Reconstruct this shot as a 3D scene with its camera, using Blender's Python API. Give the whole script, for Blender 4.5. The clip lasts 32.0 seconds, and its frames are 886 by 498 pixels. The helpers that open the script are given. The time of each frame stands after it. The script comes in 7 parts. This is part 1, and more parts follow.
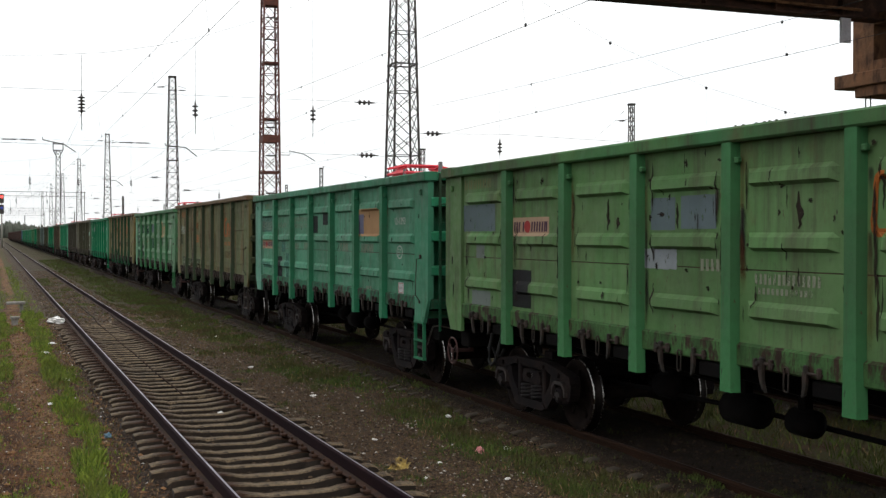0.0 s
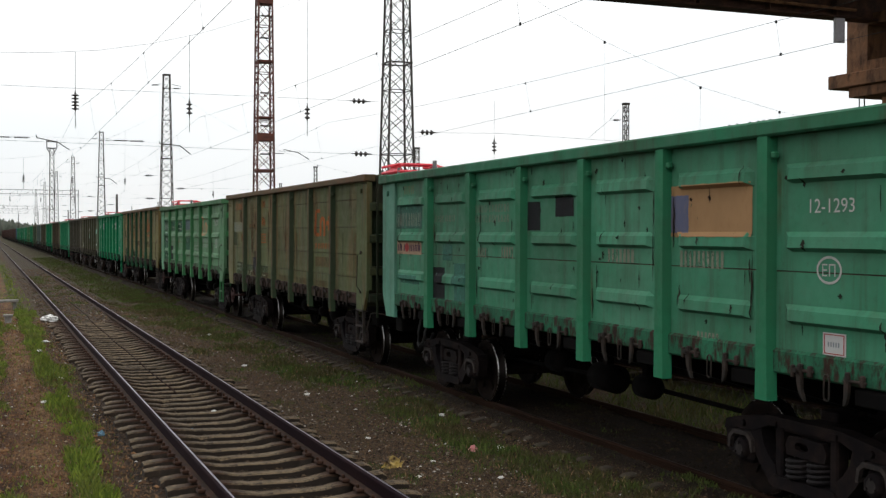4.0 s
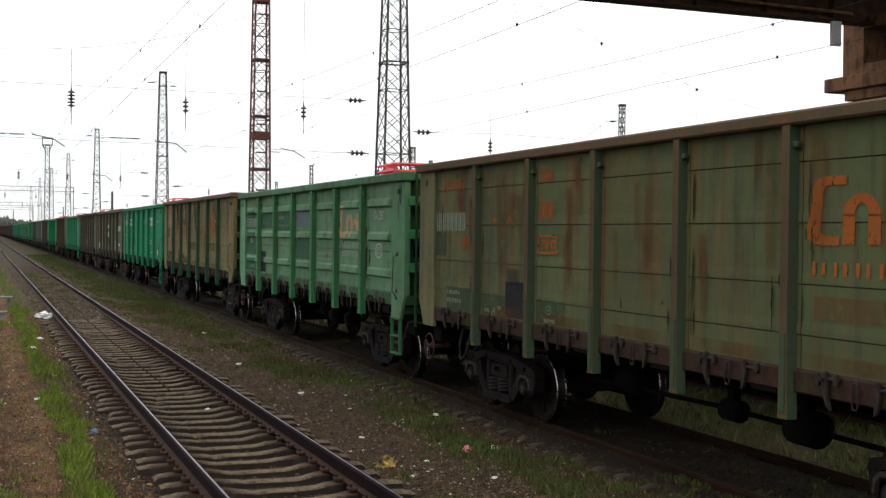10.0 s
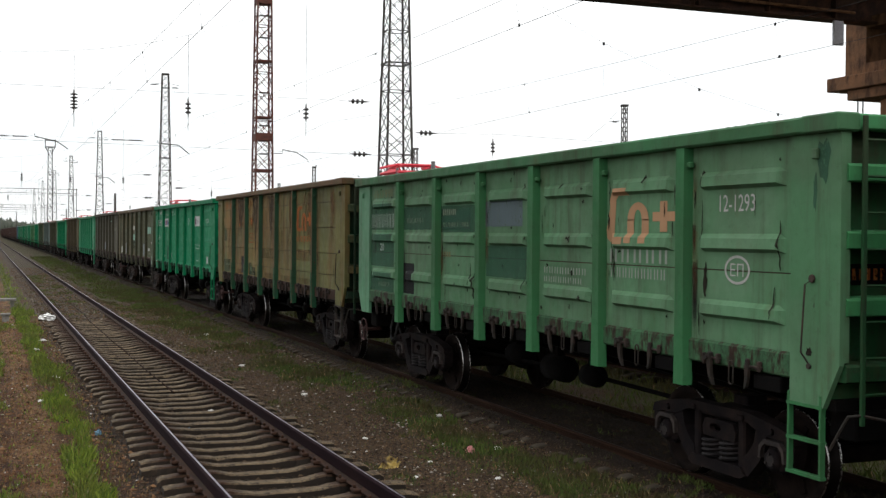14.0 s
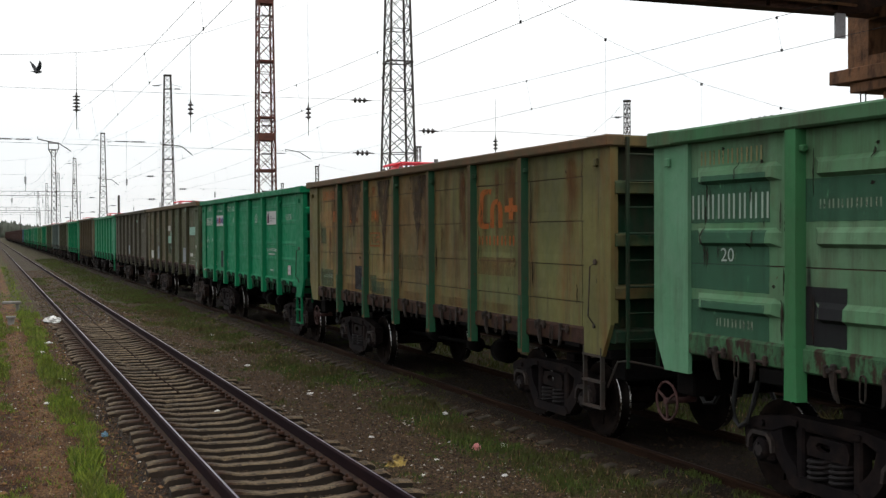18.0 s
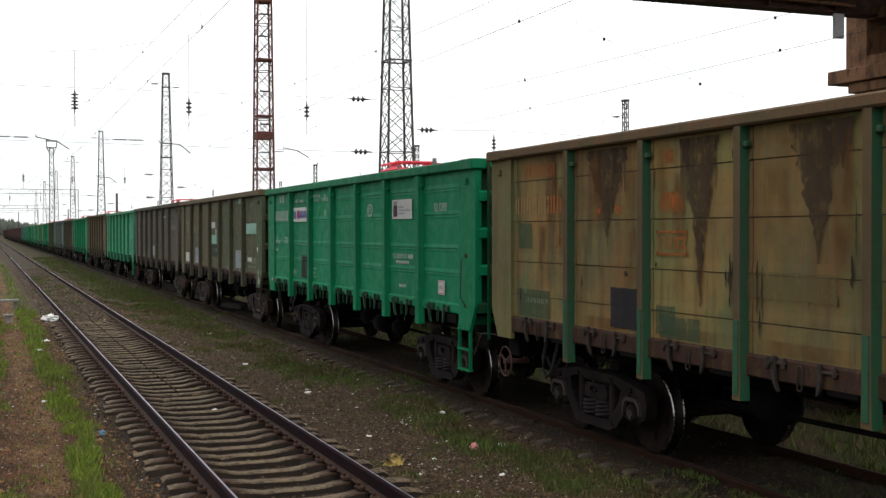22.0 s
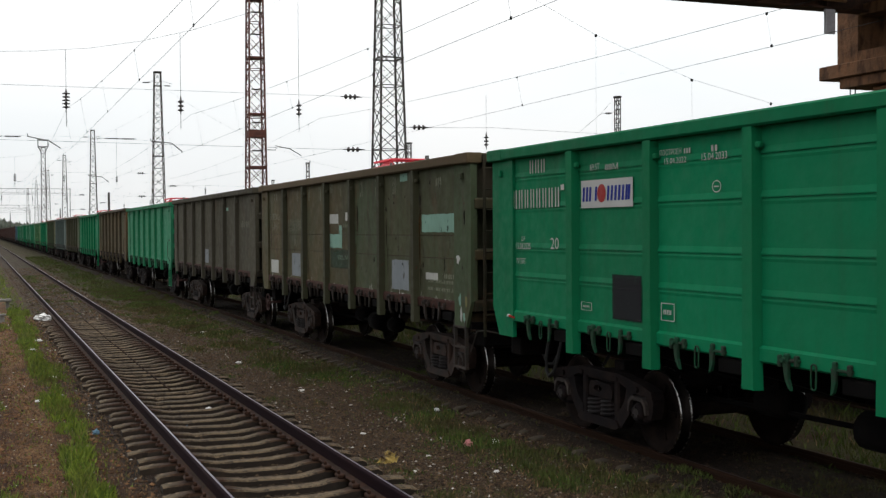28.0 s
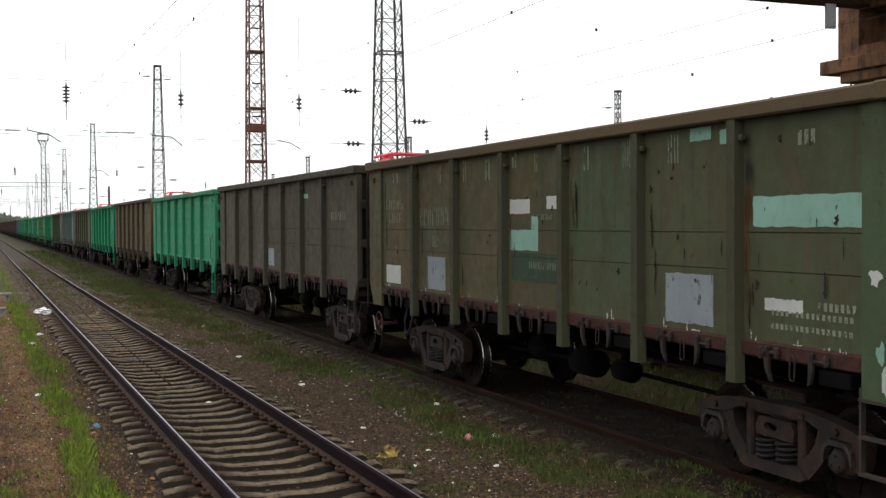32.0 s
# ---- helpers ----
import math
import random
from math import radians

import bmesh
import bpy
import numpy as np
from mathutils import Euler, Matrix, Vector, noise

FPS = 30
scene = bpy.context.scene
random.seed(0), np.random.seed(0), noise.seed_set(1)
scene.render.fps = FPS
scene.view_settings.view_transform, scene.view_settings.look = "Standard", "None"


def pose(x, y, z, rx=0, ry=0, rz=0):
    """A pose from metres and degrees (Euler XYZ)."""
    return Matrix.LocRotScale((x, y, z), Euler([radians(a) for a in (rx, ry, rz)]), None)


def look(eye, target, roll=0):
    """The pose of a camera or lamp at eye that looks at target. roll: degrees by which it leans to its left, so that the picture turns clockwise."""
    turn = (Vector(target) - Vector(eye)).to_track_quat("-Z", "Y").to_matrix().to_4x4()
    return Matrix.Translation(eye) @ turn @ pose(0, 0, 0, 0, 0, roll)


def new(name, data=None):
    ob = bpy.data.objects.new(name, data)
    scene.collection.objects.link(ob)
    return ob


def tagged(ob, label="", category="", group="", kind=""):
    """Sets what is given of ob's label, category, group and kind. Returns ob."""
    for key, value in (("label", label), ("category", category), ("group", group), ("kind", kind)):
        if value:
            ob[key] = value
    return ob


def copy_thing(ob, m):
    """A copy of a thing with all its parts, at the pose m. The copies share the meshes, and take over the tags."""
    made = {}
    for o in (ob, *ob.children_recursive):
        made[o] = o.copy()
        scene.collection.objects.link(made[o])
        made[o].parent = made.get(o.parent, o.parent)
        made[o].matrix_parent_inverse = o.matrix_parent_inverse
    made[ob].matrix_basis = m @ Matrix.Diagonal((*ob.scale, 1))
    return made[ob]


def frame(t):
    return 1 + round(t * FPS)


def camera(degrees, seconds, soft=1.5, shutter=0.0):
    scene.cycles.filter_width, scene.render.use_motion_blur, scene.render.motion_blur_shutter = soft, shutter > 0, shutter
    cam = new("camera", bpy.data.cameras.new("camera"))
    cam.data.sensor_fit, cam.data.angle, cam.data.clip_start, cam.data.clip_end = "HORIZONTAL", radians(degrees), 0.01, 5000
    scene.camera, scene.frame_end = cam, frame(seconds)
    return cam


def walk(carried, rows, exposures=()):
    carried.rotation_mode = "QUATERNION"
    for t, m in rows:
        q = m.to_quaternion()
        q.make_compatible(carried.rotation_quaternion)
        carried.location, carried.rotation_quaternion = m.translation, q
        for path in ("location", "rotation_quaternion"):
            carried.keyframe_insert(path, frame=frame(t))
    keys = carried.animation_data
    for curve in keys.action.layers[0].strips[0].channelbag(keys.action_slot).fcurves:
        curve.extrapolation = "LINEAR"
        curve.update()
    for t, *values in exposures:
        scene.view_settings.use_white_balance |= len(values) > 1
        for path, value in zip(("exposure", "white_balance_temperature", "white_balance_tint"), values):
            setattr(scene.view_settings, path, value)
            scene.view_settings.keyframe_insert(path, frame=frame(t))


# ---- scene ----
# Camera: a hand-held camcorder beside the yard, 2.6 m above the rails; tracks run along +Y
cam = camera(41.37, 32.0, soft=1.4)
walk(cam, [
    (0, pose(-0.004, 0.002, 2.584, 89.321, -0.036, -20.962)),
    (0.5, pose(0.001, 0.007, 2.580, 89.335, -0.096, -20.978)),
    (1, pose(-0.000, 0.003, 2.579, 89.323, -0.024, -21.013)),
    (1.5, pose(0.001, 0.005, 2.573, 89.306, 0.122, -21.055)),
    (2, pose(-0.000, 0.005, 2.580, 89.282, 0.371, -21.065)),
    (2.5, pose(-0.000, 0.005, 2.582, 89.266, 0.223, -21.082)),
    (3, pose(-0.004, 0.001, 2.583, 89.255, -0.003, -21.133)),
    (3.5, pose(0.001, 0.001, 2.582, 89.257, -0.119, -21.176)),
    (5.5, pose(-0.003, 0.003, 2.576, 89.383, -0.219, -21.384)),
    (6, pose(0.000, 0.002, 2.578, 89.450, -0.148, -21.303)),
    (6.5, pose(-0.003, -0.001, 2.582, 89.439, -0.240, -21.297)),
    (7, pose(0.002, 0.004, 2.586, 89.420, -0.256, -21.361)),
    (7.5, pose(0.005, 0.007, 2.579, 89.481, -0.282, -21.347)),
    (8, pose(-0.003, 0.001, 2.581, 89.506, -0.230, -21.297)),
    (8.5, pose(-0.001, 0.004, 2.581, 89.477, -0.216, -21.300)),
    (9, pose(0.003, 0.004, 2.579, 89.367, -0.313, -21.349)),
    (9.5, pose(0.000, 0.002, 2.580, 89.264, -0.401, -21.422)),
    (10, pose(-0.000, -0.000, 2.581, 89.265, -0.619, -21.466)),
    (10.5, pose(-0.002, 0.001, 2.578, 89.274, -0.501, -21.458)),
    (11, pose(0.003, 0.004, 2.582, 89.209, -0.446, -21.408)),
    (11.5, pose(-0.006, 0.004, 2.578, 89.150, -0.529, -21.299)),
    (12, pose(0.003, 0.002, 2.582, 89.130, -0.491, -21.268)),
    (12.5, pose(0.000, 0.001, 2.583, 89.125, -0.567, -21.353)),
    (13, pose(-0.007, -0.001, 2.584, 89.165, -0.414, -21.411)),
    (13.5, pose(-0.004, -0.003, 2.583, 89.215, -0.492, -21.376)),
    (14, pose(0.002, 0.003, 2.578, 89.308, -0.441, -21.330)),
    (14.5, pose(0.000, 0.003, 2.581, 89.376, -0.203, -21.336)),
    (16.5, pose(-0.004, -0.002, 2.581, 89.197, 0.104, -21.239)),
    (17, pose(-0.000, 0.003, 2.585, 89.203, 0.219, -21.162)),
    (17.5, pose(-0.003, 0.008, 2.582, 89.223, 0.225, -21.139)),
    (18, pose(0.001, 0.001, 2.579, 89.200, 0.250, -21.144)),
    (18.5, pose(-0.005, 0.003, 2.579, 89.162, 0.205, -21.135)),
    (19, pose(-0.003, 0.002, 2.579, 89.138, 0.248, -21.141)),
    (19.5, pose(-0.007, 0.001, 2.578, 89.127, 0.111, -21.169)),
    (20, pose(-0.003, 0.005, 2.572, 89.149, 0.045, -21.202)),
    (20.5, pose(-0.001, 0.006, 2.578, 89.144, 0.205, -21.248)),
    (21, pose(-0.002, 0.006, 2.581, 89.150, 0.134, -21.260)),
    (21.5, pose(0.000, 0.001, 2.578, 89.168, 0.181, -21.234)),
    (22, pose(0.001, -0.001, 2.582, 89.150, 0.098, -21.236)),
    (22.5, pose(0.001, 0.005, 2.581, 89.174, -0.024, -21.236)),
    (23, pose(0.001, 0.004, 2.578, 89.161, 0.135, -21.209)),
    (23.5, pose(0.001, 0.010, 2.577, 89.202, 0.228, -21.251)),
    (24, pose(0.001, -0.000, 2.580, 89.158, 0.397, -21.277)),
    (24.5, pose(0.001, -0.000, 2.579, 89.102, 0.500, -21.312)),
    (25, pose(0.001, 0.003, 2.578, 89.059, 0.434, -21.327)),
    (25.5, pose(0.000, -0.001, 2.579, 88.976, 0.478, -21.312)),
    (27.5, pose(0.004, 0.001, 2.582, 89.043, 0.512, -21.539)),
    (28, pose(-0.003, -0.002, 2.579, 89.020, 0.403, -21.587)),
    (28.5, pose(-0.003, 0.001, 2.582, 88.986, 0.326, -21.573)),
    (29, pose(-0.000, 0.006, 2.583, 88.929, 0.235, -21.553)),
    (29.5, pose(0.003, 0.005, 2.579, 88.910, 0.291, -21.546)),
    (30, pose(-0.005, 0.004, 2.581, 88.877, 0.319, -21.549)),
    (30.5, pose(-0.000, 0.004, 2.576, 88.860, 0.346, -21.547)),
    (31, pose(-0.003, 0.003, 2.578, 88.812, 0.347, -21.583)),
    (31.5, pose(0.007, 0.006, 2.574, 88.780, 0.333, -21.581)),
    (32, pose(-0.004, 0.001, 2.583, 88.737, 0.344, -21.583)),
], exposures=[(0.0, -0.07), (2.0, 0.0), (3.0, -0.12), (6.0, -0.24), (7.0, -0.22), (9.0, -0.03), (14.0, -0.02), (17.0, -0.2), (19.0, -0.05), (20.0, 0.05), (24.0, 0.02), (25.0, -0.18), (28.0, -0.27), (29.0, -0.27), (30.0, -0.15), (32.0, 0.13)])

# ---- light: bright thin overcast, the hidden sun high behind the camera ----
SUN_AZ, SUN_EL = radians(178), radians(46)
SUN_DIR = Vector((math.sin(SUN_AZ) * math.cos(SUN_EL), math.cos(SUN_AZ) * math.cos(SUN_EL), math.sin(SUN_EL)))
world = bpy.data.worlds.new("overcast_sky")
scene.world = world
world.use_nodes = True
wn, wl = world.node_tree.nodes, world.node_tree.links
wn.clear()
w_out = wn.new("ShaderNodeOutputWorld")
w_bg = wn.new("ShaderNodeBackground")
w_sky = wn.new("ShaderNodeTexSky")
w_sky.sky_type, w_sky.sun_disc = "NISHITA", False
w_sky.sun_elevation, w_sky.sun_rotation = SUN_EL, SUN_AZ
w_sky.air_density, w_sky.dust_density, w_sky.ozone_density = 1.0, 6.0, 1.0
w_pale = wn.new("ShaderNodeHueSaturation")
w_pale.inputs["Saturation"].default_value = 0.16
w_co = wn.new("ShaderNodeTexCoord")
w_map = wn.new("ShaderNodeMapping")
w_map.inputs["Scale"].default_value = (1, 1, 3.2)
w_cl = wn.new("ShaderNodeTexNoise")
w_cl.inputs["Scale"].default_value, w_cl.inputs["Detail"].default_value = 2.6, 5
w_ramp = wn.new("ShaderNodeMapRange")
w_ramp.inputs["From Min"].default_value, w_ramp.inputs["From Max"].default_value = 0.3, 0.7
w_ramp.inputs["To Min"].default_value, w_ramp.inputs["To Max"].default_value = 0.0, 1.0
w_glow = wn.new("ShaderNodeVectorMath")
w_glow.operation = "SCALE"
w_glow.inputs["Scale"].default_value = 0.018
w_deck = wn.new("ShaderNodeMix")
w_deck.data_type = "RGBA"
w_deck.inputs[6].default_value = (0.94, 0.985, 1.005, 1)
w_deck.inputs[7].default_value = (1.07, 1.068, 1.06, 1)
w_sum = wn.new("ShaderNodeVectorMath")
w_sum.operation = "ADD"
wl.new(w_sky.outputs["Color"], w_pale.inputs["Color"])
wl.new(w_co.outputs["Generated"], w_map.inputs["Vector"])
wl.new(w_map.outputs["Vector"], w_cl.inputs["Vector"])
wl.new(w_cl.outputs["Fac"], w_ramp.inputs["Value"])
wl.new(w_ramp.outputs["Result"], w_deck.inputs[0])
wl.new(w_pale.outputs["Color"], w_glow.inputs[0])
w_up = wn.new("ShaderNodeSeparateXYZ")
w_rise = wn.new("ShaderNodeMapRange")
w_rise.inputs["To Min"].default_value, w_rise.inputs["To Max"].default_value = 1.0, 2.4
w_dome = wn.new("ShaderNodeVectorMath")
w_dome.operation = "SCALE"
wl.new(w_co.outputs["Generated"], w_up.inputs[0])
wl.new(w_up.outputs["Z"], w_rise.inputs["Value"])
wl.new(w_deck.outputs[2], w_dome.inputs[0])
wl.new(w_rise.outputs["Result"], w_dome.inputs["Scale"])
wl.new(w_glow.outputs["Vector"], w_sum.inputs[0])
wl.new(w_dome.outputs["Vector"], w_sum.inputs[1])
wl.new(w_sum.outputs["Vector"], w_bg.inputs["Color"])
w_bg.inputs["Strength"].default_value = 1.0
wl.new(w_bg.outputs["Background"], w_out.inputs["Surface"])

sun = new("sun", bpy.data.lights.new("sun", "SUN"))
sun.data.energy, sun.data.angle, sun.data.color = 0.5, radians(40), (1.0, 0.96, 0.9)
sun.matrix_world = look((0, 0, 60), Vector((0, 0, 60)) - SUN_DIR)


# ---- materials ----
TONE = 0.56                                  # one scale for all base colours, set low to balance the bright sky


def rgb(c):
    return (c[0] * TONE, c[1] * TONE, c[2] * TONE, 1.0)


class Mat:
    """A node material in short: a principled shader and a few texture helpers in object space."""

    def __init__(self, name, rough=0.8, metal=0.0, spec=0.3):
        self.m = bpy.data.materials.new(name)
        self.m.use_nodes = True
        self.n, self.l = self.m.node_tree.nodes, self.m.node_tree.links
        self.p = self.n["Principled BSDF"]
        self.p.inputs["Roughness"].default_value = rough
        self.p.inputs["Metallic"].default_value = metal
        self.p.inputs["Specular IOR Level"].default_value = spec
        self.co = self.n.new("ShaderNodeTexCoord").outputs["Object"]

    def noise(self, scale, detail=4, stretch=(1, 1, 1), rough=0.55, shift=0.0):
        mp = self.n.new("ShaderNodeMapping")
        mp.inputs["Scale"].default_value = stretch
        mp.inputs["Location"].default_value = (shift, shift * 0.7, shift * 1.3)
        t = self.n.new("ShaderNodeTexNoise")
        t.inputs["Scale"].default_value, t.inputs["Detail"].default_value = scale, detail
        t.inputs["Roughness"].default_value = rough
        self.l.new(self.co, mp.inputs["Vector"])
        self.l.new(mp.outputs["Vector"], t.inputs["Vector"])
        return t.outputs["Fac"]

    def ramp(self, v, a, b, lo=0.0, hi=1.0):
        r = self.n.new("ShaderNodeMapRange")
        for k, x in (("From Min", a), ("From Max", b), ("To Min", lo), ("To Max", hi)):
            r.inputs[k].default_value = x
        self.l.new(v, r.inputs["Value"])
        return r.outputs["Result"]

    def mix(self, fac, a, b):
        x = self.n.new("ShaderNodeMix")
        x.data_type = "RGBA"
        for sock, v in ((x.inputs[0], fac), (x.inputs[6], a), (x.inputs[7], b)):
            if isinstance(v, (int, float)):
                sock.default_value = v
            elif isinstance(v, tuple):
                sock.default_value = rgb(v)
            else:
                self.l.new(v, sock)
        return x.outputs[2]

    def calc(self, op, a, b=0.0):
        x = self.n.new("ShaderNodeMath")
        x.operation = op
        for sock, v in ((x.inputs[0], a), (x.inputs[1], b)):
            if isinstance(v, (int, float)):
                sock.default_value = v
            else:
                self.l.new(v, sock)
        return x.outputs[0]

    def random(self):
        return self.n.new("ShaderNodeObjectInfo").outputs["Random"]

    def island(self):
        return self.n.new("ShaderNodeNewGeometry").outputs["Random Per Island"]

    def axis(self, k):
        s = self.n.new("ShaderNodeSeparateXYZ")
        self.l.new(self.co, s.inputs[0])
        return s.outputs[k]

    def colour(self, c):
        if isinstance(c, tuple):
            self.p.inputs["Base Color"].default_value = rgb(c)
        else:
            self.l.new(c, self.p.inputs["Base Color"])
        return self

    def bump(self, v, strength=0.3, dist=0.01):
        b = self.n.new("ShaderNodeBump")
        b.inputs["Strength"].default_value, b.inputs["Distance"].default_value = strength, dist
        self.l.new(v, b.inputs["Height"])
        self.l.new(b.outputs["Normal"], self.p.inputs["Normal"])
        return self

    def rough(self, v):
        self.l.new(v, self.p.inputs["Roughness"])
        return self


def shade(c, k):
    return (c[0] * k, c[1] * k, c[2] * k)


def paint(name, base, fade, rust=0.3, dirt=0.35, gloss=0.5, rustcol=(0.085, 0.04, 0.02), bloomy=1.0, near=None, reach=1.5):
    """Wagon paint: blotchy tones, dirt runs, soot film, scratches and rust flecks; near: the tone of newer paint towards one end."""
    m = Mat(name, gloss, 0.0, 0.09 if rust < 0.2 else 0.16)
    c = m.mix(m.ramp(m.noise(0.9, 5, (1, 1, 1), 0.6), 0.36, 0.64), base, fade)
    if near:
        end = m.ramp(m.calc("ADD", m.axis(1), m.ramp(m.noise(0.7, 5, (1, 1, 0.5), 0.65, 21.0), 0.3, 0.7, -3.2, 3.2)), reach, reach - 4.5, 0.0, 0.9)
        c = m.mix(end, c, near)
    if bloomy > 1:
        moss = m.ramp(m.noise(1.1, 6, (1, 1, 0.45), 0.7, 31.0), 0.5, 0.62, 0.0, 0.6)
        c = m.mix(moss, c, (0.075, 0.125, 0.055))
    c = m.mix(m.ramp(m.random(), 0.0, 1.0, 0.0, 0.45), c, shade(base, 0.72))
    film = m.ramp(m.noise(0.55, 4, (1, 1, 1.6), 0.6, 9.0), 0.42, 0.72, 0.0, dirt * 0.9)
    c = m.mix(film, c, (0.055, 0.044, 0.03))
    runs = m.ramp(m.noise(2.4, 6, (1, 1.5, 0.12), 0.7, 3.1), 0.49, 0.7, 0.0, min(0.9, dirt * (1.7 if bloomy > 1 else 1.4)))
    c = m.mix(runs, c, (0.055, 0.04, 0.026))
    grime = m.ramp(m.noise(11, 7, (1, 1, 1), 0.75, 7.7), 0.55, 0.8, 0.0, dirt)
    c = m.mix(grime, c, (0.04, 0.034, 0.025))
    tall = 0.16 if bloomy > 1 else 0.5
    low = 0.49 if bloomy > 1 else 0.62 - 0.09 * rust
    bloom = m.ramp(m.noise(2.0, 7, (1, 1, tall), 0.7, 12.0), low, low + 0.17, 0.0, min(0.8, rust * 0.8 * bloomy))
    c = m.mix(bloom, c, (0.2, 0.088, 0.028) if bloomy > 1 else (0.12, 0.06, 0.028))
    fleck = m.ramp(m.noise(6.0, 7, (1, 1.2, 0.7), 0.78, 1.7), 0.735 - 0.14 * rust, 0.775 - 0.14 * rust, 0.0, min(1.0, rust * 1.8))
    c = m.mix(fleck, c, rustcol)
    nick = m.ramp(m.noise(7.0, 4, (1, 1.6, 0.45), 0.6, 15.0), 0.78 - 0.1 * rust, 0.81 - 0.1 * rust, 0.0, min(1.0, rust * 1.5))
    c = m.mix(nick, c, (0.025, 0.018, 0.013))
    m.colour(c)
    m.rough(m.ramp(m.noise(6, 4, (1, 1, 1), 0.6, 5.0), 0.3, 0.7, gloss, gloss + 0.3))
    return m.bump(m.noise(2.2, 6, (1, 1, 1), 0.6), 0.35, 0.03).m


def sill_paint(name, base, rust, amount):
    """Bottom strake: paint eaten by rust in ragged upright tongues, spattered with brown dirt."""
    m = Mat(name, 0.85, 0.0, 0.15)
    eaten = m.ramp(m.noise(5.0, 6, (1, 1.3, 0.5), 0.7, 2.0), 0.68 - amount * 0.4, 0.76 - amount * 0.36)
    c = m.mix(eaten, m.mix(m.ramp(m.noise(3, 5, (1, 1, 0.4), 0.7, 8.0), 0.4, 0.65), shade(base, 0.8), shade(base, 0.35)), m.mix(m.ramp(m.noise(9, 5, (1, 1, 1), 0.7), 0.35, 0.7), rust, shade(rust, 0.4)))
    c = m.mix(m.ramp(m.noise(24, 5, (1, 1, 1), 0.7, 5.0), 0.5, 0.75, 0.0, 0.7), c, (0.03, 0.022, 0.016))
    return m.colour(c).bump(m.noise(20, 5), 0.5, 0.01).m


def rusty(name, base, rust, rough=0.85, amount=0.5):
    m = Mat(name, rough, 0.0, 0.25)
    c = m.mix(m.ramp(m.noise(4, 6, (1, 1, 1), 0.65), 0.62 - amount * 0.4, 0.8 - amount * 0.3), base, rust)
    c = m.mix(m.ramp(m.noise(22, 5, (1, 1, 1), 0.7, 4.0), 0.45, 0.75, 0.0, 0.5), c, shade(base, 0.5))
    return m.colour(c).bump(m.noise(30, 5), 0.35, 0.006).m


def flat_paint(name, c, wear=0.4, under=(0.05, 0.05, 0.04), rough=0.6, cover=1.0, thin=False):
    """Stencilled paint: tone, grime, and wear that lets the sheet under it show."""
    m = Mat(name, rough, 0.0, 0.14)
    k = m.mix(m.ramp(m.noise(1.6, 4), 0.3, 0.7, 0.0, 0.6), c, shade(c, 0.65))
    k = m.mix(m.ramp(m.noise(14, 6, (1, 1, 0.6), 0.7, 2.0), 0.5, 0.7, 0.0, 0.7 * wear), k, under)
    m.colour(k)
    gone = m.ramp(m.noise(9, 6, (1, 1, 0.5), 0.75, 6.0), 0.72 - wear * 0.24, 0.8 - wear * 0.2, cover, 0.0)
    if thin:
        body = m.n.new("ShaderNodeAttribute")
        body.attribute_name = "coat"
        gone = m.calc("MULTIPLY", m.ramp(m.noise(5, 6, (1, 1.4, 0.3), 0.7, 6.0), 0.3, 0.65, 0.25 * cover, cover), body.outputs["Fac"])
    m.l.new(gone, m.p.inputs["Alpha"])
    return m.m


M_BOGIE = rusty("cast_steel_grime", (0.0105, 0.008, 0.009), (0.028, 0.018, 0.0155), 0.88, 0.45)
# Underframe grime taken near black so the shade beneath wagons is in it.
M_UNDER = rusty("underframe_shade_grime", (0.0035, 0.003, 0.003), (0.009, 0.006, 0.005), 0.95, 0.35)
M_SEAM = rusty("rusted_joint", (0.05, 0.038, 0.022), (0.1, 0.055, 0.03), 0.95, 0.5)
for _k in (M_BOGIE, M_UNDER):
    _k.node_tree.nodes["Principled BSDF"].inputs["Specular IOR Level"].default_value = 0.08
M_SPRING = rusty("spring_steel", (0.014, 0.011, 0.012), (0.03, 0.021, 0.02), 0.85, 0.4)
M_BRAKE = rusty("red_brake_wheel", (0.075, 0.03, 0.027), (0.04, 0.025, 0.022), 0.8, 0.4)
M_ADAPTER = rusty("bearing_adapter", (0.025, 0.019, 0.018), (0.09, 0.066, 0.056), 0.85, 0.42)
M_LATCH = rusty("latch_iron", (0.035, 0.033, 0.026), (0.075, 0.04, 0.028), 0.8, 0.5)
M_RUBBER = rusty("hose_rubber", (0.012, 0.012, 0.012), (0.03, 0.025, 0.02), 0.7, 0.2)
M_STEP = rusty("step_iron", (0.035, 0.03, 0.025), (0.07, 0.04, 0.03), 0.75, 0.4)
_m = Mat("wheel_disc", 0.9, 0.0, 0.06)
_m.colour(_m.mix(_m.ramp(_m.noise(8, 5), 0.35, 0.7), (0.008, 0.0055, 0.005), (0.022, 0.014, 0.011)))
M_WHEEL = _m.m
_m = Mat("dull_tread", 0.5, 1.0, 0.5)
_m.colour(_m.mix(_m.noise(20, 3), (0.014, 0.012, 0.011), (0.03, 0.025, 0.023)))
M_TREAD_DULL = _m.m
_m = Mat("polished_tread", 0.22, 1.0, 0.5)
_m.colour(_m.mix(_m.noise(20, 3), (0.42, 0.41, 0.4), (0.6, 0.58, 0.56))).rough(_m.ramp(_m.noise(30, 4), 0.3, 0.7, 0.16, 0.36))
M_TREAD = _m.m
_m = Mat("rail_rust", 0.9, 0.0, 0.05)
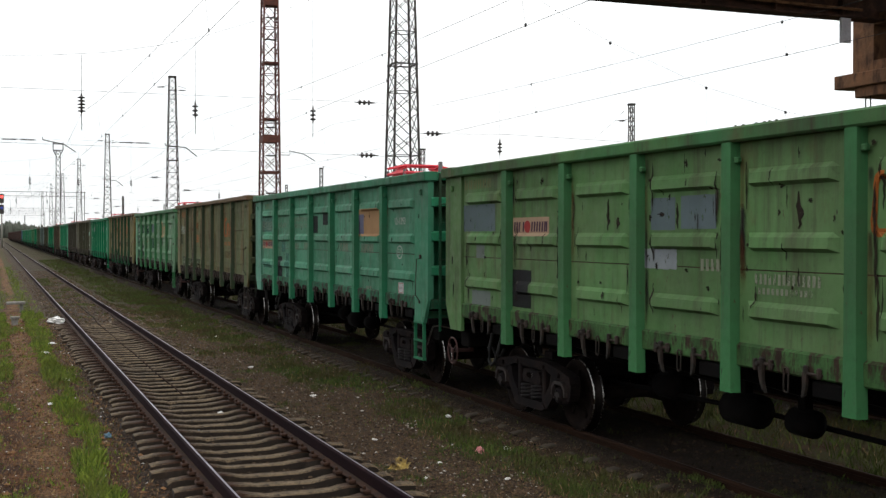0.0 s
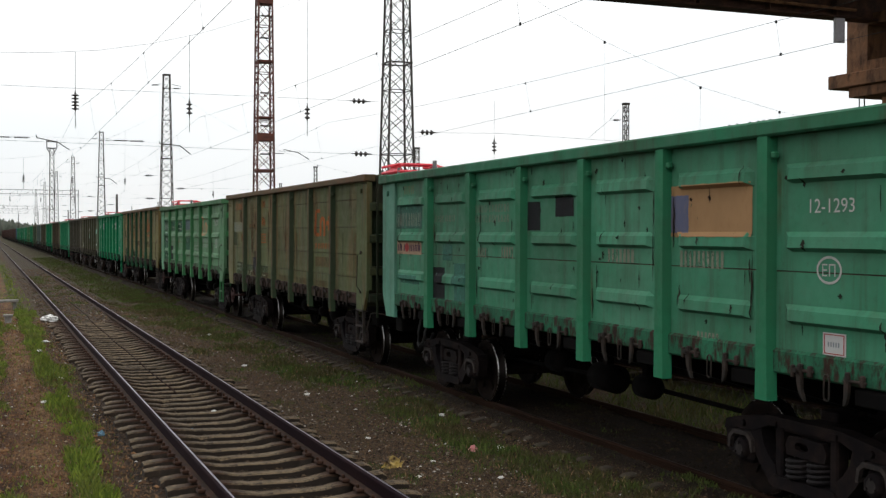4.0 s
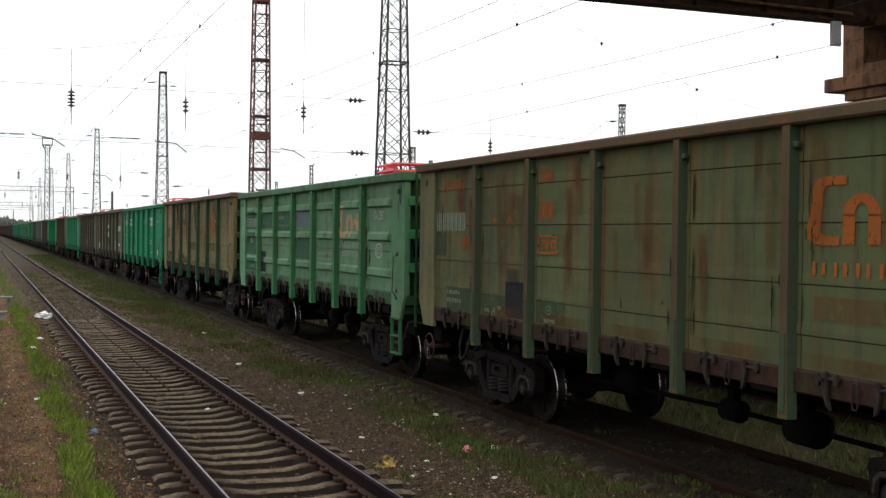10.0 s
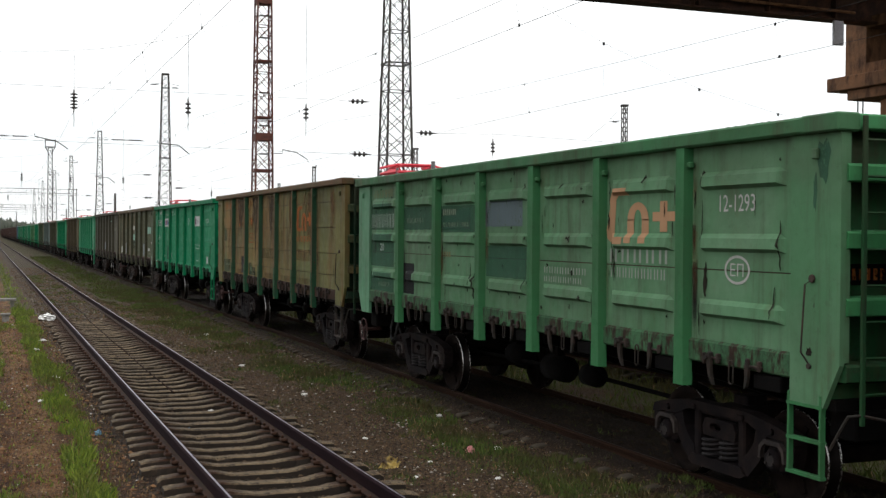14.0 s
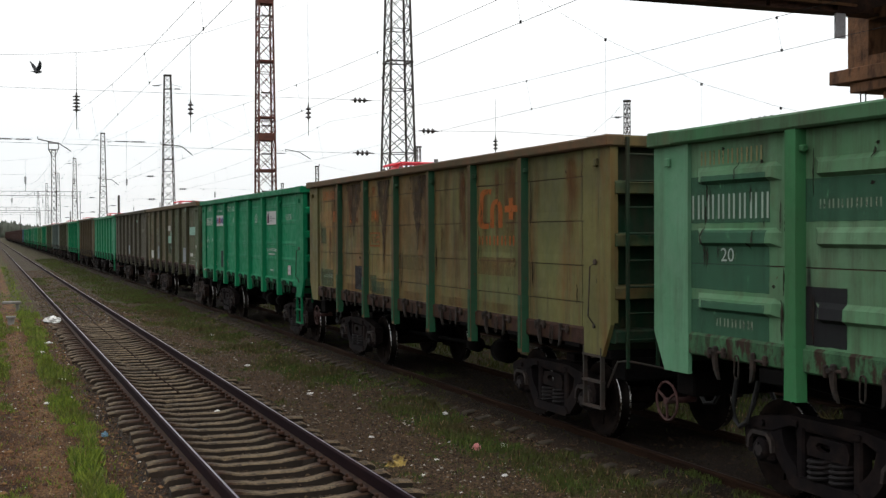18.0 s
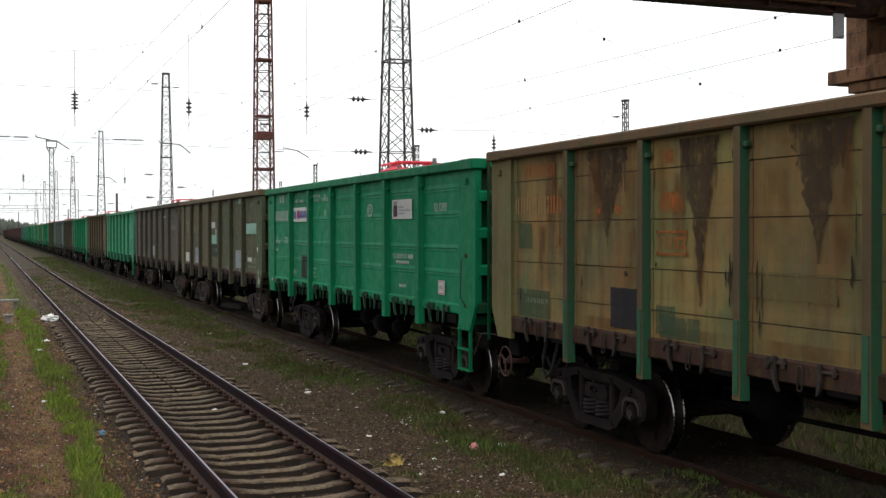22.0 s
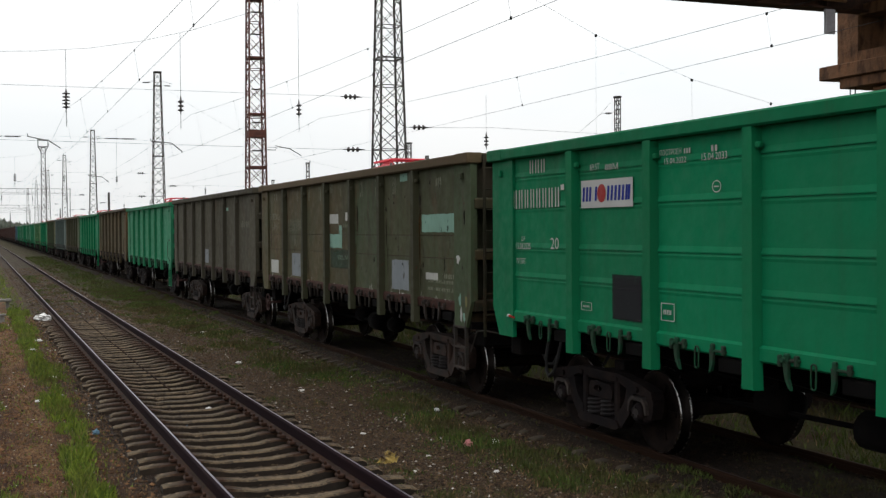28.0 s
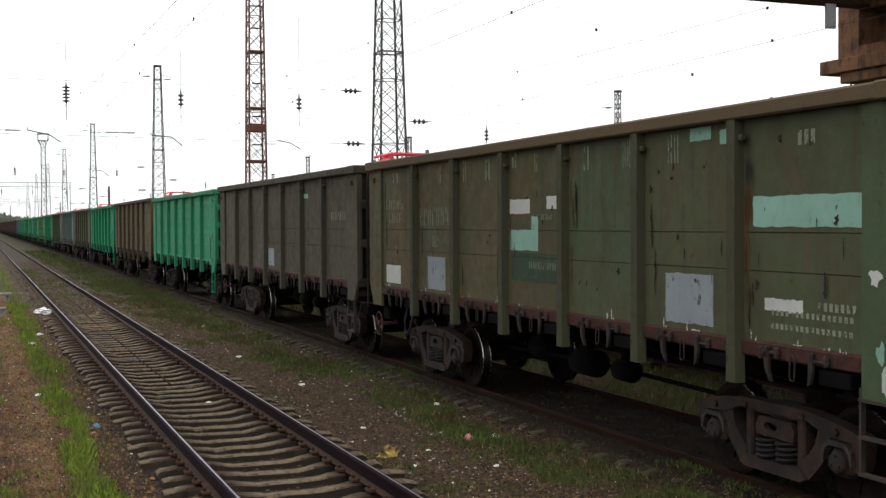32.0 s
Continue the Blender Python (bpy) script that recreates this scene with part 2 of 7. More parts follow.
_m.colour(_m.mix(_m.ramp(_m.noise(3, 6, (1, 0.25, 1), 0.7), 0.3, 0.7), (0.012, 0.0055, 0.0095), (0.023, 0.0095, 0.01))).bump(_m.noise(40, 4), 0.3, 0.004)
M_RAIL = _m.m
M_FOOT = rusty("rail_foot_rust", (0.028, 0.0125, 0.0075), (0.07, 0.027, 0.012), 0.95, 0.5)
_m = Mat("buried_rail_rust", 0.95, 0.0, 0.05)
_m.colour(_m.mix(_m.ramp(_m.noise(3, 6, (1, 0.25, 1), 0.7), 0.3, 0.7), (0.017, 0.009, 0.006), (0.04, 0.02, 0.012)))
M_RAIL_OLD = _m.m
_m = Mat("rail_head_steel", 0.3, 1.0, 0.5)
_m.colour(_m.mix(_m.noise(6, 4, (1, 0.1, 1)), (0.2, 0.175, 0.23), (0.34, 0.3, 0.38))).rough(_m.ramp(_m.noise(9, 4, (1, 0.2, 1)), 0.3, 0.7, 0.3, 0.5))
M_HEAD = _m.m
_m = Mat("rail_head_dull", 0.75, 0.0, 0.25)
_m.colour(_m.mix(_m.noise(6, 5, (1, 0.2, 1)), (0.03, 0.017, 0.012), (0.06, 0.032, 0.022)))
M_HEAD_DULL = _m.m
_m = Mat("sleeper_concrete", 0.9, 0.0, 0.2)
_c = _m.mix(_m.ramp(_m.noise(4, 6, (1, 1, 1), 0.65), 0.3, 0.72), (0.27, 0.195, 0.118), (0.12, 0.084, 0.05))
_c = _m.mix(_m.ramp(_m.random(), 0, 1, 0, 0.55), _c, (0.072, 0.0557, 0.0393))
_c = _m.mix(_m.ramp(_m.noise(13, 6, (1, 1, 1), 0.72, 3), 0.5, 0.62, 0, 0.85), _c, (0.0262, 0.0184, 0.0131))
_ax = _m.calc("ABSOLUTE", _m.axis(0))
_by = _m.calc("ABSOLUTE", _m.calc("SUBTRACT", _ax, 0.8))
_c = _m.mix(_m.calc("MULTIPLY", _m.ramp(_by, 0.5, 0.15), _m.ramp(_m.noise(8, 5, (1, 1, 1), 0.7, 6), 0.46, 0.56)), _c, (0.0144, 0.0105, 0.00785))
_st = _m.calc("MULTIPLY", _m.ramp(_by, 0.36, 0.22), _m.ramp(_m.noise(7, 5, (1, 1, 1), 0.7, 8), 0.3, 0.6, 0.6, 1.0))
_c = _m.mix(_st, _c, (0.042, 0.0155, 0.0065))
_c = _m.mix(_m.ramp(_m.noise(38, 5, (1, 1, 1), 0.75, 13), 0.52, 0.62, 0, 0.75), _c, (0.0327, 0.0229, 0.015))
_m.colour(_c).bump(_m.noise(30, 6), 0.8, 0.012)
M_SLEEPER = _m.m
# Flanks far darker than the tops: shade of the gaps plus dirt, in colour.
M_SLEEPER_SIDE = rusty("sleeper_flank_shade_dirt", (0.0229, 0.0157, 0.0105), (0.049, 0.0295, 0.017), 0.95, 0.4)
M_SLEEPER_OLD = rusty("sunken_sleeper", (0.095, 0.072, 0.046), (0.036, 0.028, 0.0175), 0.95, 0.5)
_m = Mat("ballast_stone", 0.92, 0.0, 0.2)
_c = _m.mix(_m.ramp(_m.island(), 0, 0.9), (0.021, 0.0105, 0.006), (0.205, 0.126, 0.068))
_c = _m.mix(_m.ramp(_m.island(), 0.93, 0.935), _c, (0.295, 0.255, 0.209))
_m.colour(_m.mix(_m.ramp(_m.noise(60, 3), 0.4, 0.7, 0, 0.6), _c, (0.036, 0.0223, 0.015)))
M_STONE = _m.m
_m = Mat("path_stone", 0.92, 0.0, 0.2)
_c = _m.mix(_m.ramp(_m.island(), 0, 0.92), (0.04, 0.0145, 0.0065), (0.27, 0.14, 0.063))
_m.colour(_m.mix(_m.ramp(_m.island(), 0.94, 0.945), _c, (0.4, 0.31, 0.22)))
M_PATH_STONE = _m.m
_m = Mat("pale_stone", 0.9, 0.0, 0.2)
_m.colour(_m.mix(_m.ramp(_m.island(), 0, 1), (0.28, 0.23, 0.19), (0.62, 0.6, 0.57)))
M_PALE = _m.m
_m = Mat("dark_ballast", 0.9, 0.0, 0.2)
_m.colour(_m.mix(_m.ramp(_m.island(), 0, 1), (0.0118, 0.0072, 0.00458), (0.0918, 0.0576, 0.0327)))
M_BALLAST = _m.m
_m = Mat("grass_blade", 0.7, 0.0, 0.25)
_c = _m.mix(_m.ramp(_m.island(), 0, 1), (0.06, 0.115, 0.006), (0.25, 0.32, 0.03))
_m.colour(_m.mix(_m.ramp(_m.noise(0.6, 3), 0.45, 0.75, 0.0, 0.7), _c, (0.124, 0.105, 0.0327)))
M_GRASS = _m.m
_m = Mat("dusty_grass", 0.8, 0.0, 0.15)
_c = _m.mix(_m.ramp(_m.island(), 0, 1), (0.04, 0.078, 0.014), (0.125, 0.165, 0.032))
_m.colour(_m.mix(_m.ramp(_m.noise(0.8, 4), 0.4, 0.62, 0.0, 0.85), _c, (0.085, 0.06, 0.026)))
M_DUSTY = _m.m
_m = Mat("dry_stalk", 0.85, 0.0, 0.2)
_m.colour(_m.mix(_m.ramp(_m.island(), 0, 1), (0.11, 0.052, 0.02), (0.36, 0.235, 0.12)))
M_DRY = _m.m
_m = Mat("lattice_iron", 0.75, 0.0, 0.3)
_m.colour(_m.mix(_m.ramp(_m.noise(3, 4), 0.35, 0.7), (0.05, 0.045, 0.04), (0.085, 0.07, 0.06)))
M_IRON = _m.m
_m = Mat("red_lead_iron", 0.75, 0.0, 0.3)
_m.colour(_m.mix(_m.ramp(_m.noise(3, 4), 0.35, 0.7), (0.085, 0.027, 0.018), (0.16, 0.048, 0.028)))
M_REDIRON = _m.m
M_WIRE = Mat("copper_wire", 0.7, 0.0, 0.2).colour((0.035, 0.034, 0.036)).m
M_PORC = Mat("glazed_porcelain", 0.3, 0.0, 0.5).colour((0.03, 0.022, 0.02)).m
_m = Mat("pantograph_red", 0.5, 0.0, 0.4)
_m.colour(_m.mix(_m.noise(4, 3), (0.8, 0.03, 0.055), (0.95, 0.06, 0.09)))
M_PANTO = _m.m
M_LOCO = paint("locomotive_paint", (0.05, 0.09, 0.05), (0.07, 0.11, 0.07), 0.2, 0.3)
M_LOCOROOF = rusty("locomotive_roof", (0.06, 0.06, 0.055), (0.1, 0.08, 0.06), 0.7, 0.3)
_m = Mat("pier_concrete", 0.9, 0.0, 0.2)
_c = _m.mix(_m.ramp(_m.noise(1.4, 6, (1, 1, 1.6), 0.65), 0.35, 0.68), (0.33, 0.16, 0.08), (0.22, 0.12, 0.07))
_m.colour(_m.mix(_m.ramp(_m.noise(5, 5, (1, 1, 0.4), 0.6, 2), 0.46, 0.66, 0, 0.8), _c, (0.07, 0.036, 0.022))).bump(_m.noise(12, 5), 0.6, 0.03)
M_PIER = _m.m
M_GIRDER = rusty("girder_rust", (0.06, 0.03, 0.022), (0.14, 0.062, 0.036), 0.85, 0.5)
M_GREYBOX = rusty("weathered_shield", (0.85, 0.82, 0.88), (0.6, 0.55, 0.55), 0.8, 0.3)


# ---- mesh helpers ----
def box(bm, x0, x1, y0, y1, z0, z1, bev=0.0, m=None, mat=0):
    mx = Matrix.Translation(((x0 + x1) / 2, (y0 + y1) / 2, (z0 + z1) / 2)) @ Matrix.Diagonal((x1 - x0, y1 - y0, z1 - z0, 1))
    g = bmesh.ops.create_cube(bm, size=1.0, matrix=(m @ mx) if m else mx)
    vs = g["verts"]
    if bev:
        es = list({e for v in vs for e in v.link_edges})
        made = bmesh.ops.bevel(bm, geom=es, offset=bev, segments=1, affect="EDGES", profile=0.5)
        vs = made["verts"]
    if mat:
        for f_ in {f for v in vs for f in v.link_faces}:
            f_.material_index = mat
    return vs


def bar(bm, a, b, w, d=None, up=(0, 0, 1)):
    """A straight bar of section w x d from a to b."""
    a, b = Vector(a), Vector(b)
    d = d or w
    ax = (b - a).normalized()
    u = Vector(up)
    if abs(ax.dot(u)) > 0.98:
        u = Vector((0, 1, 0))
    s = ax.cross(u).normalized()
    t = s.cross(ax)
    vs = [bm.verts.new(p + s * (i * w / 2) + t * (j * d / 2)) for p in (a, b) for i, j in ((-1, -1), (1, -1), (1, 1), (-1, 1))]
    for q in ((0, 1, 5, 4), (1, 2, 6, 5), (2, 3, 7, 6), (3, 0, 4, 7), (3, 2, 1, 0), (4, 5, 6, 7)):
        bm.faces.new([vs[i] for i in q])


def tube(bm, pts, r, n=6, close=False):
    """A round tube along points."""
    pts = [Vector(p) for p in pts]
    rings = []
    for i, p in enumerate(pts):
        a = pts[(i - 1) % len(pts)] if (close or i) else pts[0]
        b = pts[(i + 1) % len(pts)] if (close or i < len(pts) - 1) else pts[-1]
        ax = (b - a).normalized()
        u = Vector((0, 0, 1)) if abs(ax.z) < 0.9 else Vector((1, 0, 0))
        s = ax.cross(u).normalized()
        t = s.cross(ax)
        rings.append([bm.verts.new(p + (s * math.cos(k * math.tau / n) + t * math.sin(k * math.tau / n)) * r) for k in range(n)])
    for i in range(len(pts) if close else len(pts) - 1):
        a, b = rings[i], rings[(i + 1) % len(pts)]
        for k in range(n):
            bm.faces.new((a[k], a[(k + 1) % n], b[(k + 1) % n], b[k]))
    if not close:
        bm.faces.new(rings[0][::-1])
        bm.faces.new(rings[-1])


def lathe(bm, prof, axis="x", n=24, at=(0, 0, 0), mats=None):
    """Turns (along, radius) pairs about an axis."""
    at = Vector(at)
    rings = []
    for s, r in prof:
        ring = []
        for k in range(n):
            c, q = r * math.cos(k * math.tau / n), r * math.sin(k * math.tau / n)
            ring.append(bm.verts.new(at + Vector({"x": (s, c, q), "y": (c, s, q), "z": (c, q, s)}[axis])))
        rings.append(ring)
    for i in range(len(prof) - 1):
        for k in range(n):
            f_ = bm.faces.new((rings[i][k], rings[i][(k + 1) % n], rings[i + 1][(k + 1) % n], rings[i + 1][k]))
            f_.material_index = mats[i] if mats else 0
            f_.smooth = True
    bm.faces.new(rings[0][::-1])
    bm.faces.new(rings[-1])


def plate(bm, poly, axis, a, b):
    """A flat polygon in the plane across an axis, from a to b along it."""
    def at(u, v, s):
        return {"x": (s, u, v), "y": (u, s, v), "z": (u, v, s)}[axis]
    lo = [bm.verts.new(at(u, v, a)) for u, v in poly]
    hi = [bm.verts.new(at(u, v, b)) for u, v in poly]
    n = len(poly)
    bm.faces.new(lo[::-1])
    bm.faces.new(hi)
    for i in range(n):
        bm.faces.new((lo[i], lo[(i + 1) % n], hi[(i + 1) % n], hi[i]))


def mesh_of(name, bm, *mats):
    bmesh.ops.recalc_face_normals(bm, faces=bm.faces)
    me = bpy.data.meshes.new(name)
    bm.to_mesh(me)
    bm.free()
    for m in mats:
        me.materials.append(m)
    return me


def part(name, bm, material, parent, label="", at=None):
    """Links a bmesh (or a mesh) as one part under a thing or a part."""
    if isinstance(bm, bmesh.types.BMesh):
        mats = material if isinstance(material, (list, tuple)) else [material]
        bm = mesh_of(name, bm, *mats)
    ob = new(name, bm)
    ob.parent = parent
    if at is not None:
        ob.matrix_basis = at
    if label:
        ob["label"] = label
    return ob


def thing(name, label, category, at=None, group="", kind=""):
    ob = new(name)
    if at is not None:
        ob.matrix_basis = at
    return tagged(ob, label, category, group, kind)


def single(name, bm, mats, label, category, at=None, group="", kind=""):
    mats = mats if isinstance(mats, (list, tuple)) else [mats]
    ob = new(name, mesh_of(name, bm, *mats) if isinstance(bm, bmesh.types.BMesh) else bm)
    if at is not None:
        ob.matrix_basis = at
    return tagged(ob, label, category, group, kind)


# ---- ground: one sheet to the horizon ----
T1, T2, T3 = 3.03, 8.05, 13.2          # track centres
GAUGE = 0.797                           # centre of track to centre of rail head
BURIED = 39.0                           # beyond this the first track lies in dirt


def ground_z(x, y):
    z = -0.285 + 0.035 * noise.noise((x * 0.35, y * 0.2, 0.3)) + 0.018 * noise.noise((x * 1.7, y * 1.3, 5.0))
    if y < 70 and -2 < x < 12:
        z += 0.008 * noise.noise((x * 7, y * 7, 2.0))
    bed = max(0.0, 1.0 - max(0.0, abs(x - T1) - 1.25) / 0.5)
    if bed:
        crib = -0.31 if y < BURIED else -0.195
        if abs(y - BURIED) < 1.5:
            crib = -0.31 + 0.115 * (y - BURIED + 1.5) / 3
        z += bed * (crib + 0.015 * noise.noise((x * 5, y * 5, 9.0)) - z)
    bed = max(0.0, 1.0 - max(0.0, abs(x - T2) - 1.35) / 0.3)
    z += bed * (-0.24 + 0.025 * noise.noise((x * 3, y * 3, 4.0)) - z)
    bed = max(0.0, 1.0 - max(0.0, abs(x - T2) - 0.98) / 0.16)
    z += bed * (-0.105 + 0.02 * noise.noise((x * 3, y * 2, 6.0)) - z)
    return z


def hump(x, a, b, soft):
    """One between a and b, fading over a soft edge."""
    return max(0.0, min(1.0, (x - a) / soft + 1.0, (b - x) / soft + 1.0))


def turf(x, y):
    """How thick the grass stands, 0 to 1."""
    if abs(x - T1) < 1.3 and y < BURIED:
        return 0.0
    n = 1.0 * noise.noise((x * 0.9, y * 0.5, 1.3)) + 0.75 * noise.noise((x * 2.6, y * 1.5, 7.0)) + 0.55 * noise.noise((x * 7, y * 4, 3.0))
    wide = min(1.0, max(0.0, (y - 18) / 20))
    d = -0.25
    d += 0.85 * hump(x, 1.0, 1.27, 0.14) + 0.16 * hump(x, 1.2, 1.65, 0.1) - 0.3 * hump(x, 0.5, 0.8, 0.12)
    d += (0.62 + 0.05 * wide) * max(0.0, min(1.0, (x - 6.1 + 0.3 * wide) / 0.7 + 1.0, (6.72 - x) / 0.3 + 1.0))
    d += 0.2 * hump(x, 4.4, 5.1, 0.2) + 0.12 * hump(x, 7.3, 8.8, 0.2) + 0.95 * hump(x, 9.4, 40, 0.3)
    d += (0.55 + 0.2 * wide) * hump(x, -30, 0.3, 0.15) + 0.25 * wide * hump(x, 4.6, 6.2, 0.4)
    far = min(1.0, max(0.0, (y - 30) / 25))
    d += 0.5 * far * hump(x, -30, 1.55, 0.2) + 0.34 * far * hump(x, 4.5, 7.0, 0.3) + 0.3 * hump(x, T1 - 0.6, T1 + 0.6, 0.3) * far
    return max(0.08 if 4.3 < x < 7 else 0.04, min(1.0, 1.1 * (d + n)))


def steps(stops):
    out = []
    for a, b, d in stops:
        out += list(np.arange(a, b, d))
    return out


gx = [-1500, -700, -300, -120, -50, -25, -14, -8] + steps([(-5, -1, 0.5), (-1, 10.5, 0.14), (10.5, 20, 0.6), (20, 60, 4)]) + [70, 100, 160, 300, 700, 1500]
gy = [-600, -200, -60, -20, -8, 0, 4] + steps([(7, 30, 0.16), (30, 60, 0.4), (60, 120, 1.5), (120, 300, 8)]) + [320, 380, 460, 600, 800, 1100, 1600, 2600]
gv = [(x, y, ground_z(x, y)) for y in gy for x in gx]
nx = len(gx)
gf = [(j * nx + i, j * nx + i + 1, (j + 1) * nx + i + 1, (j + 1) * nx + i) for j in range(len(gy) - 1) for i in range(nx - 1)]
gm = bpy.data.meshes.new("ground")
gm.from_pydata(gv, [], gf)
gm.polygons.foreach_set("use_smooth", [True] * len(gf))
gt = gm.attributes.new("turf", "FLOAT", "POINT")
gt.data.foreach_set("value", [turf(x, y) if -9 < x < 13 and 6 < y < 160 else (0.7 if x > 9.4 or x < 1.5 else 0.55 if 4.5 < x < 7.2 else 0.3) for x, y, z in gv])
m = Mat("yard_ground", 0.95, 0.0, 0.15)
gxs = m.axis(0)
wob = m.calc("ADD", gxs, m.ramp(m.noise(0.6, 4), 0.2, 0.8, -0.4, 0.4))
fine = m.noise(26, 6, (1, 1, 1), 0.75, 4)
soil = m.mix(m.ramp(m.noise(2.6, 6, (1, 1, 1), 0.7), 0.35, 0.68), (0.185, 0.096, 0.041), (0.075, 0.036, 0.016))
path = m.mix(m.ramp(m.noise(1.3, 6, (1, 0.6, 1), 0.68, 2), 0.4, 0.6), (0.32, 0.12, 0.036), (0.1, 0.031, 0.011))
trod = m.calc("MULTIPLY", m.ramp(wob, 0.3, 0.6), m.ramp(wob, 1.1, 0.8))
path = m.mix(m.calc("MULTIPLY", trod, m.ramp(m.noise(2.2, 6, (1, 0.5, 1), 0.7, 19), 0.35, 0.6)), path, (0.56, 0.3, 0.13))
c = m.mix(m.ramp(wob, 1.7, 0.95), soil, path)
c = m.mix(m.ramp(m.noise(9, 6, (1, 0.8, 1), 0.75, 23), 0.56, 0.68, 0.0, 0.6), c, (0.05, 0.026, 0.014))
c = m.mix(m.ramp(m.noise(7, 6, (1, 0.8, 1), 0.75, 29), 0.6, 0.7, 0.0, 0.55), c, (0.42, 0.3, 0.19))
grey = m.mix(m.ramp(m.noise(1.0, 5, (1, 0.6, 1), 0.65, 14), 0.35, 0.65), (0.145, 0.077, 0.038), (0.16, 0.105, 0.06))
c = m.mix(m.calc("MULTIPLY", m.ramp(wob, 3.9, 4.5), m.ramp(wob, 7.0, 6.4)), c, grey)
rustdust = m.calc("MAXIMUM", m.ramp(m.calc("ABSOLUTE", m.calc("SUBTRACT", gxs, T1 - GAUGE)), 0.5, 0.18), m.ramp(m.calc("ABSOLUTE", m.calc("SUBTRACT", gxs, T1 + GAUGE)), 0.5, 0.18))
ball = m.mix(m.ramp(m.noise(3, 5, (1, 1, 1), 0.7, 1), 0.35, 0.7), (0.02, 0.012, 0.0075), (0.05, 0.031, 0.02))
ball = m.mix(m.calc("MULTIPLY", rustdust, 0.9), ball, (0.085, 0.028, 0.009))
far = m.ramp(m.axis(1), BURIED - 1.5, BURIED + 1.0)
ball = m.mix(far, ball, (0.13, 0.095, 0.066))
c = m.mix(m.calc("MULTIPLY", m.ramp(wob, 1.62, 1.82), m.ramp(gxs, 4.55, 4.2)), c, ball)
# Dark soil between the wagon rails, with the train's shade added in its colour.
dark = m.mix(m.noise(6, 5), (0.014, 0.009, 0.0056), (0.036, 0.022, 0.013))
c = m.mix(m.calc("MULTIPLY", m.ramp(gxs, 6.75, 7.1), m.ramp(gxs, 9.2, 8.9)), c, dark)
c = m.mix(m.ramp(fine, 0.44, 0.56, 0.0, 0.85), c, (0.022, 0.013, 0.008))
c = m.mix(m.ramp(m.noise(31, 5, (1, 1, 1), 0.75, 17), 0.58, 0.66, 0.0, 0.75), c, (0.38, 0.27, 0.18))
green = m.mix(m.ramp(m.noise(8, 5, (1, 1, 1), 0.7, 6), 0.35, 0.7), (0.055, 0.07, 0.017), (0.12, 0.115, 0.035))
grown = m.n.new("ShaderNodeAttribute")
grown.attribute_name = "turf"
c = m.mix(m.ramp(m.calc("ADD", grown.outputs["Fac"], m.ramp(m.noise(5, 6, (1, 1, 1), 0.75, 12), 0.3, 0.7, -0.35, 0.35)), 0.15, 0.75, 0.0, 0.85), c, green)
c = m.mix(0.42, c, (0.016, 0.008, 0.0045))
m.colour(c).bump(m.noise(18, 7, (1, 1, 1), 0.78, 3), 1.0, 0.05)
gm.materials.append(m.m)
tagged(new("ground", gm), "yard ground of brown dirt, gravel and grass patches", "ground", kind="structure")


# ---- tracks ----
def rail_mesh(name, y0, y1, head, body, foot):
    prof = [(-0.075, -0.18), (0.075, -0.18), (0.075, -0.168), (0.013, -0.148), (0.010, -0.052), (0.036, -0.040), (0.036, -0.012),
            (0.026, 0.0), (0.021, 0.0006), (-0.001, 0.0006), (-0.026, -0.001), (-0.036, -0.012), (-0.036, -0.040), (-0.010, -0.052), (-0.013, -0.148), (-0.075, -0.168)]
    bm = bmesh.new()
    a = [bm.verts.new((u, y0, v)) for u, v in prof]
    b = [bm.verts.new((u, y1, v)) for u, v in prof]
    k = len(prof)
    for i in range(k):
        f_ = bm.faces.new((a[i], a[(i + 1) % k], b[(i + 1) % k], b[i]))
        f_.material_index = 1 if i == 8 else 2 if i in (1, 2, 14, 15) else 0
    bm.faces.new(a[::-1])
    bm.faces.new(b)
    return mesh_of(name, bm, body, head, foot)


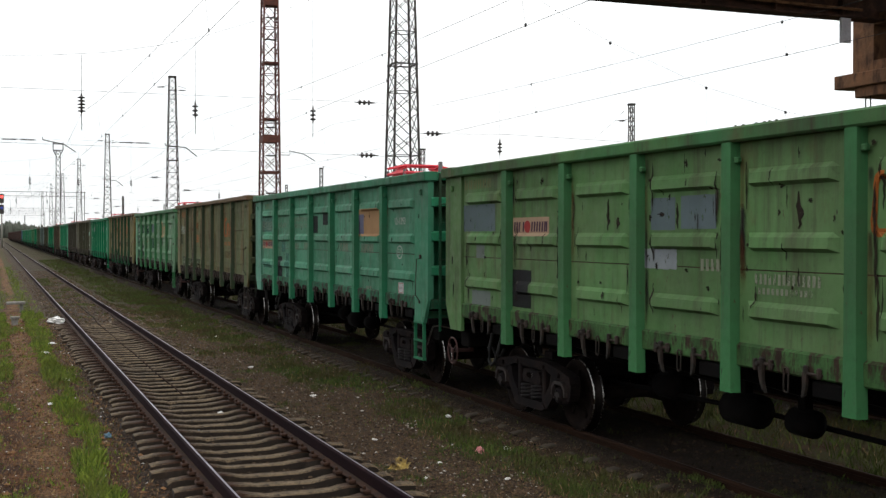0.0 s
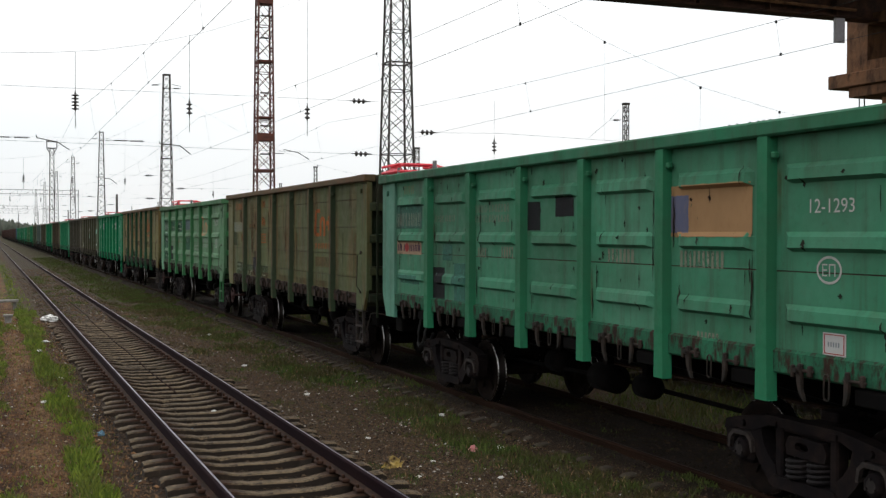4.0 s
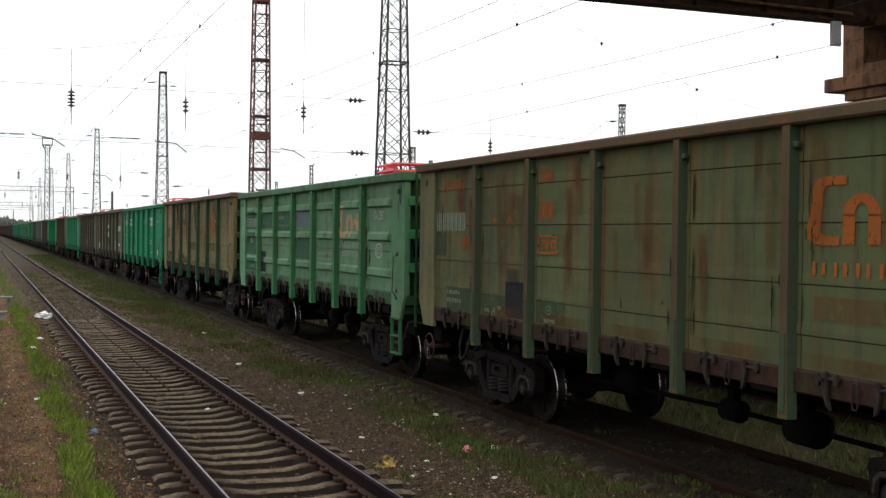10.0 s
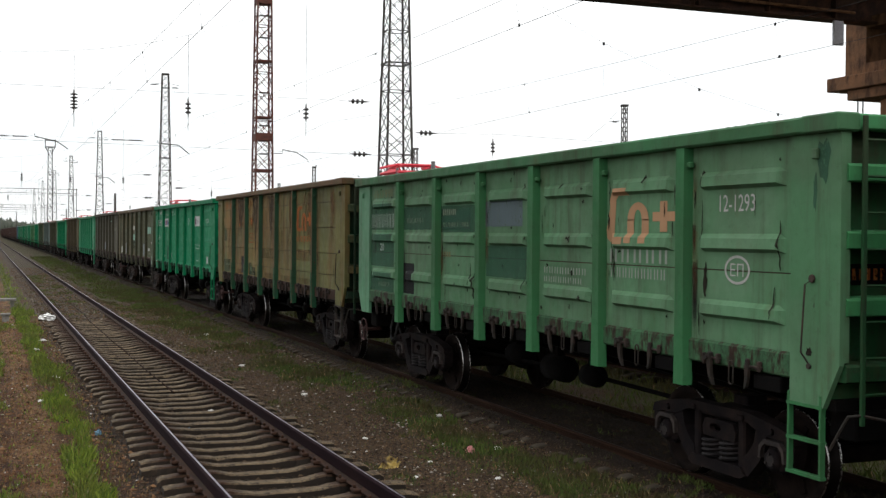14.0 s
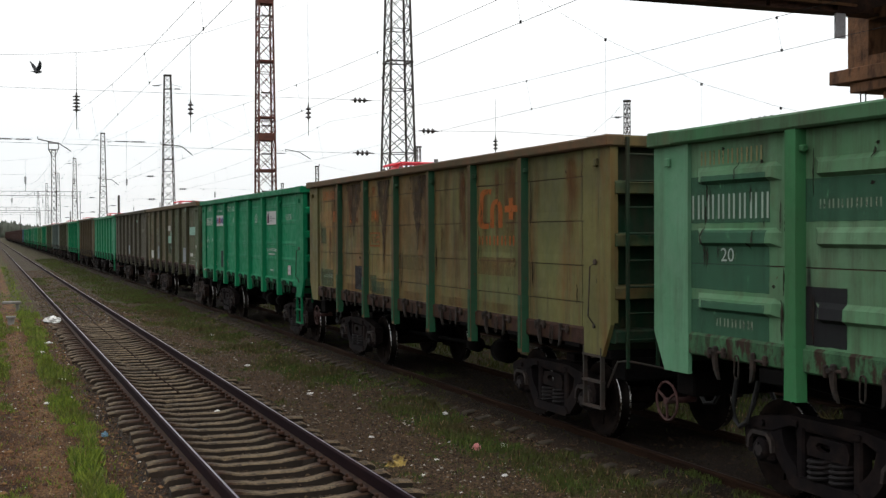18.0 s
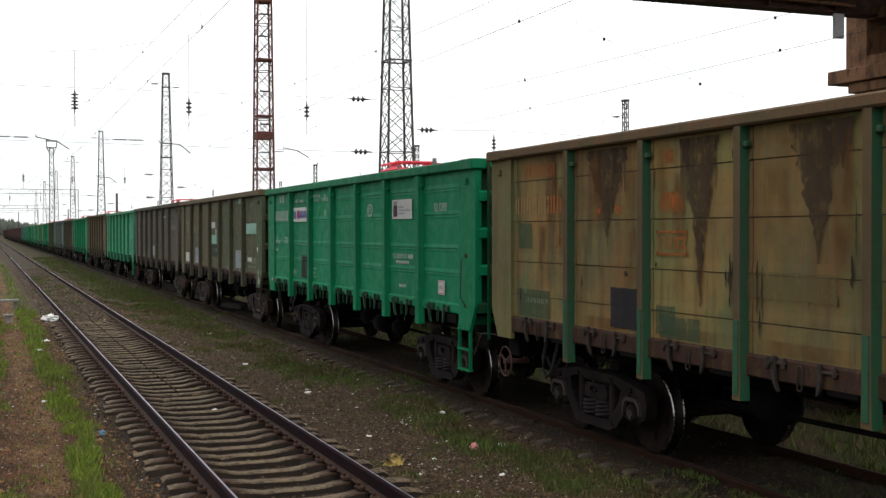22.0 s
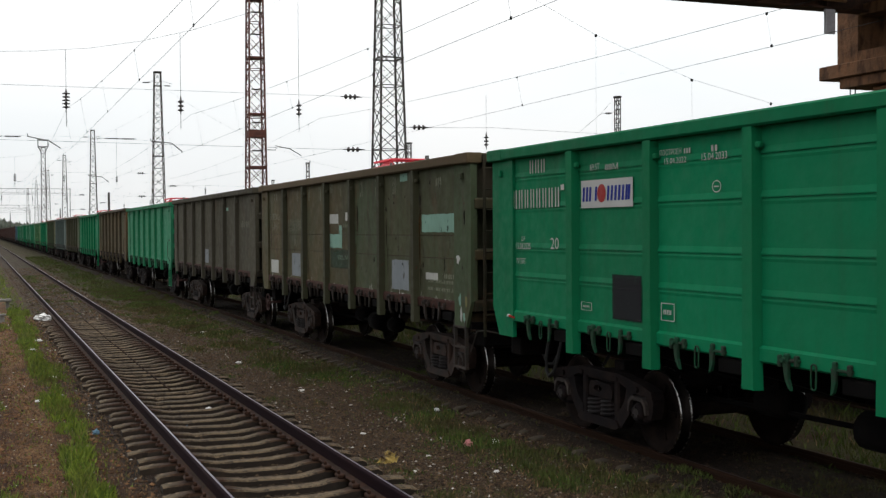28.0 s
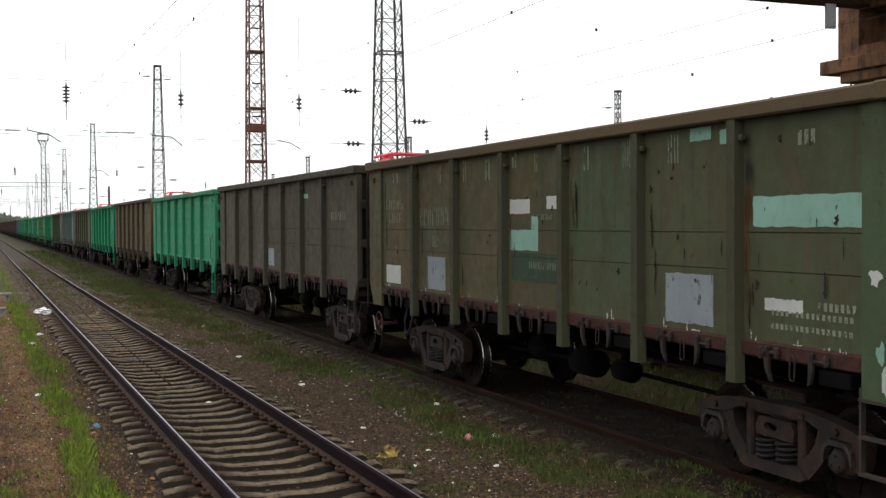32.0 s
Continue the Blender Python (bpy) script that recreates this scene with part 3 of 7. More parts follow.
def sleeper_mesh(top, side, seed):
    """Concrete sleeper: high rail seats, a dipped waist, chamfered top edges chipped by wear."""
    r = random.Random(seed)
    bm = bmesh.new()
    sec = [(-1.25, 0.094, -0.222), (-1.04, 0.099, -0.2), (-0.6, 0.096, -0.187), (-0.3, 0.086, -0.228), (0.3, 0.086, -0.228), (0.6, 0.096, -0.187), (1.04, 0.099, -0.2), (1.34, 0.094, -0.215)]
    full = []
    for (xa, wa, za), (xb, wb, zb) in zip(sec, sec[1:]):
        for k in range(3):
            u = k / 3
            full.append((xa + (xb - xa) * u, wa + (wb - wa) * u, za + (zb - za) * u))
    full.append(sec[-1])
    rings = []
    for k, (x, w, zt) in enumerate(full):
        a, b = r.uniform(0.0, 0.014), r.uniform(0.0, 0.014)
        if r.random() < 0.2:
            a += r.uniform(0.02, 0.06)
        zt -= r.uniform(0.0, 0.012)
        if k in (0, len(full) - 1):
            x += r.uniform(-0.05, 0.05)
            zt -= r.uniform(0.0, 0.03)
        rings.append([bm.verts.new(p) for p in ((x, -w - 0.02, -0.4), (x, -w - 0.006 + a, zt - 0.013 - a * 0.5), (x, -w + 0.012 + a, zt - a * 0.1), (x, w - 0.012 - b, zt), (x, w + 0.006 - b, zt - 0.013), (x, w + 0.02, -0.4))])
    for a, b in zip(rings, rings[1:]):
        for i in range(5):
            # upright faces and ends take the shade-darkened flank material
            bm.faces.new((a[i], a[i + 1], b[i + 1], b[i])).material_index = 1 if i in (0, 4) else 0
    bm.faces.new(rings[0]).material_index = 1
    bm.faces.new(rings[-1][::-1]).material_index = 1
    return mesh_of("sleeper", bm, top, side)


def clip_mesh():
    """Rail fastening: pad, bolt and clip on each side of the rail foot."""
    bm = bmesh.new()
    for s in (-1, 1):
        box(bm, s * 0.105 - 0.045, s * 0.105 + 0.045, -0.075, 0.075, -0.19, -0.148, 0.01)
        lathe(bm, [(-0.15, 0.02), (-0.115, 0.02), (-0.108, 0.014)], "z", 6, (s * 0.12, 0, 0))
    return mesh_of("fastening", bm, M_FOOT)


CLIP_ME = clip_mesh()
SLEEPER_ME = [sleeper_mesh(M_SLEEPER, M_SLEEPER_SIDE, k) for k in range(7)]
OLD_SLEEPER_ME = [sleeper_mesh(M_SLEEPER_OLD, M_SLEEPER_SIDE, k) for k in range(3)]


def track(label, x, ya, yb, head, s0, s1, clips_to):
    tr = thing("railway_track", label, "railway track", pose(x, 0, 0), "yard tracks", "structure")
    for s in (-1, 1):
        part("rail", rail_mesh("rail", ya, yb, head, M_RAIL if clips_to else M_RAIL_OLD, M_FOOT), None, tr, "rusty rail with a worn bright head", pose(s * GAUGE, 0, 0))
    rnd = random.Random(int(x * 10))
    y = s0
    while y < s1:
        sunk = clips_to == 0
        part("sleeper", rnd.choice(OLD_SLEEPER_ME if sunk else SLEEPER_ME), None, tr, "", pose(rnd.uniform(-0.05, 0.05), y + rnd.uniform(-0.03, 0.03), rnd.uniform(-0.012, 0.0) + (0.035 if sunk else 0.0), rnd.uniform(-1.5, 1.5), rnd.uniform(-0.25, 0.25), rnd.uniform(-1.2, 1.2)))
        if y < clips_to:
            for s in (-1, 1):
                part("fastening", CLIP_ME, None, tr, "", pose(s * GAUGE, y, 0))
        y += 0.545
    return tr


track("straight track with bright rail heads and worn concrete sleepers", T1, -40, 900, M_HEAD, 6.6 - 0.545 * 40, BURIED + 0.5, 30)
track("rusty track under the coal wagons, sleepers sunk in grass", T2, -60, 900, M_HEAD_DULL, 8.0 - 0.545 * 40, 40, 0)
track("track behind the train holding parked locomotives", T3, -40, 900, M_HEAD_DULL, 20, 21, 0)


# ---- a dark cable trodden into the middle of the near track ----
bm = bmesh.new()
tube(bm, [(T1 + 0.07 + 0.03 * noise.noise((0.0, y * 0.3, 1.0)), y, -0.242 + 0.02 * noise.noise((3.0, y * 1.3, 2.0)) + max(0.0, min(0.055, (y - BURIED) * 0.05))) for y in np.arange(21.0, 52.0, 0.4)], 0.016, 6)
single("cable", bm, [M_RAIL_OLD], "dark cable lying along the sleepers", "cable", kind="structure")


# ---- loose ballast, grass and dry stalks ----
def scatter_mesh(name, verts, faces, mat):
    me = bpy.data.meshes.new(name)
    me.from_pydata(verts, [], faces)
    me.materials.append(mat)
    return me


def stones(name, n, xr, yr, size, seed, label, mat=M_STONE):
    r = np.random.RandomState(seed)
    base = np.array([(1, 0, 0), (-1, 0, 0), (0, 1, 0), (0, -1, 0), (0, 0, 1), (0, 0, -1)], float)
    tri = [(0, 2, 4), (2, 1, 4), (1, 3, 4), (3, 0, 4), (2, 0, 5), (1, 2, 5), (3, 1, 5), (0, 3, 5)]
    vs, fs = [], []
    for k in range(n):
        x = r.uniform(*xr)
        y = yr[0] + (yr[1] - yr[0]) * r.rand() ** 1.7
        s = size * (0.45 + 1.1 * r.rand() ** 2)
        q = base * (s * r.uniform(0.6, 1.3, (6, 1))) * np.array((1, 1, 0.62))
        a = r.rand() * 6.28
        q = np.stack([q[:, 0] * math.cos(a) - q[:, 1] * math.sin(a), q[:, 0] * math.sin(a) + q[:, 1] * math.cos(a), q[:, 2]], 1)
        q += (x, y, ground_z(x, y) + s * 0.2)
        i = len(vs)
        vs += q.tolist()
        fs += [(a_ + i, b_ + i, c_ + i) for a_, b_, c_ in tri]
    tagged(new(name, scatter_mesh(name, vs, fs, mat)), label, "gravel", kind="stuff")


stones("gravel", 52000, (4.25, 7.0), (8.5, 48), 0.017, 3, "loose red-brown gravel between the tracks")
stones("ballast", 15000, (1.6, 4.45), (7, 38), 0.026, 4, "dark ballast stones between concrete sleepers", M_BALLAST)
stones("pale_pebbles", 420, (4.3, 6.9), (8.5, 45), 0.021, 14, "pale broken pebbles and chips on the gravel", M_PALE)
stones("pale_chips", 420, (-0.8, 1.75), (9, 42), 0.024, 15, "pale chips scattered on the dirt path", M_PALE)
stones("path_stones", 10000, (-0.9, 1.8), (9, 42), 0.014, 5, "scattered stones on the dirt path", M_PATH_STONE)
stones("path_clods", 2000, (-0.9, 1.8), (9, 42), 0.033, 35, "crumbled clods and small stones on the dirt path", M_PATH_STONE)
stones("far_ballast", 6000, (1.7, 4.5), (36, 95), 0.038, 16, "dusty ballast covering the far sleepers")
stones("track_bed_stones", 5000, (6.6, 9.4), (9, 40), 0.022, 6, "dark ballast half buried under the wagons", M_BALLAST)


def blades(name, spots, mat, label, seed, wide=0.0045, bare=False):
    """Grass: spots are (count, x range, y range, height); it stands where the turf is thick, or where it is bare."""
    r = np.random.RandomState(seed)
    vs, fs = [], []
    for n, xr, yr, hgt in spots:
        made = tries = 0
        while made < n and tries < n * 9:
            tries += 1
            x, y = r.uniform(*xr), yr[0] + (yr[1] - yr[0]) * r.rand() ** 1.6
            v = turf(x, y)
            if (r.rand() > 1.05 - v) if bare else (r.rand() > v):
                continue
            made += 1
            hh = hgt * r.uniform(0.4, 1.15) * (1.0 if bare else 0.45 + 0.7 * v)
            w = wide * r.uniform(0.7, 1.6) * (1 + y / 28)
            a, l = r.rand() * 6.28, hh * r.uniform(0.1, 0.7)
            z = ground_z(x, y) - 0.01
            dx, dy = math.cos(a), math.sin(a)
            i = len(vs)
            b = r.rand() * 6.28
            lx, ly = math.cos(b) * l, math.sin(b) * l
            vs += [(x - dx * w, y - dy * w, z), (x + dx * w, y + dy * w, z), (x + lx * 0.4 + dx * w * 0.7, y + ly * 0.4 + dy * w * 0.7, z + hh * 0.6), (x + lx, y + ly, z + hh)]
            fs += [(i, i + 1, i + 2), (i, i + 2, i + 3)]
    tagged(new(name, scatter_mesh(name, vs, fs, mat)), label, "grass", kind="stuff")


blades("grass", [(14000, (0.55, 1.6), (9, 46), 0.13), (19000, (-0.9, 0.75), (9, 46), 0.1), (3500, (1.2, 1.75), (9, 40), 0.085), (9000, (-3.5, 1.6), (38, 110), 0.12)],
       M_GRASS, "fresh green grass growing in a strip beside the path", 8)
blades("dusty_grass", [(34000, (5.2, 7.3), (9, 60), 0.095), (9000, (4.3, 5.6), (9, 50), 0.07),
                       (4000, (6.9, 9.2), (9, 45), 0.08), (9000, (4.6, 7.1), (52, 140), 0.13), (1500, (2.4, 3.7), (41, 75), 0.09), (11000, (9.1, 13), (10, 60), 0.19), (3000, (1.8, 4.3), (38, 80), 0.08)],
       M_DUSTY, "dusty low grass and weeds growing through gravel", 9)
blades("dry_grass", [(2600, (-0.7, 1.75), (9, 40), 0.1), (3000, (4.4, 7.1), (9, 45), 0.085), (900, (9.0, 12), (10, 45), 0.12)],
       M_DRY, "dry brown grass stalks and weeds", 21)
blades("straw", [(6000, (-0.9, 1.75), (9, 40), 0.05), (6500, (4.3, 7.0), (9, 45), 0.02)],
       M_DRY, "short dry straw and leaf litter on the dirt", 33, 0.007, True)


# ---- lattice masts ----
def lattice(mast, mat, w0, w1, z0, z1, bays, leg=0.078, lace=0.029):
    """Four legs and crossed lacing on each face of a tapered mast."""
    def w(z):
        return (w0 + (w1 - w0) * (z - z0) / (z1 - z0)) / 2
    for sx, sy in ((-1, -1), (1, -1), (1, 1), (-1, 1)):
        bm = bmesh.new()
        bar(bm, (sx * w(z0), sy * w(z0), z0), (sx * w(z1), sy * w(z1), z1), leg)
        part("leg", bm, mat, mast)
    zs = [z0]
    for i in range(bays):
        zs.append(zs[-1] + w(zs[-1]))
    zs = [z0 + (z - z0) * (z1 - z0) / (zs[-1] - z0) for z in zs]
    for fx, fy in ((0, -1), (0, 1), (-1, 0), (1, 0)):
        bm = bmesh.new()
        for k, (a, b) in enumerate(zip(zs, zs[1:])):
            ends = []
            for z in (a, b):
                if fx:
                    ends.append([Vector((fx * w(z), -w(z), z)), Vector((fx * w(z), w(z), z))])
                else:
                    ends.append([Vector((-w(z), fy * w(z), z)), Vector((w(z), fy * w(z), z))])
            bar(bm, ends[0][0], ends[1][1], lace)
            bar(bm, ends[0][1], ends[1][0], lace)
            if k % 3 == 0:
                bar(bm, ends[0][0], ends[0][1], lace * 1.3)
        tagged(part("lacing", bm, mat, mast), kind="stuff")
    bm = bmesh.new()
    box(bm, -w(z1) - 0.06, w(z1) + 0.06, -w(z1) - 0.06, w(z1) + 0.06, z1, z1 + 0.14, 0.02)
    part("cap", bm, mat, mast)
    bm = bmesh.new()
    box(bm, -w0 / 2 - 0.3, w0 / 2 + 0.3, -w0 / 2 - 0.3, w0 / 2 + 0.3, -0.5, z0 + 0.02, 0.05)
    part("footing", bm, M_PIER, mast, "concrete footing")


def disc_string(n, mat_parent, at, axis="z", r=0.13, pitch=0.13):
    """A string of porcelain discs on a rod."""
    bm = bmesh.new()
    prof = [(-pitch * 0.9, 0.012)]
    for k in range(n):
        s = k * pitch
        prof += [(s, 0.03), (s + pitch * 0.18, r), (s + pitch * 0.42, r * 0.9), (s + pitch * 0.6, 0.045)]
    prof += [(n * pitch + pitch * 0.9, 0.012)]
    lathe(bm, prof, axis, 10)
    return part("insulator", bm, M_PORC, mat_parent, "dark porcelain insulator discs", Matrix.Translation(at))


def yard_mast(x, y, h, w0, w1, bays):
    mast = thing("lattice_mast", "tall tapered steel lattice mast holding overhead line wires", "mast", pose(x, y, 0), "overhead line masts")
    lattice(mast, M_IRON, w0, w1, 0.0, h, bays)
    for k, zz in enumerate((h * 0.93, h * 0.55)):
        bm = bmesh.new()
        g = (w0 + (w1 - w0) * zz / h) / 2 + 0.04
        for a, b in (((-g, -g), (g, -g)), ((g, -g), (g, g)), ((g, g), (-g, g)), ((-g, g), (-g, -g))):
            bar(bm, (a[0], a[1], zz), (b[0], b[1], zz), 0.06)
        part("bracket", bm, M_IRON, mast)
    for sx in (-1, 1):
        disc_string(3, mast, (sx * 1.0 - 0.3, 0, h - 0.95 - 0.25 * (sx > 0)), "x", 0.09, 0.17)
        bm = bmesh.new()
        tube(bm, [(sx * w1 * 0.5, 0, h - 0.75), (sx * 1.4, 0, h - 1.0)], 0.02, 4)
        part("stay", bm, M_WIRE, mast)
    return mast


MX = 16.2
for my, w0, w1 in ((47.1, 1.36, 0.59), (115.5, 1.36, 0.6), (184.8, 1.36, 0.55), (247.8, 1.36, 0.55), (308, 1.36, 0.5), (372, 1.36, 0.5), (438, 1.36, 0.5)):
    yard_mast(MX, my, 17.8, w0, w1, 21)

# floodlight tower: straight, red-brown, with plates at the splices
tower = thing("floodlight_tower", "straight red-brown lattice floodlight tower with splice plates", "tower", pose(16.6, 74.5, 0))
lattice(tower, M_REDIRON, 1.22, 0.7, 0.0, 27.0, 27, 0.1, 0.038)
for zz, hh, mt in ((6.6, 0.18, M_REDIRON), (8.75, 0.5, M_REDIRON), (10.0, 0.12, M_REDIRON), (13.6, 0.14, M_REDIRON), (17.6, 0.7, M_REDIRON), (21.5, 0.3, M_IRON)):
    bm = bmesh.new()
    g = 0.62 - 0.0096 * zz
    box(bm, -g, g, -g, g, zz - hh / 2, zz + hh / 2, 0.02)
    part("splice_plate", bm, mt, tower)
for zz in (3, 5.2, 7.6, 9.4, 11.5, 15, 16.4, 19):
    bm = bmesh.new()
    box(bm, -0.35, 0.35, -0.5, -0.46, zz, zz + 0.1)
    part("step", bm, M_IRON, tower)

bm = bmesh.new()
tube(bm, [(0.5, 0, 7.75), (1.3, 0, 7.75), (1.32, 0, 8.05), (1.4, 0, 8.0), (2.25, 0, 7.84), (2.98, 0, 7.42)], 0.03, 6)
part("bracket_arm", bm, M_IRON, tower)

# mast with a crown and a bracket arm beyond the train
crown = thing("bracket_mast", "slim lattice mast with a crown platform and bent bracket arm", "mast", pose(10.9, 222, 0))
lattice(crown, M_IRON, 0.9, 0.7, 0.0, 17.6, 16, 0.105, 0.04)
bm = bmesh.new()
for zz in (17.8, 19.0):
    for a, b in (((-1, -1), (1, -1)), ((1, -1), (1, 1)), ((1, 1), (-1, 1)), ((-1, 1), (-1, -1))):
        bar(bm, (a[0] * 0.85, a[1] * 0.85, zz), (b[0] * 0.85, b[1] * 0.85, zz), 0.09)
for sx in (-1, 1):
    for sy in (-1, 1):
        bar(bm, (sx * 0.85, sy * 0.85, 17.8), (sx * 0.85, sy * 0.85, 19.2), 0.08)
        bar(bm, (sx * 0.35, sy * 0.35, 16.9), (sx * 0.85, sy * 0.85, 17.8), 0.08)
part("crown", bm, M_IRON, crown)
bm = bmesh.new()
tube(bm, [(-2.65, 0, 20.1), (-2.6, 0, 19.6), (1, 0, 18.9), (3.0, 0, 17.6)], 0.1)
part("bracket_arm", bm, M_IRON, crown)


# ---- overhead line ----
def wire(name, pts, r, label, group):
    bm = bmesh.new()
    tube(bm, pts, r, 5)
    return single(name, bm, M_WIRE, label, "wire", None, group)


def sag(y, lo, hi, span=68.4, at=47.1):
    """Height of a messenger wire, high at its supports."""
    u = ((y - at) / span) % 1.0
    return lo + (hi - lo) * (2 * u - 1) ** 2


def catenary(x, lo, hi, contact, y1=620, dropper=7.2, first=-17.0):
    ys = np.arange(-21.3, y1, 2.85)
    cat = thing("overhead_line", "contact wire hung by droppers from a sagging messenger wire", "wire", None, "overhead lines")
    bm = bmesh.new()
    tube(bm, [(x, y, sag(y, lo, hi)) for y in ys], 0.0045, 5)
    part("messenger_wire", bm, M_WIRE, cat)
    bm = bmesh.new()
    tube(bm, [(x + 0.22 * (1 if k % 2 else -1), y, contact) for k, y in enumerate(np.arange(-21.3, y1, 68.4))], 0.0045, 5)
    part("contact_wire", bm, M_WIRE, cat)
    y = first
    while y < 170:
        u = ((y + 21.3) / 68.4) % 2.0
        xc = x + 0.22 * (-1 + 2 * (u if u < 1 else 2 - u))
        zz = sag(y, lo, hi)
        bm = bmesh.new()
        tube(bm, [(xc, y, contact), (x, y + 0.1, zz)], 0.0022, 4)
        box(bm, x - 0.009, x + 0.009, y + 0.075, y + 0.125, zz - 0.035, zz + 0.015)
        box(bm, xc - 0.009, xc + 0.009, y - 0.025, y + 0.025, contact - 0.015, contact + 0.035)
        part("dropper", bm, M_WIRE, cat)
        y += dropper


catenary(3.2, 6.38, 7.3, 5.86)
catenary(7.9, 6.42, 7.2, 5.92, first=-18.97)
catenary(T3, 6.4, 7.2, 5.8, dropper=10.5, first=-14.1)

# cross spans from mast to mast, with insulator strings over the tracks
def top_z(x):
    """Height of the sagging top wire of a cross span."""
    return 9.3 + 0.2 * max(0.0, x / 3.3) + 4.3 * max(0.0, (x - 2) / 14.2) ** 2


for cy in (47.1, 115.5, 184.8, 247.8):
    span = thing("cross_span", "cross-span wires between masts with hanging porcelain insulator strings", "wire", pose(0, cy, 0), "cross spans")
    runs = [[(x, 0, top_z(x)) for x in np.linspace(MX - 0.2, -14, 16)], [(MX - 0.3, 0, 8.14), (-14, 0, 8.1)], [(MX - 0.4, 0, 5.9), (-14, 0, 6.2)],
            [(MX + 0.4, 0, 6.9), (21, 0, 7.0), (44, 0, 6.4)],
            [(MX + 0.3, 0, 16.6), (20, 0, 14.4), (23.45, 0, 12.56), (26.16, 0, 11.34), (31.27, 0, 9.53), (35.76, 0, 8.56), (38, 0, 8.25), (44, 0, 8.0)]]
    if cy == 115.5:
        runs.append([(MX - 0.3, 0, 11.25), (8, 0, 11.5), (-14, 0, 11.5)])
    for pts in runs:
        bm = bmesh.new()
        tube(bm, pts, 0.006, 4)
        part("span_wire", bm, M_WIRE, span)
    for x in (26.16, 31.27, 35.76):
        z = {26.16: 11.34, 31.27: 9.53, 35.76: 8.56}[x]
        bm = bmesh.new()
        box(bm, x - 0.05, x + 0.05, -0.04, 0.04, z - 0.1, z + 0.03, 0.01)
        tube(bm, [(x, 0, z - 0.1), (x, 0, 6.4)], 0.004, 4)
        part("clamp", bm, M_WIRE, span)
    for k, x in enumerate((3.17, 7.5, 12.3)):
        bm = bmesh.new()
        tube(bm, [(x, 0, 7.95), (x, 0, top_z(x))], 0.008, 4)
        tube(bm, [(x, 0, 6.6), (x, 0, 7.3)], 0.012, 4)
        part("hanger", bm, M_WIRE, span)
        disc_string(5 if k == 0 else 3, span, (x, 0, 7.3), "z", 0.15 if k == 0 else 0.125, 0.13 if k == 0 else 0.17)
    for x0, z0 in ((14.25, 8.13), (14.35, 5.93), (17.3, 6.93)):
        disc_string(3, span, (x0, 0, z0), "x", 0.12, 0.2)
    if cy == 115.5:
        for x0 in (0.8, 2.4, 11.3, 12.8):
            disc_string(6, span, (x0, 0, 11.4), "x", 0.09, 0.2)
    disc_string(3, span, (20.7, 0, 6.2), "z", 0.11, 0.16)
    bm = bmesh.new()
    tube(bm, [(20.7, 0, 6.7), (20.7, 0, 8.4)], 0.006, 4)
    tube(bm, [(20.7, 0, 5.7), (20.7, 0, 6.2)], 0.006, 4)
    part("hanger", bm, M_WIRE, span)

# bracket arms on distant masts
for x, y, z in ((15.9, 115.5, 11.22), (15.9, 184.8, 11.0)):
    bm = bmesh.new()
    tube(bm, [(x - 0.4, y, z + 0.25), (x - 0.35, y, z), (x + 1.6, y, z - 0.15), (x + 2.6, y, z - 0.95)], 0.055, 6)
    single("cantilever", bm, M_IRON, "bent steel cantilever fixed to a lattice mast", "cantilever", None, "mast cantilevers")

# rigid cross-beam portals in the distance
for py, pz in ((262, 11.2), (395, 10.6), (470, 10.4)):
    portal = thing("portal_gantry", "rigid steel lattice portal beam across distant tracks", "gantry", pose(0, py, 0), "portal gantries")
    for zz in (pz - 0.45, pz + 0.45):
        bm = bmesh.new()
        bar(bm, (-30, 0, zz), (18.4, 0, zz), 0.09)
        part("chord", bm, M_IRON, portal)
    bm = bmesh.new()
    for k in range(32):
        x = -30 + 1.5 * k
        bar(bm, (x, 0, pz - 0.45), (x + 1.5, 0, pz + 0.45 if k % 2 else pz - 0.45), 0.045)
        bar(bm, (x, 0, pz - 0.45), (x, 0, pz + 0.45), 0.045)
    part("web", bm, M_IRON, portal)
    for x in (-30, 18.2):
        bm = bmesh.new()
        box(bm, x - 0.07, x + 0.07, -0.07, 0.07, -0.3, pz + 0.6, 0.02)
        part("column", bm, M_IRON, portal)

# small lattice posts seen over the wagons
for px, py, ph in ((38.5, 66.5, 10.95), (38, 160, 9.4), (31.7, 118, 9.4), (32.7, 90, 9.5), (44, 330, 11)):
    post = thing("lattice_post", "short straight lattice post with a small cap", "mast", pose(px, py, 0), "lattice posts")
    lattice(post, M_IRON, 0.36, 0.28, 0.0, ph, 18, 0.045, 0.018)
    if py < 70:
        disc_string(2, post, (-0.85, 0, ph - 1.0), "x", 0.08, 0.16)
        bm = bmesh.new()
        tube(bm, [(-0.2, 0, ph - 0.9), (-1.15, 0, ph - 1.02)], 0.012, 4)
        tube(bm, [(-0.5, 0, ph - 0.3), (-1.2, 0, ph - 1.02), (-2.7, 0, ph - 2.2)], 0.009, 4)
        part("arm", bm, M_IRON, post)
# thin dark poles over the wagon line
for px, py, ph in ((13.9, 139, 7.0), (18.5, 300, 8.2), (9.9, 420, 9)):
    bm = bmesh.new()
    lathe(bm, [(-0.3, 0.17), (ph * 0.5, 0.15), (ph, 0.12), (ph + 0.05, 0.05)], "z", 8)
    single("pole", bm, M_IRON, "plain dark pole standing behind the wagons", "pole", pose(px, py, 0), "poles")


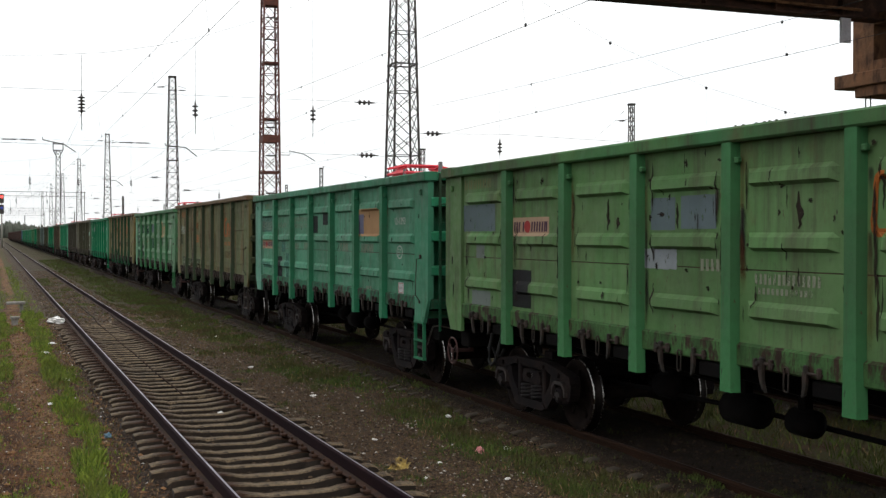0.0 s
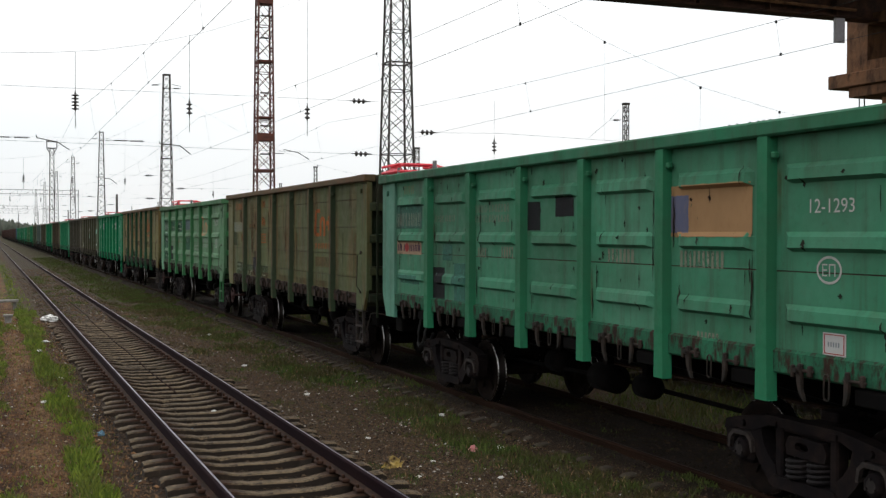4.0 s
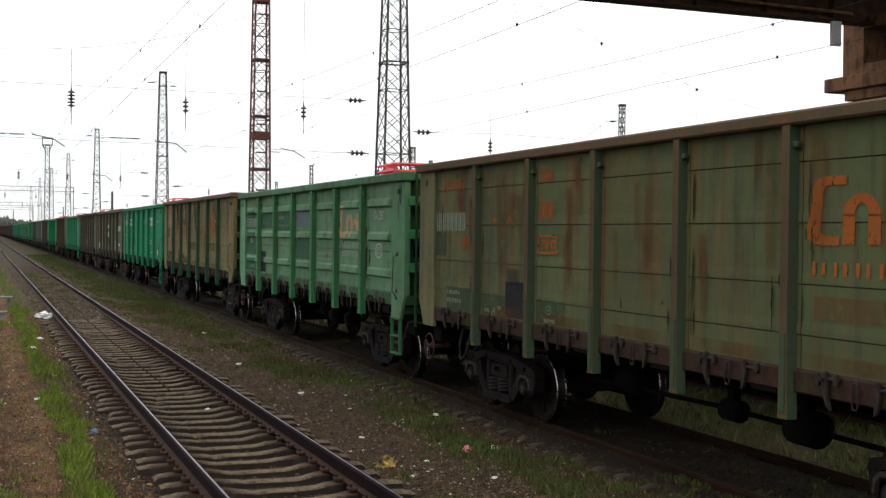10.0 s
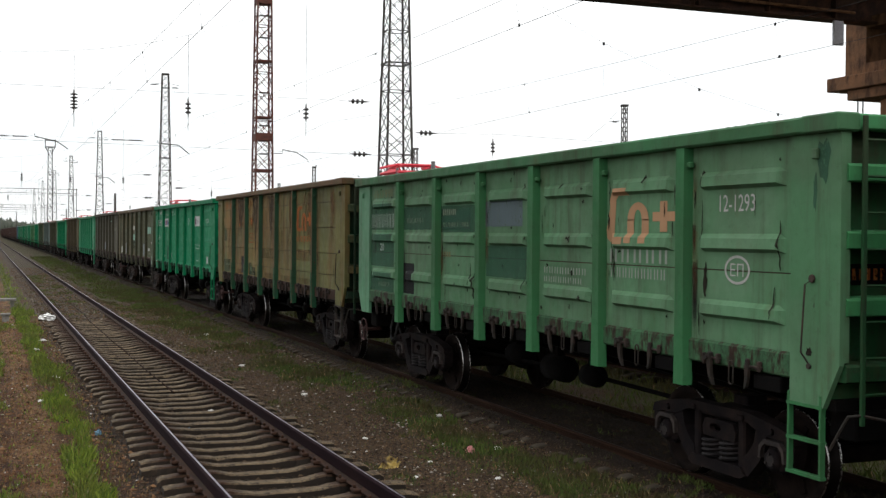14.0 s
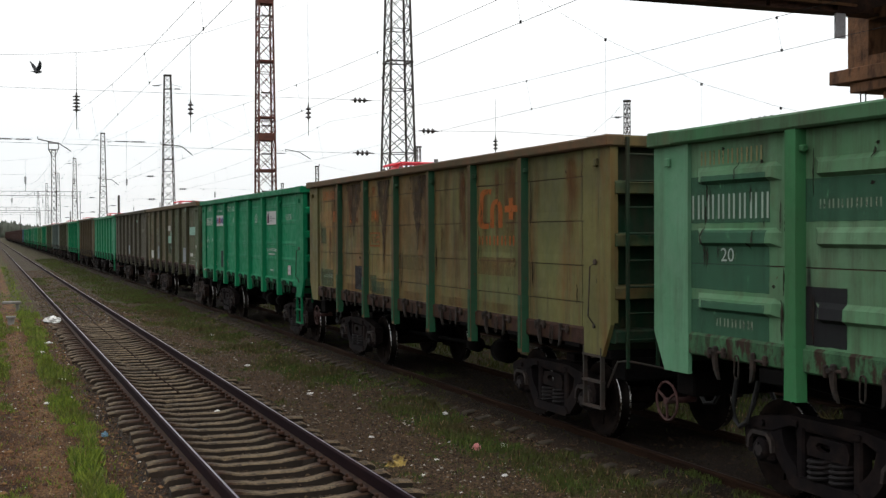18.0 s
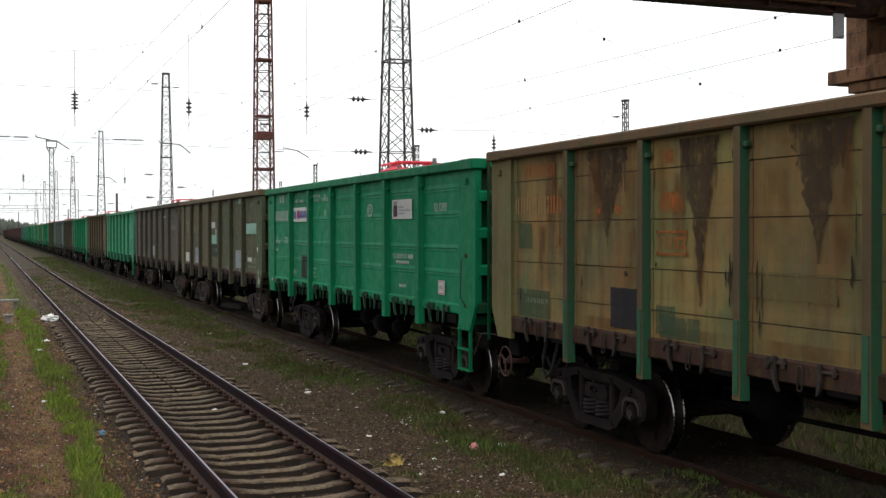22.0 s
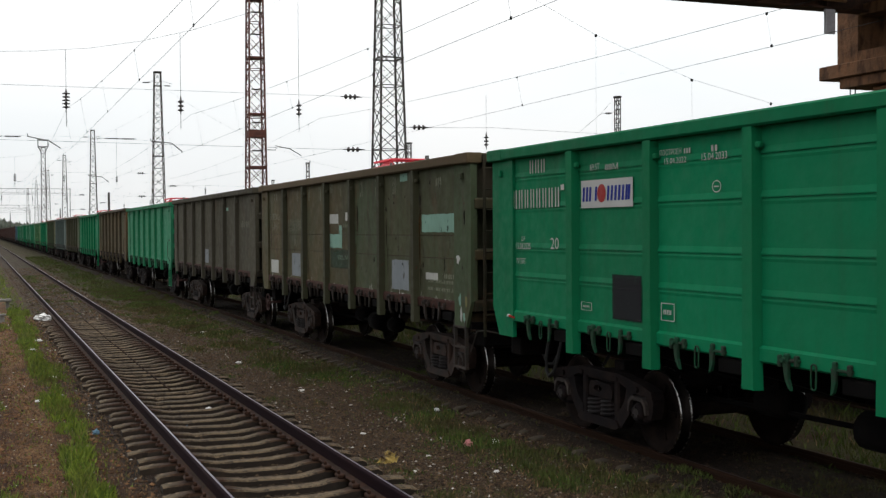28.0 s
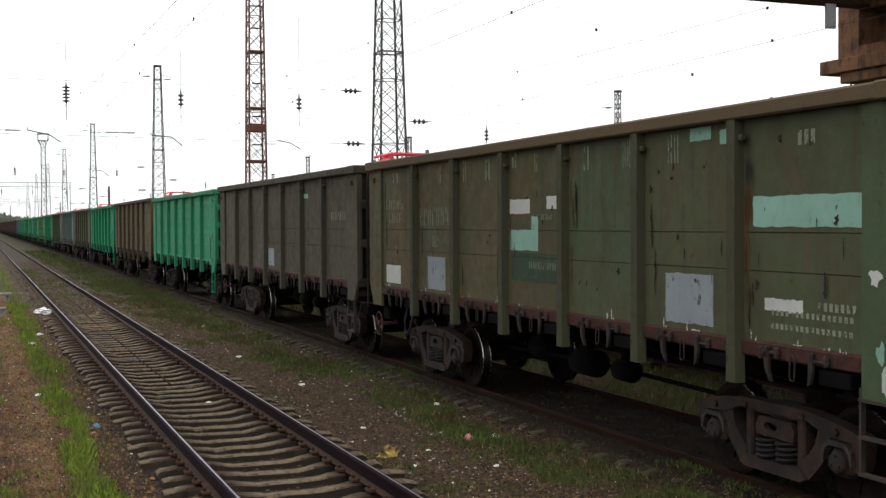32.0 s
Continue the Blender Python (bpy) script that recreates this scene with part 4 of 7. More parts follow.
# ---- locomotives parked behind the train: their red pantographs show ----
def locomotive(raised=True):
    lo = thing("electric_locomotive", "parked electric locomotive with folded red pantograph" if raised else "parked electric locomotive with bare roof insulators", "locomotive", None, "parked locomotives")
    bm = bmesh.new()
    box(bm, -1.5, 1.5, -8, 8, 1.0, 3.7, 0.15)
    part("body", bm, M_LOCO, lo)
    bm = bmesh.new()
    plate(bm, [(-1.5, 3.68), (-1.1, 4.0), (1.1, 4.0), (1.5, 3.68)], "y", -7.8, 7.8)
    part("roof", bm, M_LOCOROOF, lo)
    for y in (-4.5, 4.5):
        bm = bmesh.new()
        for s in (-1, 1):
            box(bm, s * 0.85 - 0.09, s * 0.85 + 0.09, y - 1.8, y + 1.8, 0.35, 0.75, 0.03)
            for a in (-1.3, 1.3):
                lathe(bm, [(s * 0.8 - 0.07, 0.5), (s * 0.8 + 0.07, 0.5)], "x", 16, (0, y + a, 0.5))
        box(bm, -1, 1, y - 0.3, y + 0.3, 0.5, 1.05)
        part("bogie", bm, M_UNDER, lo)
    if not raised:
        for k, y in enumerate((-1.1, -1.35, -1.75, -2.0, -2.15, -2.35)):
            bm = bmesh.new()
            tube(bm, [(0, y + 0.05 * math.cos(a), 4.62 + 0.05 * math.sin(a)) for a in np.linspace(0, math.tau, 10, endpoint=False)], 0.016, 5, True)
            bar(bm, (0, y, 3.95), (0, y, 4.57), 0.04)
            part("roof_insulator", bm, M_PORC, lo)
        return lo
    bm = bmesh.new()
    for s in (-1, 1):
        tube(bm, [(s * 0.75, -0.7, 4.36), (s * 0.6, 0.6, 4.46), (s * 0.55, -0.5, 4.56)], 0.05, 6)
        tube(bm, [(s * 0.75, 0.7, 4.36), (s * 0.6, -0.55, 4.44), (s * 0.55, 0.5, 4.54)], 0.05, 6)
        tube(bm, [(s * 0.8, -0.9, 4.34), (s * 0.8, 0.9, 4.34)], 0.05, 6)
    for y in (-0.85, 0, 0.85):
        tube(bm, [(-0.8, y, 4.34), (0.8, y, 4.34)], 0.05, 6)
    for y in (-0.3, 0.3):
        tube(bm, [(-1.0, y, 4.5), (-0.6, y, 4.6), (0.6, y, 4.6), (1.0, y, 4.5)], 0.045, 6)
    part("pantograph", bm, M_PANTO, lo, "folded red pantograph", pose(0, 0.0, 0.27))
    for sx in (-0.8, 0.8):
        for sy in (-0.85, 0.85):
            bm = bmesh.new()
            lathe(bm, [(3.98, 0.06), (4.06, 0.1), (4.12, 0.06), (4.2, 0.1), (4.26, 0.06), (4.38, 0.1), (4.46, 0.06), (4.72, 0.05)], "z", 8, (sx, sy, 0))
            part("insulator", bm, M_PORC, lo)
    bm = bmesh.new()
    lathe(bm, [(3.95, 0.12), (4.5, 0.12), (4.55, 0.08), (4.9, 0.07)], "z", 8, (0.0, -2.0, 0))
    part("bushing", bm, M_PORC, lo)
    return lo


loco = locomotive()
loco.matrix_basis = pose(T3, 36.7, 0)
for y in (84, 135, 171, 209, 262):
    copy_thing(loco, pose(T3, y, 0))
locomotive(False).matrix_basis = pose(T3, 20.0, 0)


# ---- footbridge girder and its pier beyond the train ----
pier = thing("bridge_pier", "stepped brown concrete footbridge pier with a recess", "bridge pier", pose(16.8, 19.9, 0), "", "structure")
bm = bmesh.new()
plate(bm, [(0.0, 5.95), (-0.62, 5.95), (-0.62, 7.1), (0.0, 7.1)], "x", 0.0, 1.3)
plate(bm, [(-0.62, 5.95), (-5.0, 5.95), (-5.0, 6.16), (-0.62, 6.16)], "x", 0.0, 1.3)
plate(bm, [(-0.62, 6.88), (-5.0, 6.88), (-5.0, 7.1), (-0.62, 7.1)], "x", 0.0, 1.3)
plate(bm, [(-0.62, 6.16), (-5.0, 6.16), (-5.0, 6.88), (-0.62, 6.88)], "x", 0.55, 1.3)
part("cap_block", bm, M_PIER, pier, "recessed concrete cap")
bm = bmesh.new()
box(bm, -0.14, 1.5, -5.2, 0.42, 5.66, 5.945, 0.015)
part("ledge", bm, M_PIER, pier)
bm = bmesh.new()
box(bm, -0.04, 1.3, -5.0, -0.1, 5.44, 5.655, 0.015)
part("corbel", bm, M_PIER, pier)
bm = bmesh.new()
box(bm, 0.15, 1.15, -4.5, -0.85, -0.5, 5.415, 0.03)
part("column", bm, M_PIER, pier)
bm = bmesh.new()
tube(bm, [(0.05, -0.35, 3.4), (0.05, -0.33, 5.45)], 0.015, 5)
tube(bm, [(0.05, -0.5, 3.4), (0.05, -0.48, 5.45)], 0.015, 5)
part("conduit", bm, M_IRON, pier)

girder = thing("footbridge_girder", "dark rusty steel footbridge girder crossing above the tracks", "bridge girder", pose(0, 19.15, 0), "", "structure")
bm = bmesh.new()
box(bm, -14, 18.3, -0.18, 0.18, 6.92, 6.96, 0.005)
part("bottom_flange", bm, M_GIRDER, girder)
bm = bmesh.new()
box(bm, -14, 18.3, -0.02, 0.02, 6.962, 7.62)
part("web_plate", bm, M_GIRDER, girder)
bm = bmesh.new()
for k in range(20):
    x = -13 + k * 1.6
    box(bm, x - 0.02, x + 0.02, -0.16, -0.022, 6.962, 7.62)
part("stiffeners", bm, M_GIRDER, girder)
bm = bmesh.new()
box(bm, -14, 18.3, -0.18, 0.18, 7.622, 7.66, 0.005)
part("top_flange", bm, M_GIRDER, girder)
bm = bmesh.new()
box(bm, -14, 18.3, -2.6, 0.25, 7.664, 7.8, 0.01)
part("deck", bm, M_GIRDER, girder)
bm = bmesh.new()
tube(bm, [(9, -0.2, 7.3), (13.5, -0.2, 7.12), (16.2, -0.22, 7.08)], 0.03, 6)
part("cable", bm, M_PIER, girder, "sagging brown cable")
bm = bmesh.new()
box(bm, 15.74, 15.99, -0.16, -0.1, 6.42, 6.915, 0.01)
part("shield", bm, M_GREYBOX, girder, "grey weathered shield plate")


# ---- signal, small yard fittings and litter ----
sig = thing("signal_mast", "railway light signal on a pale mast, red lamp lit", "signal", pose(1.62, 262, 0))
bm = bmesh.new()
lathe(bm, [(-0.4, 0.16), (7.0, 0.14), (10.9, 0.12)], "z", 10)
part("pole", bm, flat_paint("signal_mast_paint", (0.6, 0.58, 0.52), 0.3), sig)
for zz, name, glow in ((10.2, "red", (1.0, 0.06, 0.05)), (7.9, "blue", (0.05, 0.1, 0.6))):
    bm = bmesh.new()
    box(bm, -0.45, 0.45, -0.32, 0.1, zz - 0.95, zz + 0.95, 0.08)
    hd = part("signal_head", bm, M_IRON, sig)
    lens = Mat("signal_lens_" + name, 0.3)
    lens.colour(glow)
    if name == "red":
        lens.p.inputs["Emission Color"].default_value = (*glow, 1.0)
        lens.p.inputs["Emission Strength"].default_value = 4.0
    bm = bmesh.new()
    lathe(bm, [(-0.42, 0.1), (-0.36, 0.26), (-0.31, 0.28)], "y", 14, (0, 0, zz + 0.3))
    part("lens", bm, lens.m, hd, name + " signal lens")

M_SLAB = rusty("weathered_concrete", (0.28, 0.27, 0.25), (0.16, 0.14, 0.12), 0.9, 0.4)
stand = thing("cable_post", "low grey concrete slab on a short post beside the path", "marker post", pose(0.78, 46.5, 0))
bm = bmesh.new()
box(bm, -0.36, 0.32, -0.2, 0.2, 0.0, 0.09, 0.015)
part("slab", bm, M_SLAB, stand)
bm = bmesh.new()
box(bm, 0.12, 0.24, -0.07, 0.07, -0.4, 0.0, 0.01)
part("post", bm, M_SLAB, stand)
bm = bmesh.new()
box(bm, -0.15, 0.15, -0.12, 0.12, 0.02, 0.09, 0.012)
box(bm, -0.1, 0.1, -0.09, 0.09, -0.4, 0.02, 0.01)
single("cable_stub", bm, M_SLAB, "small grey concrete cable stub on the verge", "marker post", pose(0.62, 39.6, -0.1))

M_PAPER = flat_paint("litter_white", (1.1, 1.08, 1.05), 0.15)
M_FOIL = rusty("litter_gold", (0.045, 0.02, 0.01), (0.95, 0.68, 0.2), 0.5, 0.5)
M_BLUE = flat_paint("litter_blue", (0.16, 0.3, 0.42), 0.5, (0.5, 0.5, 0.5))
M_PINK = flat_paint("litter_pink", (0.95, 0.4, 0.4), 0.4, (1.1, 1.05, 1.0))


def crumple(r, seed, tall=0.6):
    bm = bmesh.new()
    bmesh.ops.create_icosphere(bm, subdivisions=3, radius=r)
    for v in bm.verts:
        k = 1 + 0.45 * noise.noise(v.co * (5 / r) + Vector((0, seed, 0))) + 0.75 * noise.noise(v.co * (2.2 / r) + Vector((seed, 0, 0)))
        v.co = Vector((v.co.x * k, v.co.y * k * 0.7, max(v.co.z * k * tall, -r * 0.3)))
    return bm


for k, (x, y, r, mt, what, tall) in enumerate((
        (4.65, 13.6, 0.1, M_FOIL, "crumpled gold and brown snack wrapper", 1.0), (5.93, 14.15, 0.065, M_PINK, "pink and white crumpled cup", 1.0),
        (6.35, 14.2, 0.06, M_PAPER, "white scrap of paper on grass", 0.6), (1.85, 39.4, 0.3, M_PAPER, "heap of pale plastic litter", 0.35),
        (2.75, 17.2, 0.06, M_BLUE, "blue and white crumpled bottle between rails", 0.6), (3.4, 18.9, 0.05, M_PAPER, "white paper scrap between sleepers", 0.7),
        (3.1, 21.0, 0.045, M_PAPER, "white paper scrap between sleepers", 0.5), (5.2, 13.7, 0.032, M_PAPER, "white paper scrap on gravel", 0.4),
        (4.95, 15.6, 0.035, M_PAPER, "white paper scrap on gravel", 0.4), (5.3, 20.3, 0.049, M_PAPER, "white paper scrap on gravel", 0.4),
        (5.6, 12.5, 0.035, M_PAPER, "white paper scrap on gravel", 0.5), (1.5, 17.2, 0.06, M_BLUE, "pale blue plastic bag in the grass", 0.8),
        (1.3, 24.0, 0.07, M_PAPER, "white paper scrap on the path", 0.4), (1.15, 30.0, 0.08, M_PAPER, "white paper scrap on the path", 0.3),
        (1.42, 32.5, 0.1, M_PAPER, "flat pale board in the grass", 0.25), (4.72, 12.9, 0.035, M_PAPER, "white paper scrap on gravel", 0.5),
        (6.6, 17.0, 0.05, M_PAPER, "white paper scrap on grass", 0.5), (5.15, 25.0, 0.056, M_PAPER, "white paper scrap on gravel", 0.4),
        (5.8, 33.0, 0.070, M_PAPER, "white paper scrap on gravel", 0.4), (0.9, 21.0, 0.06, M_PAPER, "white paper scrap on the path", 0.4))):
    single("litter", crumple(r, k * 3.1, tall), mt, what, "litter", pose(x, y, ground_z(x, y) + r * 0.28, 0, 0, k * 40), "scraps of litter")

bm = bmesh.new()
r = random.Random(4)
for k in range(700):
    x = -160 + k * 1.1
    hgt = 12 + 5 * noise.noise((x * 0.03, 0, 0)) + r.uniform(-1.8, 1.8)
    bmesh.ops.create_icosphere(bm, subdivisions=1, radius=1.0, matrix=pose(x, 1150 + r.uniform(-20, 20), hgt * 0.42, 0, 0, r.uniform(0, 90)) @ Matrix.Diagonal((r.uniform(1.2, 2.8), 2.5, hgt * 0.6, 1)))
# distance haze is mixed into the tree colours as a mild greying
m = Mat("far_trees", 0.95)
m.colour(m.mix(m.ramp(m.noise(0.2, 4), 0.35, 0.65), (0.1, 0.12, 0.09), (0.16, 0.17, 0.14)))
single("far_woods", bm, m.m, "low hazy line of distant trees", "trees", None, "", "stuff")


# ---- gondola wagons ----
HL = 6.68                                   # half length over the end posts
POSTS = (-4.35, -2.61, -0.87, 0.87, 2.61, 4.35)
WALL, POST_X, BODY_X = 1.435, 1.535, 1.48   # half widths: panel face, post face, corner plates
HALF_TURN = pose(0, 0, 0, 0, 0, 180)
RIBS = (3.10, 2.50, 1.86)                   # heights of the pressed ribs of a bulged side


def panel_mesh(style, y0, y1, top):
    """One bay of side sheeting in one piece, outer face towards -x, with its pressed ribs or lapped seams."""
    bot = {"bulge": 1.57, "plank": 1.45, "rib": 1.5, "sheet": 1.5}[style]
    seams = {"bulge": (2.26,), "plank": (3.24, 2.71, 2.18, 1.74), "rib": (3.24, 2.84, 2.32, 1.94), "sheet": (2.48, 2.13)}[style]
    low = 1.23 if style == "plank" else 1.34
    prof = [(low, 0.005), (low + 0.02, 0.035), (bot - 0.025, 0.035), (bot, 0.003)]
    joints = set()
    for z in sorted(seams):
        if style == "rib":
            prof += [(z - 0.06, 0.0), (z - 0.03, 0.006), (z - 0.014, 0.0), (z + 0.003, -0.003), (z + 0.005, 0.014), (z + 0.016, 0.014), (z + 0.07, 0.0)]
        else:
            prof += [(z - 0.006, 0.0), (z - 0.003, -0.01), (z + 0.003, -0.01), (z + 0.006, 0.006 if style == "plank" else 0.0)]
            joints |= {z - 0.003, z + 0.003, z + 0.006}
            if style == "plank":
                prof += [(z + 0.05, 0.006), (z + 0.12, 0.0)]
    if style == "bulge":
        prof += [(zc + e, 0.0) for zc in RIBS for e in (0.11, 0.065, -0.03, -0.065)]
    prof = sorted(set(prof)) + [(top, 0.0)]
    if style == "bulge":
        lead, tail = (0.12 if y0 < -HL + 1 else 0.24), (0.12 if y1 > HL - 1 else 0.22)
        ys = [y0, y0 + lead, y0 + lead + 0.09, y1 - tail - 0.09, y1 - tail, y1]
    elif style == "plank":
        ys = [y0, y0 + 0.115, y0 + 0.121, y0 + 0.127, y1 - 0.127, y1 - 0.121, y1 - 0.115, y1]
    else:
        ys = [y0, y1]
    bm = bmesh.new()
    rows = []
    for z, d in prof:
        row = []
        for k, y in enumerate(ys):
            x = d
            if style == "bulge" and k in (2, 3):
                for zc in RIBS:
                    if abs(z - (zc - 0.03)) < 1e-6:
                        x = 0.058
                    elif abs(z - (zc + 0.065)) < 1e-6:
                        x = 0.048
            if style == "plank" and k in (2, 5):
                x = d - 0.018
            row.append(bm.verts.new((-WALL - x, y, z)))
        rows.append(row)
    for (za, da), (zb, db), a, b in zip(prof, prof[1:], rows, rows[1:]):
        for k in range(len(ys) - 1):
            cut = zb in joints or (style == "plank" and k in (1, 2, 4, 5))
            bm.faces.new((a[k], a[k + 1], b[k + 1], b[k])).material_index = 2 if cut else 1 if zb < bot + 0.001 else 0
    back = [[bm.verts.new((-WALL + 0.03, y, z)) for y in (y0, y1)] for z in (low, top)]
    bm.faces.new((back[0][0], back[0][1], back[1][1], back[1][0]))
    bm.faces.new([r[0] for r in rows] + [back[1][0], back[0][0]])
    bm.faces.new([r[-1] for r in rows] + [back[1][1], back[0][1]])
    bm.faces.new(rows[0] + [back[0][1], back[0][0]])
    bm.faces.new(rows[-1] + [back[1][1], back[1][0]])
    return mesh_of("panel", bm, M_LATCH, M_LATCH, M_SEAM)


def post_mesh(top, low, wide=1.0):
    """Hat-section post, wider at its foot."""
    bm = bmesh.new()
    a = [(-WALL, -0.09 * wide), (-POST_X, -0.074 * wide), (-POST_X, 0.074 * wide), (-WALL, 0.09 * wide)]
    zs = [(low, 0.05), (low + 0.35, 0.02), (1.8, 0.0), (top, 0.0)]
    rings = []
    for z, g in zs:
        rings.append([bm.verts.new((x, y * (1 + g * 4), z)) for x, y in a])
    for p, q in zip(rings, rings[1:]):
        for i in range(3):
            bm.faces.new((p[i], p[i + 1], q[i + 1], q[i])).material_index = 1 if i == 1 else 0
        bm.faces.new((p[3], p[0], q[0], q[3]))
    bm.faces.new(rings[0][::-1])
    bm.faces.new(rings[-1])
    if wide < 0.8:
        box(bm, -POST_X - 0.012, -POST_X, -0.05 * wide, 0.06 * wide, low + 0.05, low + 0.75, 0.004)
    for z in (top - 0.2,):
        box(bm, -WALL - 0.08, -WALL - 0.02, -0.09 * wide - 0.06, -0.09 * wide + 0.005, z, z + 0.06, 0.012)
    return mesh_of("post", bm, M_LATCH, M_LATCH)


def corner_mesh(top, s):
    """Broad corner plate with a slanted foot; s: +1 for the far end."""
    bm = bmesh.new()
    e = HL
    poly = [(s * (e - 0.64), 1.14), (s * (e - 0.2), 1.14), (s * e, 1.52), (s * e, top), (s * (e - 0.64), top)]
    if s < 0:
        poly = poly[::-1]
    plate(bm, poly, "x", -BODY_X, -BODY_X + 0.05)
    box(bm, -BODY_X + 0.052, -BODY_X + 0.1, min(s * (e - 0.002), s * (e - 0.03)), max(s * (e - 0.002), s * (e - 0.03)), 1.54, top - 0.002)
    box(bm, -BODY_X - 0.045, -BODY_X - 0.002, s * (e - 0.3) - 0.035, s * (e - 0.3) + 0.035, top - 0.22, top - 0.13, 0.01)
    return mesh_of("corner_plate", bm, M_LATCH)


def hook_mesh():
    """Drop-hatch latch: hinge ears, pivot pin and a broad claw that tapers to its tip."""
    bm = bmesh.new()
    box(bm, -WALL - 0.07, -WALL - 0.037, -0.16, 0.12, 1.395, 1.425, 0.008)
    box(bm, -WALL - 0.08, -WALL - 0.038, -0.15, -0.1, 1.36, 1.46, 0.01)
    box(bm, -WALL - 0.08, -WALL - 0.038, 0.085, 0.125, 1.34, 1.45, 0.01)
    box(bm, -WALL - 0.09, -WALL - 0.04, -0.03, 0.03, 1.37, 1.47, 0.014)
    plate(bm, [(-0.03, 1.4), (-0.028, 1.32), (-0.032, 1.25), (-0.07, 1.15), (-0.022, 1.19), (0.01, 1.255), (0.026, 1.32), (0.034, 1.4)], "x", -WALL - 0.085, -WALL - 0.05)
    lathe(bm, [(-WALL - 0.12, 0.024), (-WALL - 0.03, 0.024)], "x", 8, (0, 0.01, 1.415))
    return mesh_of("hatch_hook", bm, M_LATCH)


def pawl_mesh():
    """Second latch of a bay: a near-black carrier bar with a claw at its end and two ears above."""
    bm = bmesh.new()
    box(bm, -WALL - 0.065, -WALL - 0.037, -0.13, 0.14, 1.375, 1.4, 0.008)
    box(bm, -WALL - 0.078, -WALL - 0.038, -0.12, -0.07, 1.35, 1.45, 0.012)
    box(bm, -WALL - 0.078, -WALL - 0.038, 0.06, 0.11, 1.36, 1.46, 0.012)
    plate(bm, [(0.115, 1.39), (0.112, 1.27), (0.125, 1.17), (0.085, 1.2), (0.062, 1.28), (0.056, 1.39)], "x", -WALL - 0.075, -WALL - 0.045)
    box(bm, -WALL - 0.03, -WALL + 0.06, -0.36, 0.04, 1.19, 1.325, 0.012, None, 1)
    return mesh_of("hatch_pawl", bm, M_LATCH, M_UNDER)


def loop_mesh():
    bm = bmesh.new()
    pts = [(-WALL - 0.06, 0.035 * math.cos(a), 1.25 + (0.075 if math.sin(a) > 0 else -0.075) + 0.035 * math.sin(a)) for a in np.linspace(0, math.tau, 12, endpoint=False)]
    tube(bm, pts, 0.009, 5, True)
    return mesh_of("tie_loop", bm, M_LATCH)


HOOK_ME, PAWL_ME, LOOP_ME = hook_mesh(), pawl_mesh(), loop_mesh()


def wheelset_mesh():
    bm = bmesh.new()
    for s in (-1, 1):
        prof = [(-0.095, 0.09), (-0.095, 0.13), (-0.03, 0.17), (-0.02, 0.36), (-0.068, 0.39), (-0.068, 0.466), (-0.054, 0.475), (0.035, 0.478), (0.045, 0.503), (0.066, 0.503), (0.066, 0.39), (0.03, 0.36), (0.03, 0.17), (0.08, 0.13), (0.08, 0.09)]
        mats = [0, 0, 0, 0, 0, 1, 2, 2, 1, 0, 0, 0, 0, 0]
        if s > 0:
            prof = [(-a, r) for a, r in prof]
        lathe(bm, prof, "x", 36, (s * 0.785, 0, 0), mats)
        for k in range(5):
            a = k * math.tau / 5
            box(bm, -0.012, 0.012, -0.03, 0.03, 0.2, 0.33, 0.0, Matrix.Translation((s * 0.82, 0, 0)) @ Matrix.Rotation(a, 4, "X"))
    lathe(bm, [(-1.12, 0.065), (-0.9, 0.065), (-0.88, 0.085), (0.88, 0.085), (0.9, 0.065), (1.12, 0.065)], "x", 12)
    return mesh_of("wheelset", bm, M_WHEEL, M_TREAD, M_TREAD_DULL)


def holed_plate(bm, outer, centre, ry, rz, x0, x1):
    """A flat casting across x with one oval window."""
    n = len(outer)
    rings = []
    for x in (x0, x1):
        rings.append([bm.verts.new((x, u, v)) for u, v in outer])
        inner = []
        for u, v in outer:
            a = math.atan2((v - centre[1]) / rz, (u - centre[0]) / ry)
            inner.append(bm.verts.new((x, centre[0] + ry * math.cos(a), centre[1] + rz * math.sin(a))))
        rings.append(inner)
    for k in range(n):
        q = (k + 1) % n
        bm.faces.new((rings[0][k], rings[0][q], rings[1][q], rings[1][k]))
        bm.faces.new((rings[2][k], rings[2][q], rings[3][q], rings[3][k]))
        bm.faces.new((rings[0][k], rings[0][q], rings[2][q], rings[2][k]))
        bm.faces.new((rings[1][k], rings[1][q], rings[3][q], rings[3][k]))


